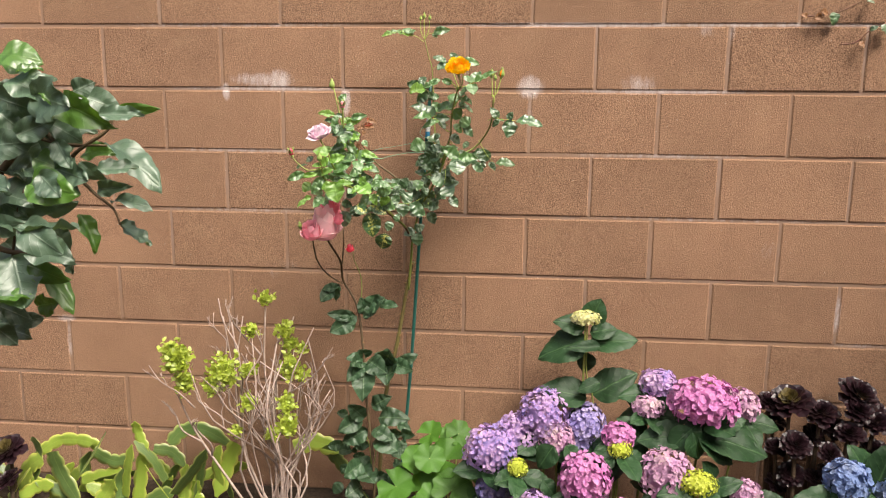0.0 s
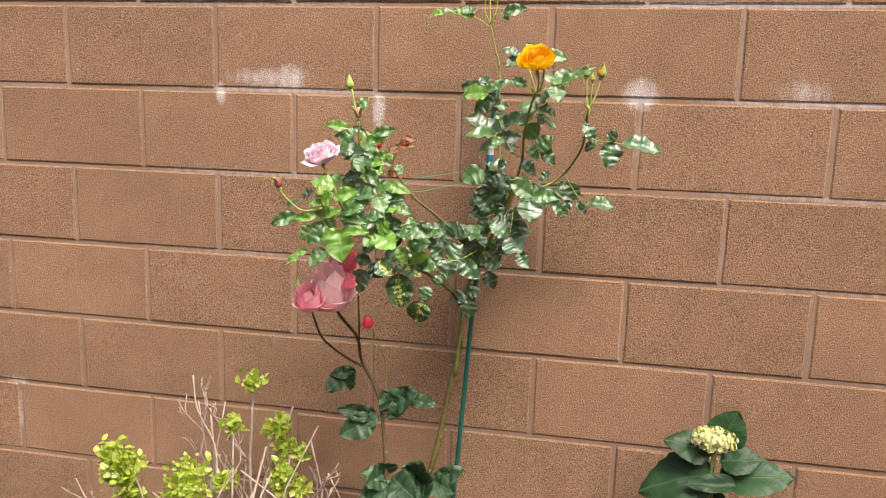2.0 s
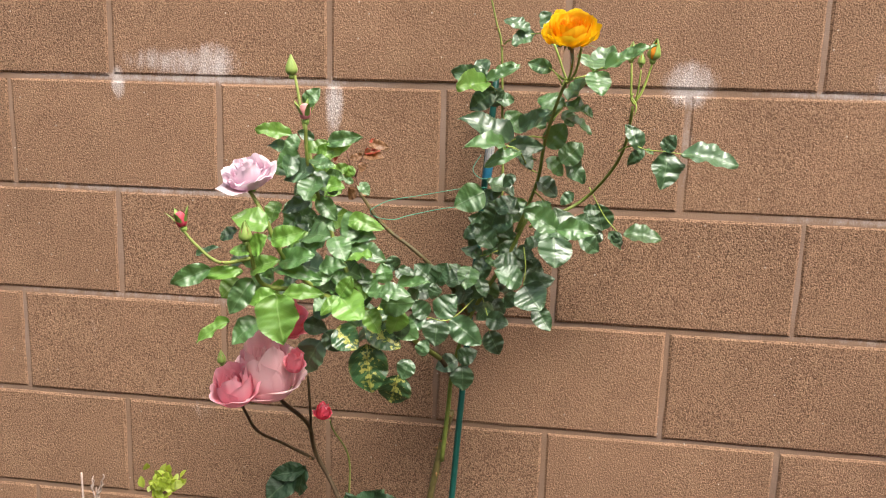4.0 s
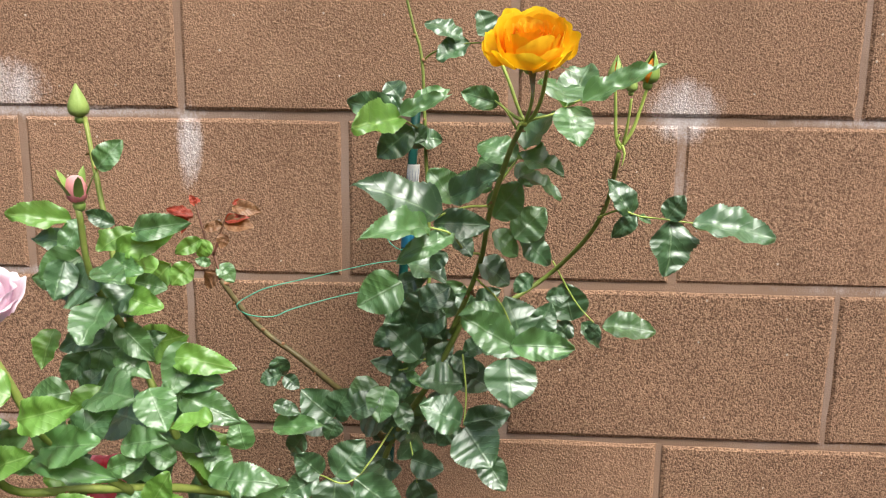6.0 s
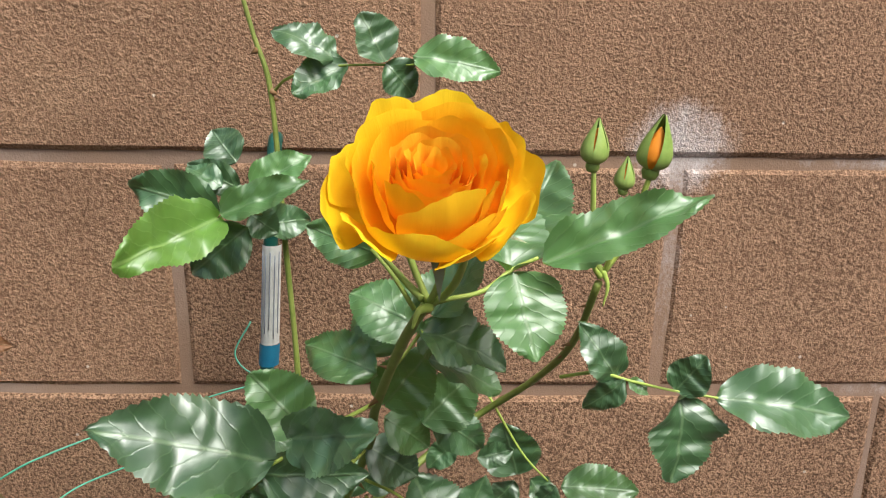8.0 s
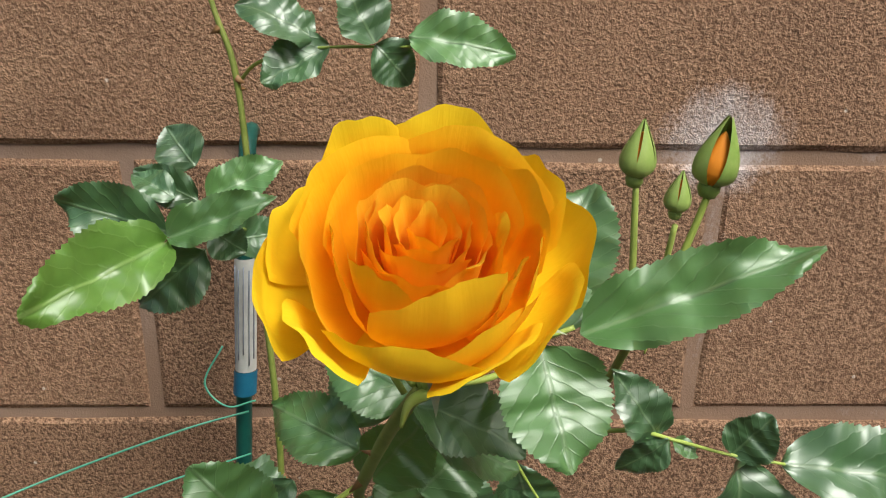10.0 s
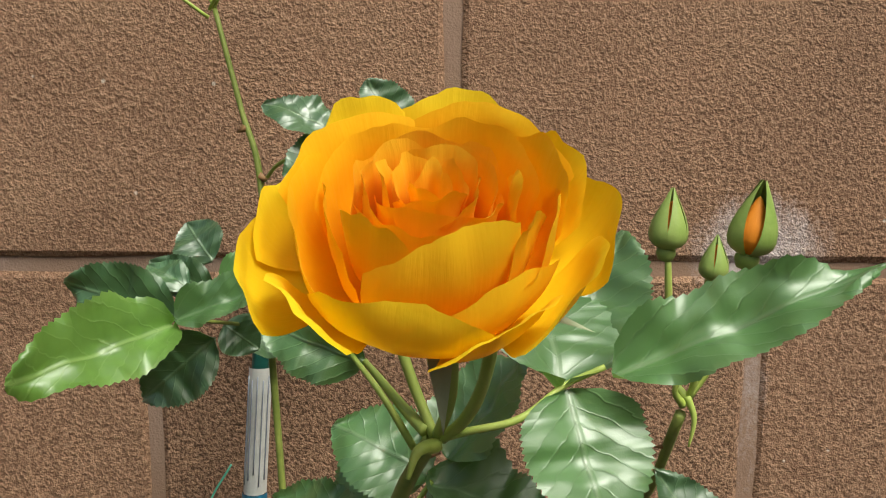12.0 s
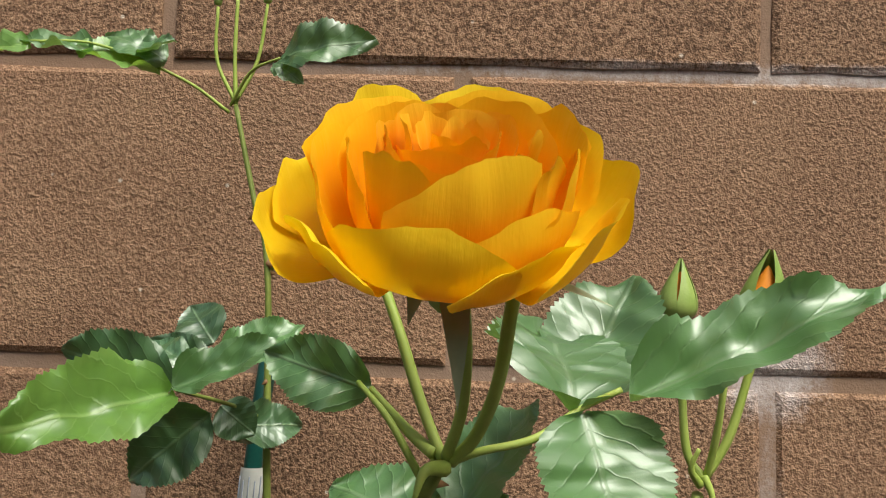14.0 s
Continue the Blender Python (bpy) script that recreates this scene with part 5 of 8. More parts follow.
leaf(pink_bush, "dark", (-0.2436, -0.3800, 1.1583), (-0.2554, -0.3800, 1.1812), 0.70, 0)
leaf(pink_bush, "mid", (-0.2389, -0.4000, 1.1536), (-0.1993, -0.4100, 1.1517), 0.50, 0)
leaf(pink_bush, "spotted", (-0.2350, -0.3600, 1.1222), (-0.2042, -0.3700, 1.1198), 0.60, 0)
leaf(pink_bush, "mid", (-0.2959, -0.4200, 1.1852), (-0.2662, -0.4300, 1.1970), 0.60, 0)
leaf(pink_bush, "mid", (-0.2845, -0.4000, 1.2231), (-0.2640, -0.4200, 1.1991), 0.72, 0)
leaf(pink_bush, "mid", (-0.2683, -0.3800, 1.2091), (-0.2196, -0.3900, 1.1962), 0.46, 0)
leaf(pink_bush, "fresh", (-0.2746, -0.3800, 1.2414), (-0.2281, -0.3900, 1.2416), 0.42, 0)
leaf(pink_bush, "dark", (-0.2847, -0.3700, 1.2275), (-0.2357, -0.3700, 1.2160), 0.50, 0)
leaf(pink_bush, "fresh", (-0.3452, -0.3800, 1.3473), (-0.3903, -0.3900, 1.3504), 0.38, 0)
leaf(pink_bush, "dark", (-0.3379, -0.3800, 1.3287), (-0.3728, -0.3900, 1.3391), 0.50, 0)
leaf(pink_bush, "mid", (-0.3388, -0.3500, 1.3841), (-0.3195, -0.3500, 1.4071), 0.60, 0)
leaf(pink_bush, "mid", (-0.3007, -0.3800, 1.3396), (-0.2552, -0.3900, 1.3500), 0.38, 0)
leaf(pink_bush, "fresh", (-0.3137, -0.3800, 1.3206), (-0.2752, -0.3900, 1.3391), 0.42, 0)
leaf(pink_bush, "mid", (-0.3163, -0.3800, 1.3167), (-0.2867, -0.3900, 1.3085), 0.50, 0)
leaf(pink_bush, "fresh", (-0.3109, -0.3800, 1.2897), (-0.2723, -0.3900, 1.2814), 0.50, 0)
leaf(pink_bush, "mid", (-0.3087, -0.3900, 1.2689), (-0.2818, -0.4000, 1.2473), 0.55, 0)
leaf(pink_bush, "dark", (-0.3156, -0.4000, 1.2664), (-0.3559, -0.4000, 1.2525), 0.42, 0)
leaf(pink_bush, "dark", (-0.3254, -0.3900, 1.2987), (-0.3499, -0.4000, 1.2929), 0.50, 0)
leaf(pink_bush, "mid", (-0.3339, -0.4000, 1.3039), (-0.3651, -0.4100, 1.3102), 0.50, 0)
leaf(pink_bush, "dark", (-0.3297, -0.3700, 1.2911), (-0.3072, -0.3700, 1.2692), 0.70, 0)
leaf(pink_bush, "dark", (-0.3286, -0.4000, 1.2508), (-0.3481, -0.4000, 1.2279), 0.60, 0)
leaf(pink_bush, "mid", (-0.3122, -0.3900, 1.2432), (-0.2844, -0.4000, 1.2364), 0.55, 0)
leaf(pink_bush, "dark", (-0.3326, -0.4100, 1.2209), (-0.3165, -0.4100, 1.2404), 0.60, 0)
leaf(pink_bush, "dark", (-0.3005, -0.4000, 1.2071), (-0.3161, -0.4000, 1.2322), 0.60, 0)
leaf(pink_bush, "mid", (-0.2657, -0.4000, 1.1630), (-0.2858, -0.4100, 1.1779), 0.60, 0)
leaf(pink_bush, "dark", (-0.2605, -0.3600, 1.1245), (-0.2371, -0.3600, 1.1531), 0.50, 0)
leaf(pink_bush, "dark", (-0.3113, -0.4000, 1.1213), (-0.2788, -0.4000, 1.1294), 0.60, 0)
leaf(pink_bush, "dark", (-0.3301, -0.3800, 1.1003), (-0.3000, -0.3800, 1.0947), 0.70, 0)
leaf(pink_bush, "dark", (-0.2929, -0.3800, 1.1496), (-0.2763, -0.3800, 1.1704), 0.60, 0)
leaf(pink_bush, "mid", (-0.3061, -0.4300, 1.1696), (-0.2780, -0.4300, 1.1803), 0.50, 0)
leaf(pink_bush, "dark", (-0.2556, -0.3500, 1.1771), (-0.2759, -0.3500, 1.1625), 0.60, 0)
leaf(pink_bush, "dark", (-0.3868, -0.4600, 1.2353), (-0.4072, -0.4600, 1.2214), 0.60, 0)
leaf(pink_bush, "mid", (-0.3036, -0.3700, 1.2983), (-0.2778, -0.3700, 1.2926), 0.60, 0)
leaf(pink_bush, "dark", (-0.3041, -0.3700, 1.2465), (-0.2845, -0.3700, 1.2569), 0.60, 0)
leaf(pink_bush, "dark", (-0.1971, -0.3200, 1.0403), (-0.2069, -0.3300, 1.0142), 0.80, 0)
leaf(pink_bush, "dark", (-0.1906, -0.2800, 1.0343), (-0.1800, -0.2800, 1.0579), 0.70, 0)
leaf(pink_bush, "dark", (-0.2257, -0.3200, 1.0773), (-0.1943, -0.3200, 1.0933), 0.50, 0)
leaf(pink_bush, "dark", (-0.2276, -0.2600, 1.1560), (-0.2017, -0.2600, 1.1457), 0.50, 0)
leaf(pink_bush, "dark", (-0.3218, -0.3600, 1.3417), (-0.3444, -0.3600, 1.3507), 0.50, 0)
leaf(pink_bush, "fresh", (-0.3264, -0.3800, 1.3240), (-0.3032, -0.3800, 1.3446), 0.50, 0)
leaf(pink_bush, "mid", (-0.3205, -0.3800, 1.2926), (-0.3344, -0.4000, 1.2758), 0.60, 0)
leaf(pink_bush, "dark", (-0.2931, -0.3600, 1.2715), (-0.3061, -0.3600, 1.2906), 0.60, 0)
leaf(pink_bush, "mid", (-0.3388, -0.3800, 1.3487), (-0.3460, -0.4000, 1.3251), 0.50, 0)
leaf(pink_bush, "dark", (-0.2671, -0.3600, 1.1723), (-0.2804, -0.3600, 1.1921), 0.60, 0)
leaf(pink_bush, "dark", (-0.2244, -0.3300, 1.1025), (-0.2523, -0.3300, 1.1084), 0.60, 0)
leaf(pink_bush, "dark", (-0.1978, -0.2600, 1.1269), (-0.2160, -0.2600, 1.1033), 0.70, 0)
leaf(pink_bush, "dark", (-0.3435, -0.4200, 1.1653), (-0.3243, -0.4200, 1.1757), 0.60, 0)
leaf(pink_bush, "dark", (-0.3633, -0.4400, 1.1320), (-0.3260, -0.4400, 1.1209), 0.60, 0)
leaf(pink_bush, "mid", (-0.3610, -0.4600, 1.1940), (-0.3464, -0.4600, 1.1763), 0.50, 0)
leaf(pink_bush, "dull", (-0.3881, -0.2400, 0.8137), (-0.4265, -0.2600, 0.7725), 0.66, 0)
leaf(pink_bush, "dull", (-0.3739, -0.2400, 0.8191), (-0.4242, -0.2500, 0.8060), 0.47, 0)
leaf(pink_bush, "dull", (-0.3740, -0.2400, 0.8262), (-0.3883, -0.2500, 0.7745), 0.47, 0)
leaf(pink_bush, "dull", (-0.2982, -0.2300, 0.7372), (-0.2526, -0.2500, 0.7957), 0.57, 0)
leaf(pink_bush, "dull", (-0.2911, -0.2300, 0.7307), (-0.3039, -0.2500, 0.7841), 0.66, 0)
leaf(pink_bush, "dull", (-0.2841, -0.2300, 0.7386), (-0.2902, -0.2500, 0.7247), 0.85, 0)
leaf(pink_bush, "dull", (-0.2912, -0.2300, 0.7422), (-0.2224, -0.2500, 0.7873), 0.57, 0)
leaf(pink_bush, "dull", (-0.2494, -0.2300, 0.7632), (-0.1841, -0.2500, 0.7582), 0.47, 0)
leaf(pink_bush, "dull", (-0.2634, -0.2300, 0.7619), (-0.2900, -0.2600, 0.7281), 0.57, 0)
leaf(pink_bush, "dull", (-0.3264, -0.2300, 0.7202), (-0.4066, -0.2600, 0.7352), 0.38, 0)
leaf(pink_bush, "dull", (-0.3263, -0.2300, 0.7130), (-0.3970, -0.2700, 0.6786), 0.57, 0)
leaf(pink_bush, "dull", (-0.3193, -0.2300, 0.7209), (-0.3695, -0.2600, 0.6968), 0.47, 0)
leaf(pink_bush, "dull", (-0.2934, -0.2400, 0.5894), (-0.3061, -0.2600, 0.6270), 1.14, 0)
leaf(pink_bush, "dull", (-0.3004, -0.2400, 0.5813), (-0.3359, -0.3000, 0.5855), 0.57, 0)
leaf(pink_bush, "dull", (-0.2975, -0.2500, 0.5713), (-0.2852, -0.3300, 0.4955), 0.59, 0)
leaf(pink_bush, "dull", (-0.2905, -0.2500, 0.5794), (-0.3403, -0.3000, 0.5356), 0.57, 0)
leaf(pink_bush, "dull", (-0.2862, -0.2400, 0.5828), (-0.2231, -0.3000, 0.5684), 0.66, 0)
leaf(pink_bush, "dull", (-0.3005, -0.2400, 0.5886), (-0.3306, -0.2800, 0.6086), 0.57, 0)
leaf(pink_bush, "dull", (-0.2508, -0.1500, 0.5399), (-0.2157, -0.2000, 0.6094), 0.76, 0)
leaf(pink_bush, "dull", (-0.2432, -0.1500, 0.5330), (-0.1896, -0.2000, 0.5674), 0.66, 0)
leaf(pink_bush, "dull", (-0.2434, -0.1500, 0.5407), (-0.2318, -0.2200, 0.5104), 0.76, 0)
leaf(pink_bush, "dull", (-0.2212, -0.1500, 0.5431), (-0.1555, -0.2000, 0.5412), 0.57, 0)
leaf(pink_bush, "dull", (-0.2435, -0.1500, 0.5483), (-0.2625, -0.2000, 0.5869), 0.66, 0)
leaf(pink_bush, "dull", (-0.1980, -0.1200, 0.5325), (-0.1556, -0.1500, 0.5696), 0.57, 0)
leaf(pink_bush, "dull", (-0.3078, -0.2400, 0.3872), (-0.3767, -0.2800, 0.3528), 0.57, 0)
leaf(pink_bush, "dull", (-0.2986, -0.2400, 0.3877), (-0.3454, -0.2700, 0.4461), 0.57, 0)
leaf(pink_bush, "dull", (-0.2898, -0.2400, 0.3494), (-0.3591, -0.2800, 0.3153), 0.57, 0)
leaf(pink_bush, "dull", (-0.2714, -0.2400, 0.3504), (-0.2033, -0.2800, 0.3395), 0.57, 0)
leaf(pink_bush, "dull", (-0.2624, -0.2400, 0.3217), (-0.1868, -0.2800, 0.3037), 0.76, 0)
leaf(pink_bush, "dull", (-0.2599, -0.2000, 0.3725), (-0.1760, -0.2400, 0.4018), 0.57, 0)
leaf(pink_bush, "dull", (-0.3096, -0.2400, 0.2310), (-0.3592, -0.3000, 0.2090), 0.66, 0)
leaf(pink_bush, "dull", (-0.3098, -0.2400, 0.2112), (-0.2522, -0.3000, 0.1876), 0.66, 0)
leaf(pink_bush, "dull", (-0.2783, -0.2000, 0.4107), (-0.2279, -0.2200, 0.4536), 0.66, 0)
leaf(pink_bush, "dull", (-0.3104, -0.2400, 0.1514), (-0.3447, -0.3000, 0.1482), 0.76, 0)

# inner leaves
leaf(pink_bush, "mid", (-0.2860, -0.4136, 1.1486), (-0.2971, -0.4379, 1.1367), 0.70, -6.95028)
leaf(pink_bush, "fresh", (-0.2008, -0.3792, 1.1268), (-0.2095, -0.3819, 1.0892), 0.65, -33.6006)
leaf(pink_bush, "mid", (-0.4026, -0.3127, 1.1052), (-0.3890, -0.3156, 1.0799), 0.76, -7.95415)
leaf(pink_bush, "mid", (-0.3046, -0.4225, 1.3205), (-0.2803, -0.4399, 1.3102), 0.63, -30.4939)
leaf(pink_bush, "fresh", (-0.2335, -0.4048, 1.2005), (-0.2637, -0.4134, 1.2032), 0.67, 26.4654)
leaf(pink_bush, "fresh", (-0.3123, -0.4173, 1.2298), (-0.3295, -0.4324, 1.2065), 0.64, -24.4888)
leaf(pink_bush, "mid", (-0.3337, -0.4207, 1.2255), (-0.3610, -0.4310, 1.2236), 0.78, -14.3005)
leaf(pink_bush, "fresh", (-0.2446, -0.3969, 1.1282), (-0.2198, -0.4021, 1.1054), 0.68, -23.3673)
leaf(pink_bush, "dark", (-0.3937, -0.4038, 1.1919), (-0.4088, -0.4277, 1.1809), 0.68, 23.5478)
leaf(pink_bush, "dark", (-0.3356, -0.4119, 1.3227), (-0.3371, -0.4296, 1.2968), 0.66, -28.3422)
leaf(pink_bush, "fresh", (-0.2632, -0.3623, 1.1731), (-0.2405, -0.3835, 1.1475), 0.80, -30.5918)
leaf(pink_bush, "mid", (-0.3287, -0.3798, 1.2458), (-0.3353, -0.3895, 1.2132), 0.67, 10.2093)
leaf(pink_bush, "mid", (-0.3253, -0.3498, 1.2016), (-0.3621, -0.3551, 1.1947), 0.79, -4.09333)
leaf(pink_bush, "dark", (-0.2033, -0.3654, 1.1099), (-0.1993, -0.3686, 1.0827), 0.74, 10.354)
leaf(pink_bush, "mid", (-0.3695, -0.4182, 1.1909), (-0.3965, -0.4319, 1.1930), 0.61, -31.5751)
leaf(pink_bush, "mid", (-0.2978, -0.4294, 1.3004), (-0.3037, -0.4543, 1.2714), 0.71, 33.5058)
leaf(pink_bush, "mid", (-0.2885, -0.3235, 1.2020), (-0.2931, -0.3393, 1.1722), 0.75, 10.309)
leaf(pink_bush, "fresh", (-0.3329, -0.3118, 1.2343), (-0.3631, -0.3186, 1.2083), 0.66, 3.3137)
leaf(pink_bush, "mid", (-0.2794, -0.3076, 1.2014), (-0.3073, -0.3311, 1.1953), 0.66, 24.2002)
leaf(pink_bush, "mid", (-0.2476, -0.3054, 1.0786), (-0.2760, -0.3173, 1.0713), 0.68, 29.3277)
leaf(pink_bush, "fresh", (-0.4183, -0.3837, 1.1571), (-0.4372, -0.3896, 1.1302), 0.76, 0.512384)
leaf(pink_bush, "dark", (-0.3140, -0.3652, 1.2962), (-0.3467, -0.3840, 1.2886), 0.76, 34.0713)
leaf(pink_bush, "mid", (-0.2812, -0.3951, 1.1518), (-0.3109, -0.4059, 1.1618), 0.79, 20.3114)
leaf(pink_bush, "mid", (-0.3567, -0.3243, 1.2576), (-0.3658, -0.3392, 1.2234), 0.62, -27.1862)
leaf(pink_bush, "mid", (-0.2853, -0.3563, 1.1891), (-0.2778, -0.3570, 1.1641), 0.64, -16.4756)
leaf(pink_bush, "mid", (-0.2146, -0.3430, 1.1024), (-0.1870, -0.3612, 1.0858), 0.77, 10.6896)
leaf(pink_bush, "mid", (-0.4038, -0.3104, 1.1246), (-0.4297, -0.3403, 1.1223), 0.61, -18.8487)
leaf(pink_bush, "dark", (-0.2905, -0.4011, 1.3007), (-0.3153, -0.4167, 1.2788), 0.62, 15.4968)
leaf(pink_bush, "dark", (-0.2861, -0.3969, 1.1747), (-0.2728, -0.3999, 1.1477), 0.64, -14.4789)
leaf(pink_bush, "mid", (-0.3188, -0.4158, 1.2248), (-0.2817, -0.4406, 1.2346), 0.71, -12.1267)
leaf(pink_bush, "mid", (-0.2655, -0.3677, 1.2500), (-0.2679, -0.3957, 1.2181), 0.63, -12.1212)
leaf(pink_bush, "mid", (-0.2855, -0.3309, 1.1031), (-0.2434, -0.3434, 1.1120), 0.79, 5.48413)
leaf(pink_bush, "mid", (-0.3460, -0.3400, 1.1676), (-0.3720, -0.3621, 1.1787), 0.76, -21.8773)
leaf(pink_bush, "mid", (-0.3394, -0.3217, 1.2591), (-0.3611, -0.3459, 1.2522), 0.71, -7.654)
leaf(pink_bush, "mid", (-0.2512, -0.3681, 1.1606), (-0.2305, -0.3833, 1.1474), 0.66, -8.74405)
leaf(pink_bush, "fresh", (-0.3234, -0.3221, 1.2305), (-0.2821, -0.3395, 1.2443), 0.63, 32.5125)
leaf(pink_bush, "dark", (-0.3691, -0.3045, 1.1619), (-0.3189, -0.3342, 1.1669), 0.74, -9.18962)
leaf(pink_bush, "mid", (-0.2255, -0.3884, 1.1364), (-0.1874, -0.4027, 1.1396), 0.72, 30.2879)
leaf(pink_bush, "mid", (-0.3897, -0.3335, 1.1673), (-0.4118, -0.3353, 1.1354), 0.79, 0.694705)
leaf(pink_bush, "dark", (-0.3323, -0.4075, 1.3051), (-0.2997, -0.4310, 1.3030), 0.75, 5.88392)
leaf(pink_bush, "dark", (-0.2774, -0.3924, 1.1505), (-0.3038, -0.4073, 1.1457), 0.73, -11.1283)
leaf(pink_bush, "fresh", (-0.3641, -0.3830, 1.2624), (-0.3699, -0.4002, 1.2362), 0.64, 1.6302)
leaf(pink_bush, "mid", (-0.3526, -0.3645, 1.2387), (-0.3181, -0.3710, 1.2466), 0.73, -17.2606)
leaf(pink_bush, "mid", (-0.2213, -0.4150, 1.1568), (-0.1872, -0.4245, 1.1666), 0.61, -34.6158)
leaf(pink_bush, "mid", (-0.3535, -0.3907, 1.1553), (-0.3341, -0.4006, 1.1395), 0.77, -5.98489)
leaf(pink_bush, "fresh", (-0.3402, -0.3025, 1.2971), (-0.2997, -0.3300, 1.2993), 0.75, 22.3418)
leaf(pink_bush, "mid", (-0.2973, -0.3641, 1.1725), (-0.2570, -0.3922, 1.1821), 0.69, -31.5112)
leaf(pink_bush, "mid", (-0.3884, -0.3012, 1.2133), (-0.3542, -0.3221, 1.1920), 0.65, -7.21863)
leaf(pink_bush, "mid", (-0.3175, -0.3621, 1.2400), (-0.3232, -0.3832, 1.2149), 0.74, -20.2313)
leaf(pink_bush, "mid", (-0.2114, -0.3012, 1.0791), (-0.2507, -0.3227, 1.0856), 0.66, 10.7467)
leaf(pink_bush, "fresh", (-0.3535, -0.3642, 1.1374), (-0.3804, -0.3903, 1.1380), 0.79, 8.23087)
leaf(pink_bush, "mid", (-0.3287, -0.4012, 1.3241), (-0.3522, -0.4179, 1.3102), 0.79, -5.20434)
leaf(rose_bush, "dark", (-0.1104, -0.1662, 1.2777), (-0.0686, -0.1796, 1.2731), 0.80, -25.131)
leaf(rose_bush, "dark", (-0.1315, -0.1160, 1.0373), (-0.1709, -0.1196, 1.0354), 0.68, 24.9841)
leaf(rose_bush, "dark", (-0.1165, -0.1401, 1.1595), (-0.1126, -0.1406, 1.1180), 0.60, 14.3139)
leaf(rose_bush, "dark", (-0.0971, -0.1295, 1.2468), (-0.1286, -0.1329, 1.2398), 0.80, -15.682)
leaf(rose_bush, "dark", (-0.1625, -0.1369, 1.0929), (-0.1246, -0.1581, 1.1013), 0.78, 7.37013)
leaf(rose_bush, "dark", (-0.0507, -0.1725, 1.1506), (-0.0959, -0.1868, 1.1543), 0.69, 18.3733)
leaf(rose_bush, "mid", (-0.0521, -0.1333, 1.2474), (-0.0762, -0.1528, 1.2189), 0.79, 1.62169)
leaf(rose_bush, "mid", (-0.1013, -0.1017, 1.1109), (-0.1107, -0.1068, 1.0682), 0.67, -14.4625)
leaf(rose_bush, "mid", (-0.1295, -0.1884, 1.1508), (-0.1339, -0.2122, 1.1218), 0.78, -10.0066)
leaf(rose_bush, "mid", (-0.1318, -0.1393, 1.2168), (-0.0958, -0.1643, 1.1915), 0.79, -1.97593)
leaf(rose_bush, "dark", (-0.1471, -0.1523, 1.0383), (-0.1149, -0.1544, 1.0423), 0.68, 3.29623)
leaf(rose_bush, "dark", (-0.0755, -0.1677, 1.1012), (-0.0478, -0.1908, 1.0901), 0.61, -10.6197)
leaf(rose_bush, "dark", (-0.0497, -0.1428, 1.1680), (-0.0593, -0.1504, 1.1316), 0.78, -27.6299)
leaf(rose_bush, "dark", (-0.1088, -0.1550, 1.1186), (-0.1288, -0.1588, 1.0924), 0.69, -11.6938)
leaf(rose_bush, "mid", (-0.1434, -0.1405, 1.1350), (-0.1755, -0.1595, 1.1179), 0.77, 19.4064)
leaf(rose_bush, "dark", (-0.0900, -0.1799, 1.2505), (-0.1044, -0.1862, 1.2100), 0.70, 22.0569)
leaf(rose_bush, "dark", (-0.1613, -0.1914, 1.0570), (-0.1263, -0.2196, 1.0568), 0.66, -19.6266)
leaf(rose_bush, "dark", (-0.0584, -0.1098, 1.1455), (-0.0181, -0.1291, 1.1278), 0.70, 26.2113)
leaf(rose_bush, "dark", (-0.1001, -0.1289, 1.2104), (-0.1372, -0.1420, 1.2153), 0.70, -18.6146)
leaf(rose_bush, "mid", (-0.1264, -0.1081, 1.0859), (-0.1446, -0.1189, 1.0613), 0.74, -34.1217)
leaf(rose_bush, "dark", (-0.0975, -0.1630, 1.0889), (-0.1135, -0.1793, 1.0633), 0.79, -31.3309)
leaf(rose_bush, "dark", (-0.0348, -0.1900, 1.2098), (0.0045, -0.2153, 1.2071), 0.67, 0.233709)
leaf(rose_bush, "dark", (-0.1880, -0.1759, 1.1076), (-0.2267, -0.1911, 1.1009), 0.66, 8.93835)
leaf(rose_bush, "dark", (-0.1168, -0.1887, 1.1324), (-0.1044, -0.1955, 1.1037), 0.61, -12.0552)

# dull leaves round the foot of the pink rose
foot_rng = random.Random(12)
for k in range(54):
    c = Vector((foot_rng.uniform(-0.41, -0.15), foot_rng.uniform(-0.26, -0.06), foot_rng.choice((0.06, 0.11, 0.17, 0.24, 0.32)) + foot_rng.uniform(-0.05, 0.05)))
    a = foot_rng.uniform(0, 2 * math.pi)
    leaf(pink_bush, "dull", c, c + Vector((0.048 * math.cos(a), -0.016, 0.030 * math.sin(a) - 0.008)), foot_rng.uniform(0.55, 0.75), foot_rng.uniform(-30, 30))
for x, z in ((-0.36, 0.14), (-0.30, 0.30), (-0.21, 0.12), (-0.25, 0.32), (-0.33, 0.09)):
    stalk(pink_bush, "petiole", [(-0.272, -0.25, z * 0.6), ((x - 0.272) / 2, -0.22, z * 0.9), (x, -0.19, z)], 0.002, 0.0012, green_stalk_mat, 0)

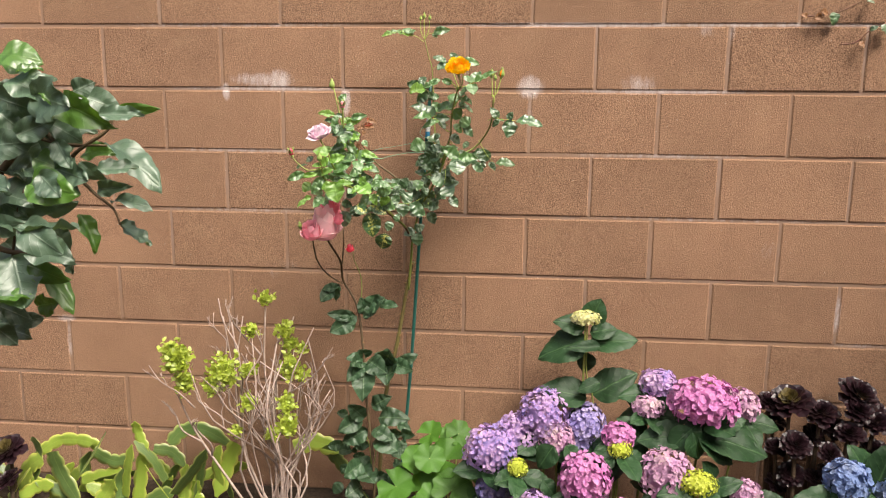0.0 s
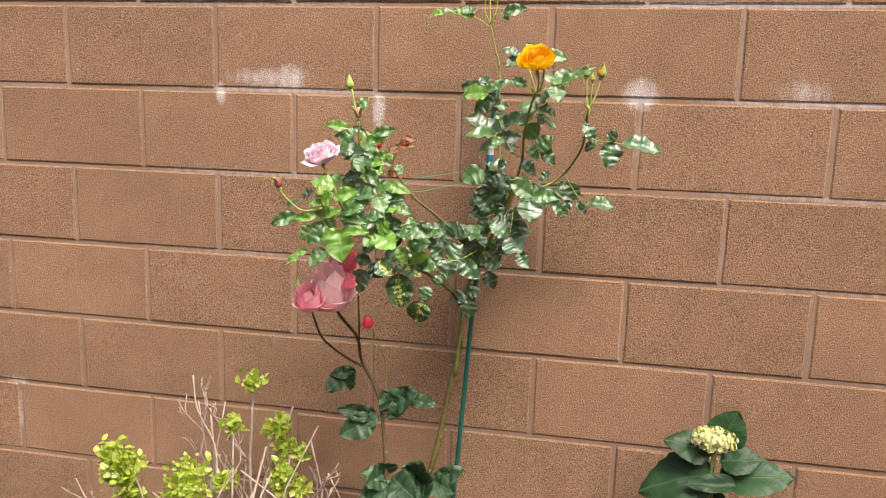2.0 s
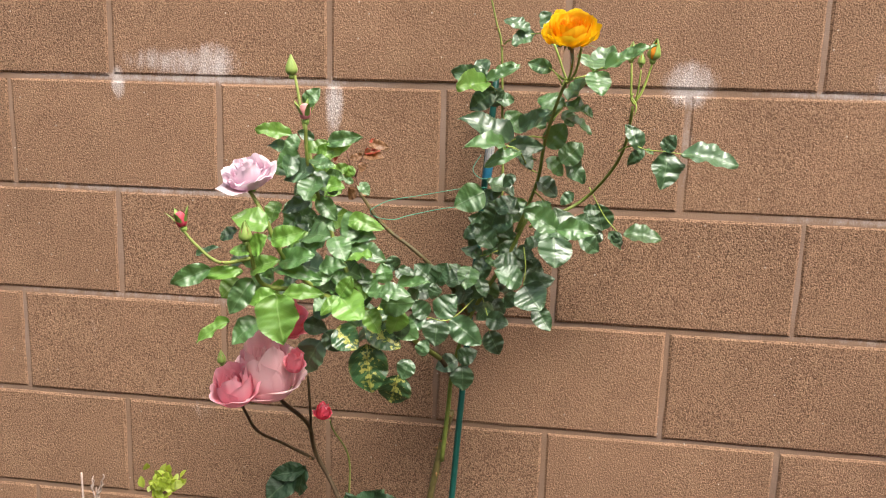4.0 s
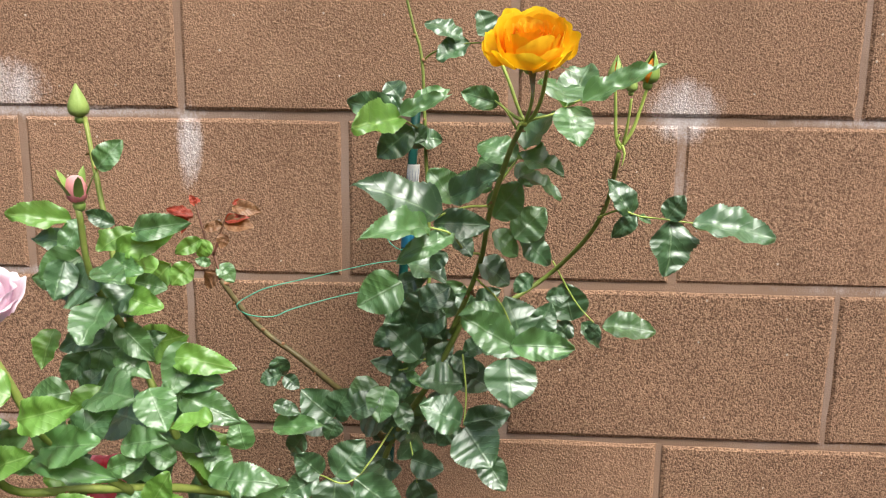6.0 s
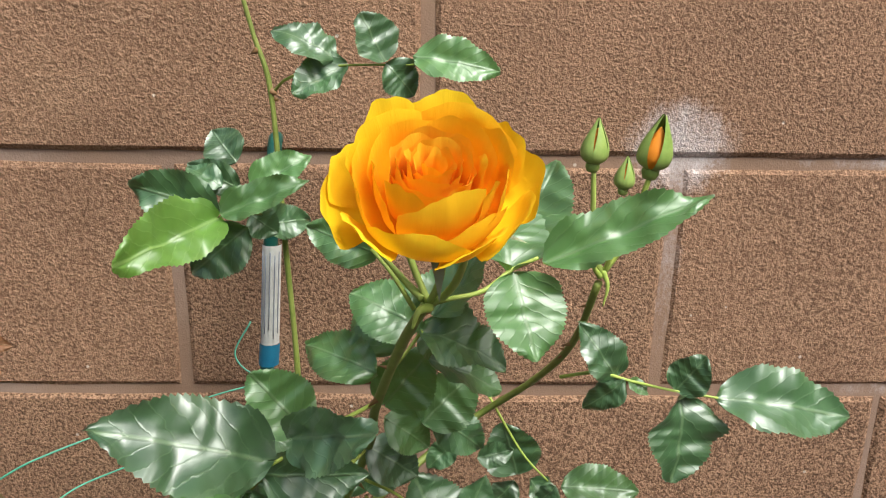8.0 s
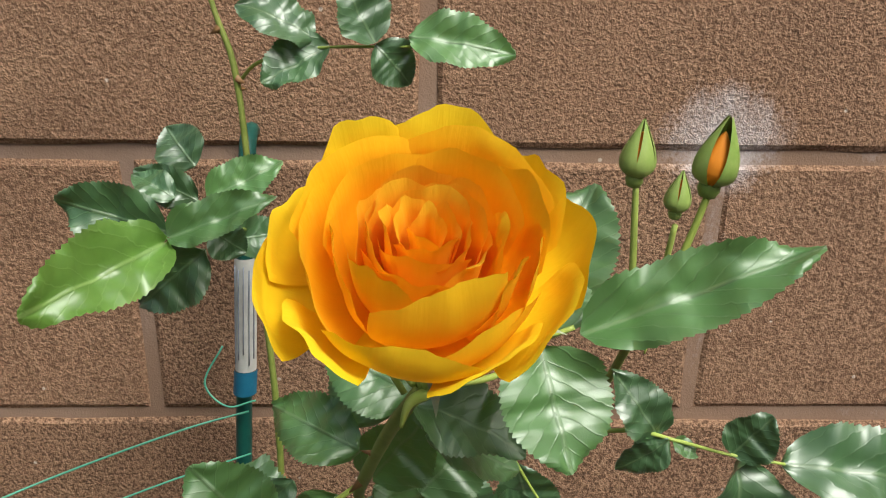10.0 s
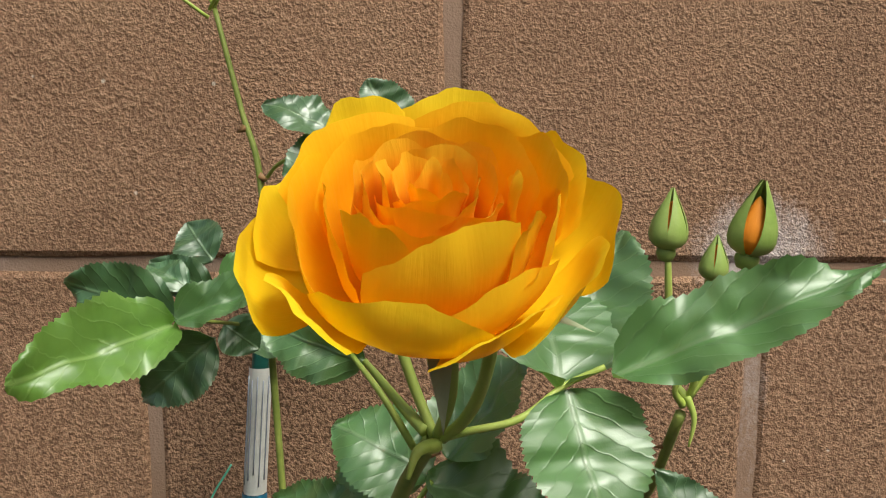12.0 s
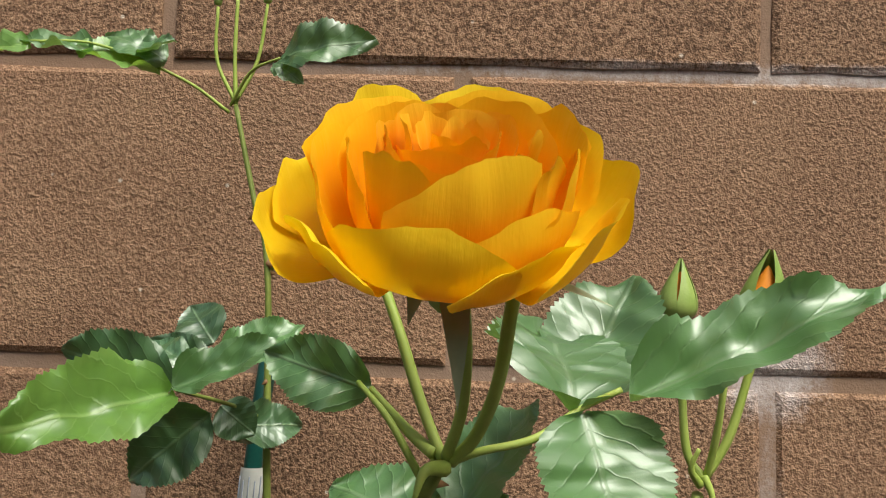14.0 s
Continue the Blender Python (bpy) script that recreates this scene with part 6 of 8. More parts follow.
# buds and pink blooms
rosebud(rose_bush, (0.0864, -0.2050, 1.4655), (0.05, -0.1, 1), 0.015, bud_orange_mat, 0.1, "closed green rosebud")
rosebud(rose_bush, (0.1152, -0.2150, 1.4655), (0.1, -0.15, 1), 0.0178, bud_orange_mat, 0.4, "green rosebud splitting to show orange petals", -112)
rosebud(rose_bush, (0.0979, -0.2260, 1.4553), (0.05, -0.1, 1), 0.0105, bud_orange_mat, 0.1, "small closed green rosebud")
rosebud(rose_bush, (-0.1280, -0.0900, 1.6430), (0.05, -0.1, 1), 0.011, bud_orange_mat, 0.1, "closed green rosebud")
rosebud(rose_bush, (-0.1390, -0.0900, 1.6360), (0.05, -0.1, 1), 0.0095, bud_orange_mat, 0.1, "closed green rosebud")
rosebud(rose_bush, (-0.1110, -0.0900, 1.6380), (0.05, -0.1, 1), 0.01, bud_orange_mat, 0.1, "closed green rosebud")
rosebud(pink_bush, (-0.3658, -0.3200, 1.4286), (0, -0.1, 1), 0.0165, bud_pink_mat, 0.4, "green rosebud tipped with pale pink", 40)
rosebud(pink_bush, (-0.3102, -0.4350, 1.3725), (0, -0.2, 1), 0.0165, bud_pink_mat, 0.9, "half-open pink rosebud", 20)
rosebud(pink_bush, (-0.4374, -0.5000, 1.2461), (-0.2, -0.2, 1), 0.0160, bud_red_mat, 0.9, "half-open crimson rosebud", 60)
rosebud(pink_bush, (-0.3611, -0.5000, 1.2340), (0, -0.1, 1), 0.0150, bud_pink_mat, 0.1, "closed green rosebud")
rosebud(pink_bush, (-0.4681, -0.3300, 1.0210), (-0.05, -0.1, 1), 0.0125, bud_pink_mat, 0.1, "closed green rosebud")
small_rose(pink_bush, (-0.4067, -0.4300, 1.0224), (-0.02, -0.46, 0.88), 0.0274, pink_mat, pink_mat, "full soft pink rose", 20, 0.05, 1.5, 0.74)
small_rose(pink_bush, (-0.3795, -0.3850, 1.0284), (0.05, -0.40, 0.92), 0.0415, pale_pink_mat, pale_pink_mat, "large pale pink rose with loose outer petals", 50, 0.18, 1.65, 0.6)
small_rose(pink_bush, (-0.3332, -0.4100, 1.0551), (0.25, -0.35, 0.90), 0.0124, pink_deep_mat, pink_deep_mat, "deep pink half-open rose", 80, 0.05, 2.1, 0.7)
small_rose(pink_bush, (-0.3178, -0.3350, 0.9578), (0.15, -0.2, 0.97), 0.0100, crimson_mat, pink_deep_mat, "small opening crimson-pink rose", 10, 0.3, 2, 0.8)
small_rose(pink_bush, (-0.3897, -0.2750, 1.0696), (0.4, -0.4, 0.8), 0.0278, pink_deep_mat, pink_deep_mat, "deep pink rose behind a dark leaf", 80, 0.1, 1.5, 0.8)
small_rose(pink_bush, (-0.3694, -0.4690, 1.3034), (-0.15, -0.45, 0.88), 0.0250, lavender_mat, lavender_mat, "pale lavender rose with loose outer petals", 35, 0.45, 1.25, 1)
STAKE = [(-0.2025, -0.0600, 0.1588), (-0.1719, -0.0550, 0.5191), (-0.1468, -0.0500, 0.9288), (-0.1275, -0.0500, 1.2154), (-0.1134, -0.0400, 1.4243), (-0.1230, 0.0400, 1.4300)]
LABEL_TOP, LABEL_LOW = (-0.1132, -0.0660, 1.3708), (-0.1180, -0.0680, 1.2930)
TAPE_LOW = (-0.1198, -0.0680, 1.2752)
WIRES = [[(-0.2890, -0.1500, 1.2290), (-0.2649, -0.1400, 1.2400), (-0.2212, -0.1100, 1.2464), (-0.1576, -0.0800, 1.2573), (-0.1192, -0.0600, 1.2590)], [(-0.2945, -0.1500, 1.2179), (-0.2798, -0.1550, 1.2129), (-0.2562, -0.1500, 1.2109), (-0.2363, -0.1300, 1.2157), (-0.1748, -0.1000, 1.2273), (-0.1198, -0.0600, 1.2256)]]

# ---- stake, plant label, tie wire ----
stake = thing("garden_stake", (STAKE[0][0], STAKE[0][1], 0.0), "slim dark green coated garden stake leaning on the wall", "stake")
foot = (STAKE[0][0] * 2 - STAKE[1][0] + 0.01, STAKE[0][1], -0.05)
part("rod", tube([foot] + STAKE, 0.0058, 0.0055, stake_mat, 10, 6, 0.05), stake)


def label_mesh(a, b, width):
    """A strip of weathered paper wrapped half round the stake, with rows of faded print."""
    a, b = Vector(a), Vector(b)
    d = b - a
    s = Shape()
    v, uv = [], []
    for i in range(9):
        for j in range(7):
            ang = radians(-80 + 160 * j / 6)
            c = a + d * (i / 8)
            v.append((c.x + width * math.sin(ang), c.y + 0.006 - width * math.cos(ang), c.z + 0.0006 * noise.noise(Vector((i, j, 1)))))
            uv.append((i / 8, j / 6))
    return s.add(v, grid_faces(9, 7), uv).mesh("label", label_white_mat)


plant_label = part("plant_label", label_mesh(LABEL_TOP, LABEL_LOW, 0.0072), None, "weathered white plant label with faded printing, tied to the stake")
plant_label["category"] = "plant label"
for k in range(5):
    a, b = Vector(LABEL_TOP).lerp(Vector(LABEL_LOW), 0.06 + 0.03 * (k % 2)), Vector(LABEL_TOP).lerp(Vector(LABEL_LOW), 0.93 - 0.05 * (k % 3))
    ang = radians(-52 + 26 * k)
    off = Vector((0.0076 * math.sin(ang), 0.006 - 0.0076 * math.cos(ang), 0))
    s = Shape()
    add_tube(s, [a + off, a.lerp(b, 0.5) + off, b + off], 0.00038, 0.00038, 5, 3)
    part("print_line", s.mesh("print_line", label_ink_mat), plant_label)
tape = part("plant_tape", label_mesh(LABEL_LOW, TAPE_LOW, 0.0078), None, "blue plastic plant tape wrapped round the stake")
tape["category"] = "plant tape"
tape.data.materials.clear()
tape.data.materials.append(blue_tape_mat)
tie = thing("tie_wire", WIRES[0][0], "thin green tie wire from the rose cane to the stake", "tie wire")
for w in WIRES:
    part("wire", tube(w, 0.0007, 0.0007, wire_mat, 6, 8, 0.0), tie)
part("wire", tube([WIRES[0][0], (WIRES[0][0][0] - 0.004, WIRES[0][0][1] - 0.008, WIRES[0][0][2] - 0.004), WIRES[1][0]], 0.0007, 0.0007, wire_mat, 6, 8, 0.0), tie)
part("wire", tube([(LABEL_LOW[0] - 0.012, -0.07, LABEL_LOW[2] + 0.02), (LABEL_LOW[0] - 0.024, -0.075, LABEL_LOW[2] - 0.004), (LABEL_LOW[0] - 0.01, -0.08, LABEL_LOW[2] - 0.018), (LABEL_LOW[0] + 0.008, -0.076, LABEL_LOW[2] - 0.016)], 0.0007, 0.0006, wire_mat, 6, 8, 0.0), tie)

# ---- near tree branch ----
TREE_SHAPES = [leaf_arrays(25, 0.012, 0.20, 0.36, 0.0, 0.42, 1.75, 0.12, 11), leaf_arrays(25, 0.012, 0.34, 0.26, 0.22, 0.45, 1.8, 0.14, 12), leaf_arrays(25, 0.012, -0.08, 0.36, -0.2, 0.4, 1.75, 0.15, 13)]
TREE_MESHES = {"dark": [Shape().add(*a).mesh("leaf", tree_leaf_mat) for a in TREE_SHAPES], "fresh": [Shape().add(*a).mesh("leaf", tree_fresh_mat) for a in TREE_SHAPES]}
tree = thing("young_tree", (-0.95, -1.60, 0.0), "young leafy tree with dark glossy leaves and yellow-green shoots", "tree")
part("trunk", tube([(-0.95, -1.60, -0.05), (-0.93, -1.61, 0.5), (-0.90, -1.6, 1.0), (-0.78, -1.6, 1.22)], 0.016, 0.009, brown_cane_mat, 9), tree)


def tree_leaf(kind, base, tip, width, roll=0.0):
    leaf_count[0] += 1
    return part("leaf", TREE_MESHES[kind][leaf_count[0] % 3], tree, "", leaf_matrix(base, tip, width * 1.22, roll, (0.18, -0.80, 0.57)))


# ---- joined leaf and flower clumps ----
def floret_arrays(seed):
    s = Shape()
    for k in range(4):
        a = leaf_arrays(6, 0.0, -0.16, 0.3, 0.0, 0.6, 1.9, 0.16, seed + k, blunt=-0.25)
        s.add(*a, m=Matrix.Rotation(radians(90 * k + 7 * (seed % 3)), 4, "Z") @ Matrix.Diagonal((0.5, 0.56, 0.5, 1)))
    return np.concatenate(s.v), s.f, np.concatenate(s.uv)


FLORETS = [floret_arrays(k) for k in range(3)]


def flower_head(bush, at, radii, mat, count, size, seed, label=""):
    """A mophead: florets over a dome, each its own small four-petalled flower."""
    rng = random.Random(seed)
    s = Shape()
    c = Vector(at)
    count, size = int(count * 1.9), size * 0.84
    for k in range(count):
        z = 1 - 1.55 * (k + 0.5) / count
        a = k * 2.39996 + rng.uniform(-0.2, 0.2)
        r = math.sqrt(max(0, 1 - z * z))
        n = Vector((r * math.cos(a), r * math.sin(a), z))
        lump = 1 + 0.10 * noise.noise(n * 2.2 + Vector((seed, 0, 0)))
        p = c + Vector((n.x * radii[0], n.y * radii[0], n.z * radii[1])) * lump * rng.uniform(0.90, 1.07)
        d = (n + Vector((rng.uniform(-0.62, 0.62), rng.uniform(-0.62, 0.62), rng.uniform(-0.4, 0.6)))).normalized()
        s.add(*FLORETS[k % 3], m=axes_matrix(p, d, rng.uniform(0, 90), size * rng.uniform(0.72, 1.06)))
    dome = [(0.72 * radii[0] * math.sin(math.pi * i / 8), -0.72 * radii[1] * math.cos(math.pi * i / 8)) for i in range(9)]
    s.add(*lathe_arrays(dome, 14), m=Matrix.Translation(c))
    return part("flower_head", s.mesh("flower_head", mat), bush, label)


HYDRANGEA_SHAPES = [leaf_arrays(15, 0.025, 0.20, 0.26, 0.0, 0.40, 1.75, 0.07, 21), leaf_arrays(15, 0.025, 0.32, 0.16, 0.1, 0.42, 1.8, 0.08, 22)]
HYDRANGEA_MESHES = [Shape().add(*a).mesh("leaf", hydrangea_leaf_mat) for a in HYDRANGEA_SHAPES]


def wide_leaf(bush, base, tip, width, roll=0.0):
    leaf_count[0] += 1
    return part("leaf", HYDRANGEA_MESHES[leaf_count[0] % 2], bush, "", leaf_matrix(base, tip, width * 1.08, roll, (0.08, -0.66, 0.75)))


def collar(bush, at, count, reach, seed, low=0.0):
    """A ring of leaves under a flower head."""
    rng = random.Random(seed)
    c = Vector(at)
    for k in range(count):
        a = 2 * math.pi * (k + rng.uniform(-0.25, 0.25)) / count
        d = Vector((math.cos(a), math.sin(a), 0))
        if c.y + d.y * reach > -0.03:
            d.y = -abs(d.y) * 0.2
        b = c + d * reach * 0.18 + Vector((0, 0, -low))
        wide_leaf(bush, b, b + d * reach * rng.uniform(0.75, 1.1) + Vector((0, 0, rng.uniform(-0.3, 0.25) * reach)), rng.uniform(0.58, 0.72), rng.uniform(-15, 15))


# ---- lime-leaved dry shrub ----
shrub = thing("shrub", (-0.56, -0.30, 0.0), "half-bare shrub with pale dry twigs and lime-green leaf tufts", "shrub")
TUFT_LEAF = leaf_arrays(5, 0.0, 0.1, 0.3, 0.0, 0.5, 1.8, 0.04, 31)


def tuft(at, rx, rz, count, seed):
    rng = random.Random(seed)
    s = Shape()
    c = Vector(at)
    for k in range(count):
        p = c + Vector((rng.gauss(0, 0.36) * rx, rng.gauss(0, 0.36) * rx, rng.gauss(0, 0.42) * rz))
        d = Vector((rng.uniform(-1, 1), rng.uniform(-1, 0.6), rng.uniform(-0.2, 1))).normalized()
        s.add(*TUFT_LEAF, m=leaf_matrix(p, p + d * rng.uniform(0.010, 0.020), rng.uniform(0.55, 0.8), rng.uniform(-60, 60)))
    return part("leaf_tuft", s.mesh("leaf_tuft", shrub_leaf_mat), shrub, kind="stuff")


def twig_tree(start, to, radius, seed, forks, name="branch"):
    """One stem that divides into finer dry twigs."""
    rng = random.Random(seed)
    s = Shape()

    def grow(a, b, r, left):
        sway = 0.075 * (b - a).length
        m1 = a.lerp(b, 0.35) + Vector((rng.gauss(0, sway), rng.gauss(0, sway), 0))
        m2 = a.lerp(b, 0.7) + Vector((rng.gauss(0, sway), rng.gauss(0, sway), 0))
        add_tube(s, [a, m1, m2, b], r * 0.86, r * 0.42, 5, 3, 0.25)
        if left:
            for _ in range(2 if left > 1 else 3):
                p = m1.lerp(m2, rng.uniform(0.4, 1.3)) if left > 1 else m2.lerp(b, rng.uniform(-0.4, 1.0))
                d = (b - a).normalized()
                d = (d + Vector((rng.gauss(0, 0.45), rng.gauss(0, 0.3), rng.uniform(0, 0.5)))).normalized()
                grow(p, p + d * (b - a).length * rng.uniform(0.18, 0.36), r * 0.68, left - 1)

    grow(Vector(start), Vector(to), radius, forks)
    return part(name, s.mesh(name, twig_mat), shrub)


# ---- flat jointed succulent ----
succulent = thing("strap_succulent", (-0.95, -0.22, 0.0), "sprawling flat-jointed succulent with scalloped yellow-edged stems", "succulent")


def strap(points, width, turn=0.0, seed=0):
    """A flat fleshy stem with a scalloped rim and a raised middle."""
    line = smooth_line(points, 16)
    v, uv = [], []
    n = len(line)
    for i, q in enumerate(line):
        d = (line[min(i + 1, n - 1)] - line[max(i - 1, 0)]).normalized()
        side = d.cross(Vector((0, -1, 0.25)).normalized())
        side = (Matrix.Rotation(radians(turn), 3, d) @ side).normalized()
        up = side.cross(d)
        t = i / (n - 1)
        w = width * 1.0 * min(1, 0.75 + 2 * t) * min(1, 0.22 + 4.5 * (1 - t)) * (0.75 + 0.32 * abs(math.sin(math.pi * (i * 0.125 + seed * 0.37))) ** 0.6)
        for face in (1, -1):
            for a, h in ((-1, 0.07), (-0.5, 0.02), (0, 0.0), (0.5, 0.02), (1, 0.07)):
                v.append(tuple(q + side * a * w + up * (h * w + face * 0.0012 * (1.3 - abs(a)))))
                uv.append((t, 0.5 + 0.5 * a))
    f = []
    for i in range(n - 1):
        for j in range(4):
            k = i * 10 + j
            f.append((k, k + 1, k + 11, k + 10))
            f.append((k + 6, k + 5, k + 15, k + 16))
        f.append((i * 10 + 5, i * 10, i * 10 + 10, i * 10 + 15))
        f.append((i * 10 + 4, i * 10 + 9, i * 10 + 19, i * 10 + 14))
    return part("stem", Shape().add(v, f, uv).mesh("stem", strap_dark_mat if seed % 3 == 1 or turn > 25 else strap_leaf_mat), succulent)


# ---- round-leaved geranium ----
geranium = thing("geranium", (-0.05, -0.14, 0.0), "low geranium with bright green round ruffled leaves", "geranium")


def round_leaf_arrays(seed):
    v, uv = [(0, 0, 0)], [(0.0, 0.5)]
    rings, spokes = 5, 40
    for i in range(1, rings + 1):
        r = i / rings
        for k in range(spokes):
            a = radians(14 + 332 * k / (spokes - 1))
            lobe = 1 + 0.055 * math.sin(a * 8 + seed) * r + 0.03 * math.sin(a * 31) * r
            x, y = -r * lobe * math.cos(a), r * lobe * math.sin(a)
            z = 0.085 * r * r * r * math.sin(a * 6 + seed) + 0.16 * r + 0.09 * r * math.sin(a * 2 + seed)
            v.append((x * 0.5, y * 0.5, z * 0.5))
            uv.append((r, 0.5 + 0.45 * math.sin(a * 3.5)))
    f = [(0, 1 + k, 2 + k) for k in range(spokes - 1)]
    for i in range(rings - 1):
        for k in range(spokes - 1):
            p = 1 + i * spokes + k
            f.append((p, p + spokes, p + spokes + 1, p + 1))
    return v, f, uv


ROUND = [Shape().add(*round_leaf_arrays(k * 2.1)).mesh("leaf", geranium_leaf_mat) for k in range(3)]


def round_leaf(at, size, axis, spin):
    part("leaf", ROUND[int(spin) % 3], geranium, "", axes_matrix(at, axis, spin, size))
    a = Vector(at)
    part("petiole", tube([a, (a.x * 0.8 - 0.01, a.y * 0.9, a.z * 0.6), (a.x * 0.6 - 0.02, -0.14, 0.01)], 0.002, 0.0025, lime_stalk_mat, 5, 4), geranium)


# ---- dark rosette succulents ----
FLESH_LEAF = leaf_arrays(7, 0.0, -0.14, 0.26, 0.0, 0.95, 1.5, 0.03, 41, blunt=-0.5)


FLESH_MESHES = [Shape().add(*FLESH_LEAF).mesh("leaf", mt) for mt in (aeonium_leaf_mat, aeonium_core_mat)]


def rosette(bush, at, size, axis, seed, core=False):
    rng = random.Random(seed)
    m0 = axes_matrix(at, axis, rng.uniform(0, 360))
    knob = [(0.0, 0.16), (0.07, 0.13), (0.10, 0.04), (0.09, -0.10), (0.04, -0.16)]
    head = part("rosette", Shape().add(*lathe_arrays([(r * size, h * size) for r, h in knob], 9)).mesh("rosette", aeonium_leaf_mat), bush, "", m0)
    total = 52
    for k in range(total):
        t = k / total
        lift = 80 - 100 * t ** 0.85 + rng.uniform(-5, 5)
        n = (0.26 + 0.70 * t) * size * rng.uniform(0.92, 1.08)
        m = m0 @ Matrix.Rotation(k * 2.39996, 4, "Z") @ Matrix.Translation(((0.05 + 0.1 * t) * size, 0, 0.16 * (1 - t) * size)) @ Matrix.Rotation(-radians(lift), 4, "Y")
        part("leaf", FLESH_MESHES[1 if core and t < 0.45 else 0], head, "", m @ Matrix.Diagonal((n, n * 0.66, n, 1)))
    return head


# ---- creeping vine on the wall ----
vine = thing("vine", (1.02, -0.012, 1.62), "thin creeping vine with small olive leaves on the wall", "vine")

# leaves of the near tree
tree_leaf("fresh", (-0.455, -1.646, 1.440), (-0.408, -1.649, 1.444), .75, -12)
tree_leaf("dark", (-0.483, -1.610, 1.406), (-0.445, -1.608, 1.408), .8, -41)
tree_leaf("fresh", (-0.422, -1.669, 1.420), (-0.397, -1.657, 1.429), .5, -23)
tree_leaf("dark", (-0.418, -1.647, 1.411), (-0.397, -1.627, 1.420), .32, -2)
tree_leaf("fresh", (-0.486, -1.586, 1.384), (-0.419, -1.593, 1.399), .4, 13)
tree_leaf("dark", (-0.361, -1.655, 1.398), (-0.337, -1.653, 1.409), .8, 35)
tree_leaf("dark", (-0.372, -1.618, 1.392), (-0.328, -1.611, 1.379), .62, 16)
tree_leaf("dark", (-0.325, -1.664, 1.373), (-0.273, -1.656, 1.370), .36, 8)
tree_leaf("fresh", (-0.389, -1.640, 1.388), (-0.320, -1.668, 1.360), .42, 35)
tree_leaf("fresh", (-0.327, -1.623, 1.377), (-0.279, -1.617, 1.378), .28, 36)
tree_leaf("dark", (-0.431, -1.599, 1.356), (-0.374, -1.583, 1.345), .62, -10)
tree_leaf("dark", (-0.444, -1.590, 1.366), (-0.411, -1.598, 1.362), .35, 41)
tree_leaf("dark", (-0.365, -1.582, 1.331), (-0.280, -1.607, 1.305), .38, -34)
tree_leaf("dark", (-0.342, -1.648, 1.306), (-0.298, -1.630, 1.306), .45, -6)
tree_leaf("fresh", (-0.382, -1.607, 1.322), (-0.340, -1.622, 1.329), .5, 0)
tree_leaf("fresh", (-0.432, -1.631, 1.316), (-0.381, -1.644, 1.304), .55, 8)
tree_leaf("dark", (-0.477, -1.612, 1.292), (-0.489, -1.596, 1.348), .62, 17)
tree_leaf("dark", (-0.491, -1.577, 1.319), (-0.453, -1.564, 1.336), .7, 47)
tree_leaf("dark", (-0.440, -1.603, 1.323), (-0.398, -1.625, 1.342), .8, 34)
tree_leaf("dark", (-0.452, -1.573, 1.277), (-0.419, -1.558, 1.262), .7, 6)
tree_leaf("dark", (-0.372, -1.599, 1.275), (-0.326, -1.618, 1.283), .36, 31)
tree_leaf("dark", (-0.346, -1.613, 1.261), (-0.293, -1.628, 1.273), .36, -41)
tree_leaf("dark", (-0.354, -1.585, 1.229), (-0.323, -1.565, 1.195), .55, -39)
tree_leaf("fresh", (-0.405, -1.590, 1.242), (-0.375, -1.599, 1.197), .36, -33)
tree_leaf("dark", (-0.369, -1.641, 1.313), (-0.345, -1.632, 1.289), .55, 35)
tree_leaf("dark", (-0.444, -1.666, 1.226), (-0.360, -1.665, 1.233), .26, -43)
tree_leaf("dark", (-0.481, -1.598, 1.248), (-0.423, -1.612, 1.255), .42, 36)
tree_leaf("dark", (-0.464, -1.572, 1.243), (-0.422, -1.577, 1.250), .5, 47)
tree_leaf("dark", (-0.469, -1.639, 1.192), (-0.438, -1.665, 1.132), .8, 9)
tree_leaf("dark", (-0.422, -1.667, 1.210), (-0.365, -1.687, 1.207), .6, -8)
tree_leaf("fresh", (-0.459, -1.609, 1.172), (-0.391, -1.631, 1.143), .34, -43)
tree_leaf("fresh", (-0.477, -1.583, 1.113), (-0.437, -1.597, 1.124), .6, 44)
tree_leaf("dark", (-0.538, -1.580, 1.081), (-0.492, -1.591, 1.075), .65, -3)
tree_leaf("dark", (-0.480, -1.618, 1.099), (-0.455, -1.616, 1.108), .7, 9)
tree_leaf("dark", (-0.411, -1.614, 1.200), (-0.404, -1.613, 1.166), .5, 42)
tree_leaf("dark", (-0.499, -1.619, 1.265), (-0.458, -1.628, 1.245), .6, 21)
tree_leaf("dark", (-0.484, -1.646, 1.233), (-0.444, -1.661, 1.236), .6, 45)
tree_leaf("dark", (-0.493, -1.618, 1.301), (-0.454, -1.621, 1.287), .6, -46)
tree_leaf("dark", (-0.451, -1.629, 1.302), (-0.415, -1.629, 1.289), .6, -46)
tree_leaf("dark", (-0.452, -1.608, 1.272), (-0.473, -1.607, 1.300), .6, -42)
tree_leaf("fresh", (-0.444, -1.607, 1.365), (-0.469, -1.614, 1.372), .5, 17)
tree_leaf("dark", (-0.470, -1.635, 1.372), (-0.446, -1.629, 1.348), .6, 22)
tree_leaf("dark", (-0.432, -1.668, 1.238), (-0.381, -1.695, 1.216), .6, 16)
tree_leaf("dark", (-0.522, -1.574, 1.197), (-0.473, -1.591, 1.171), .6, -4)
tree_leaf("dark", (-0.517, -1.611, 1.151), (-0.478, -1.625, 1.141), .7, -13)
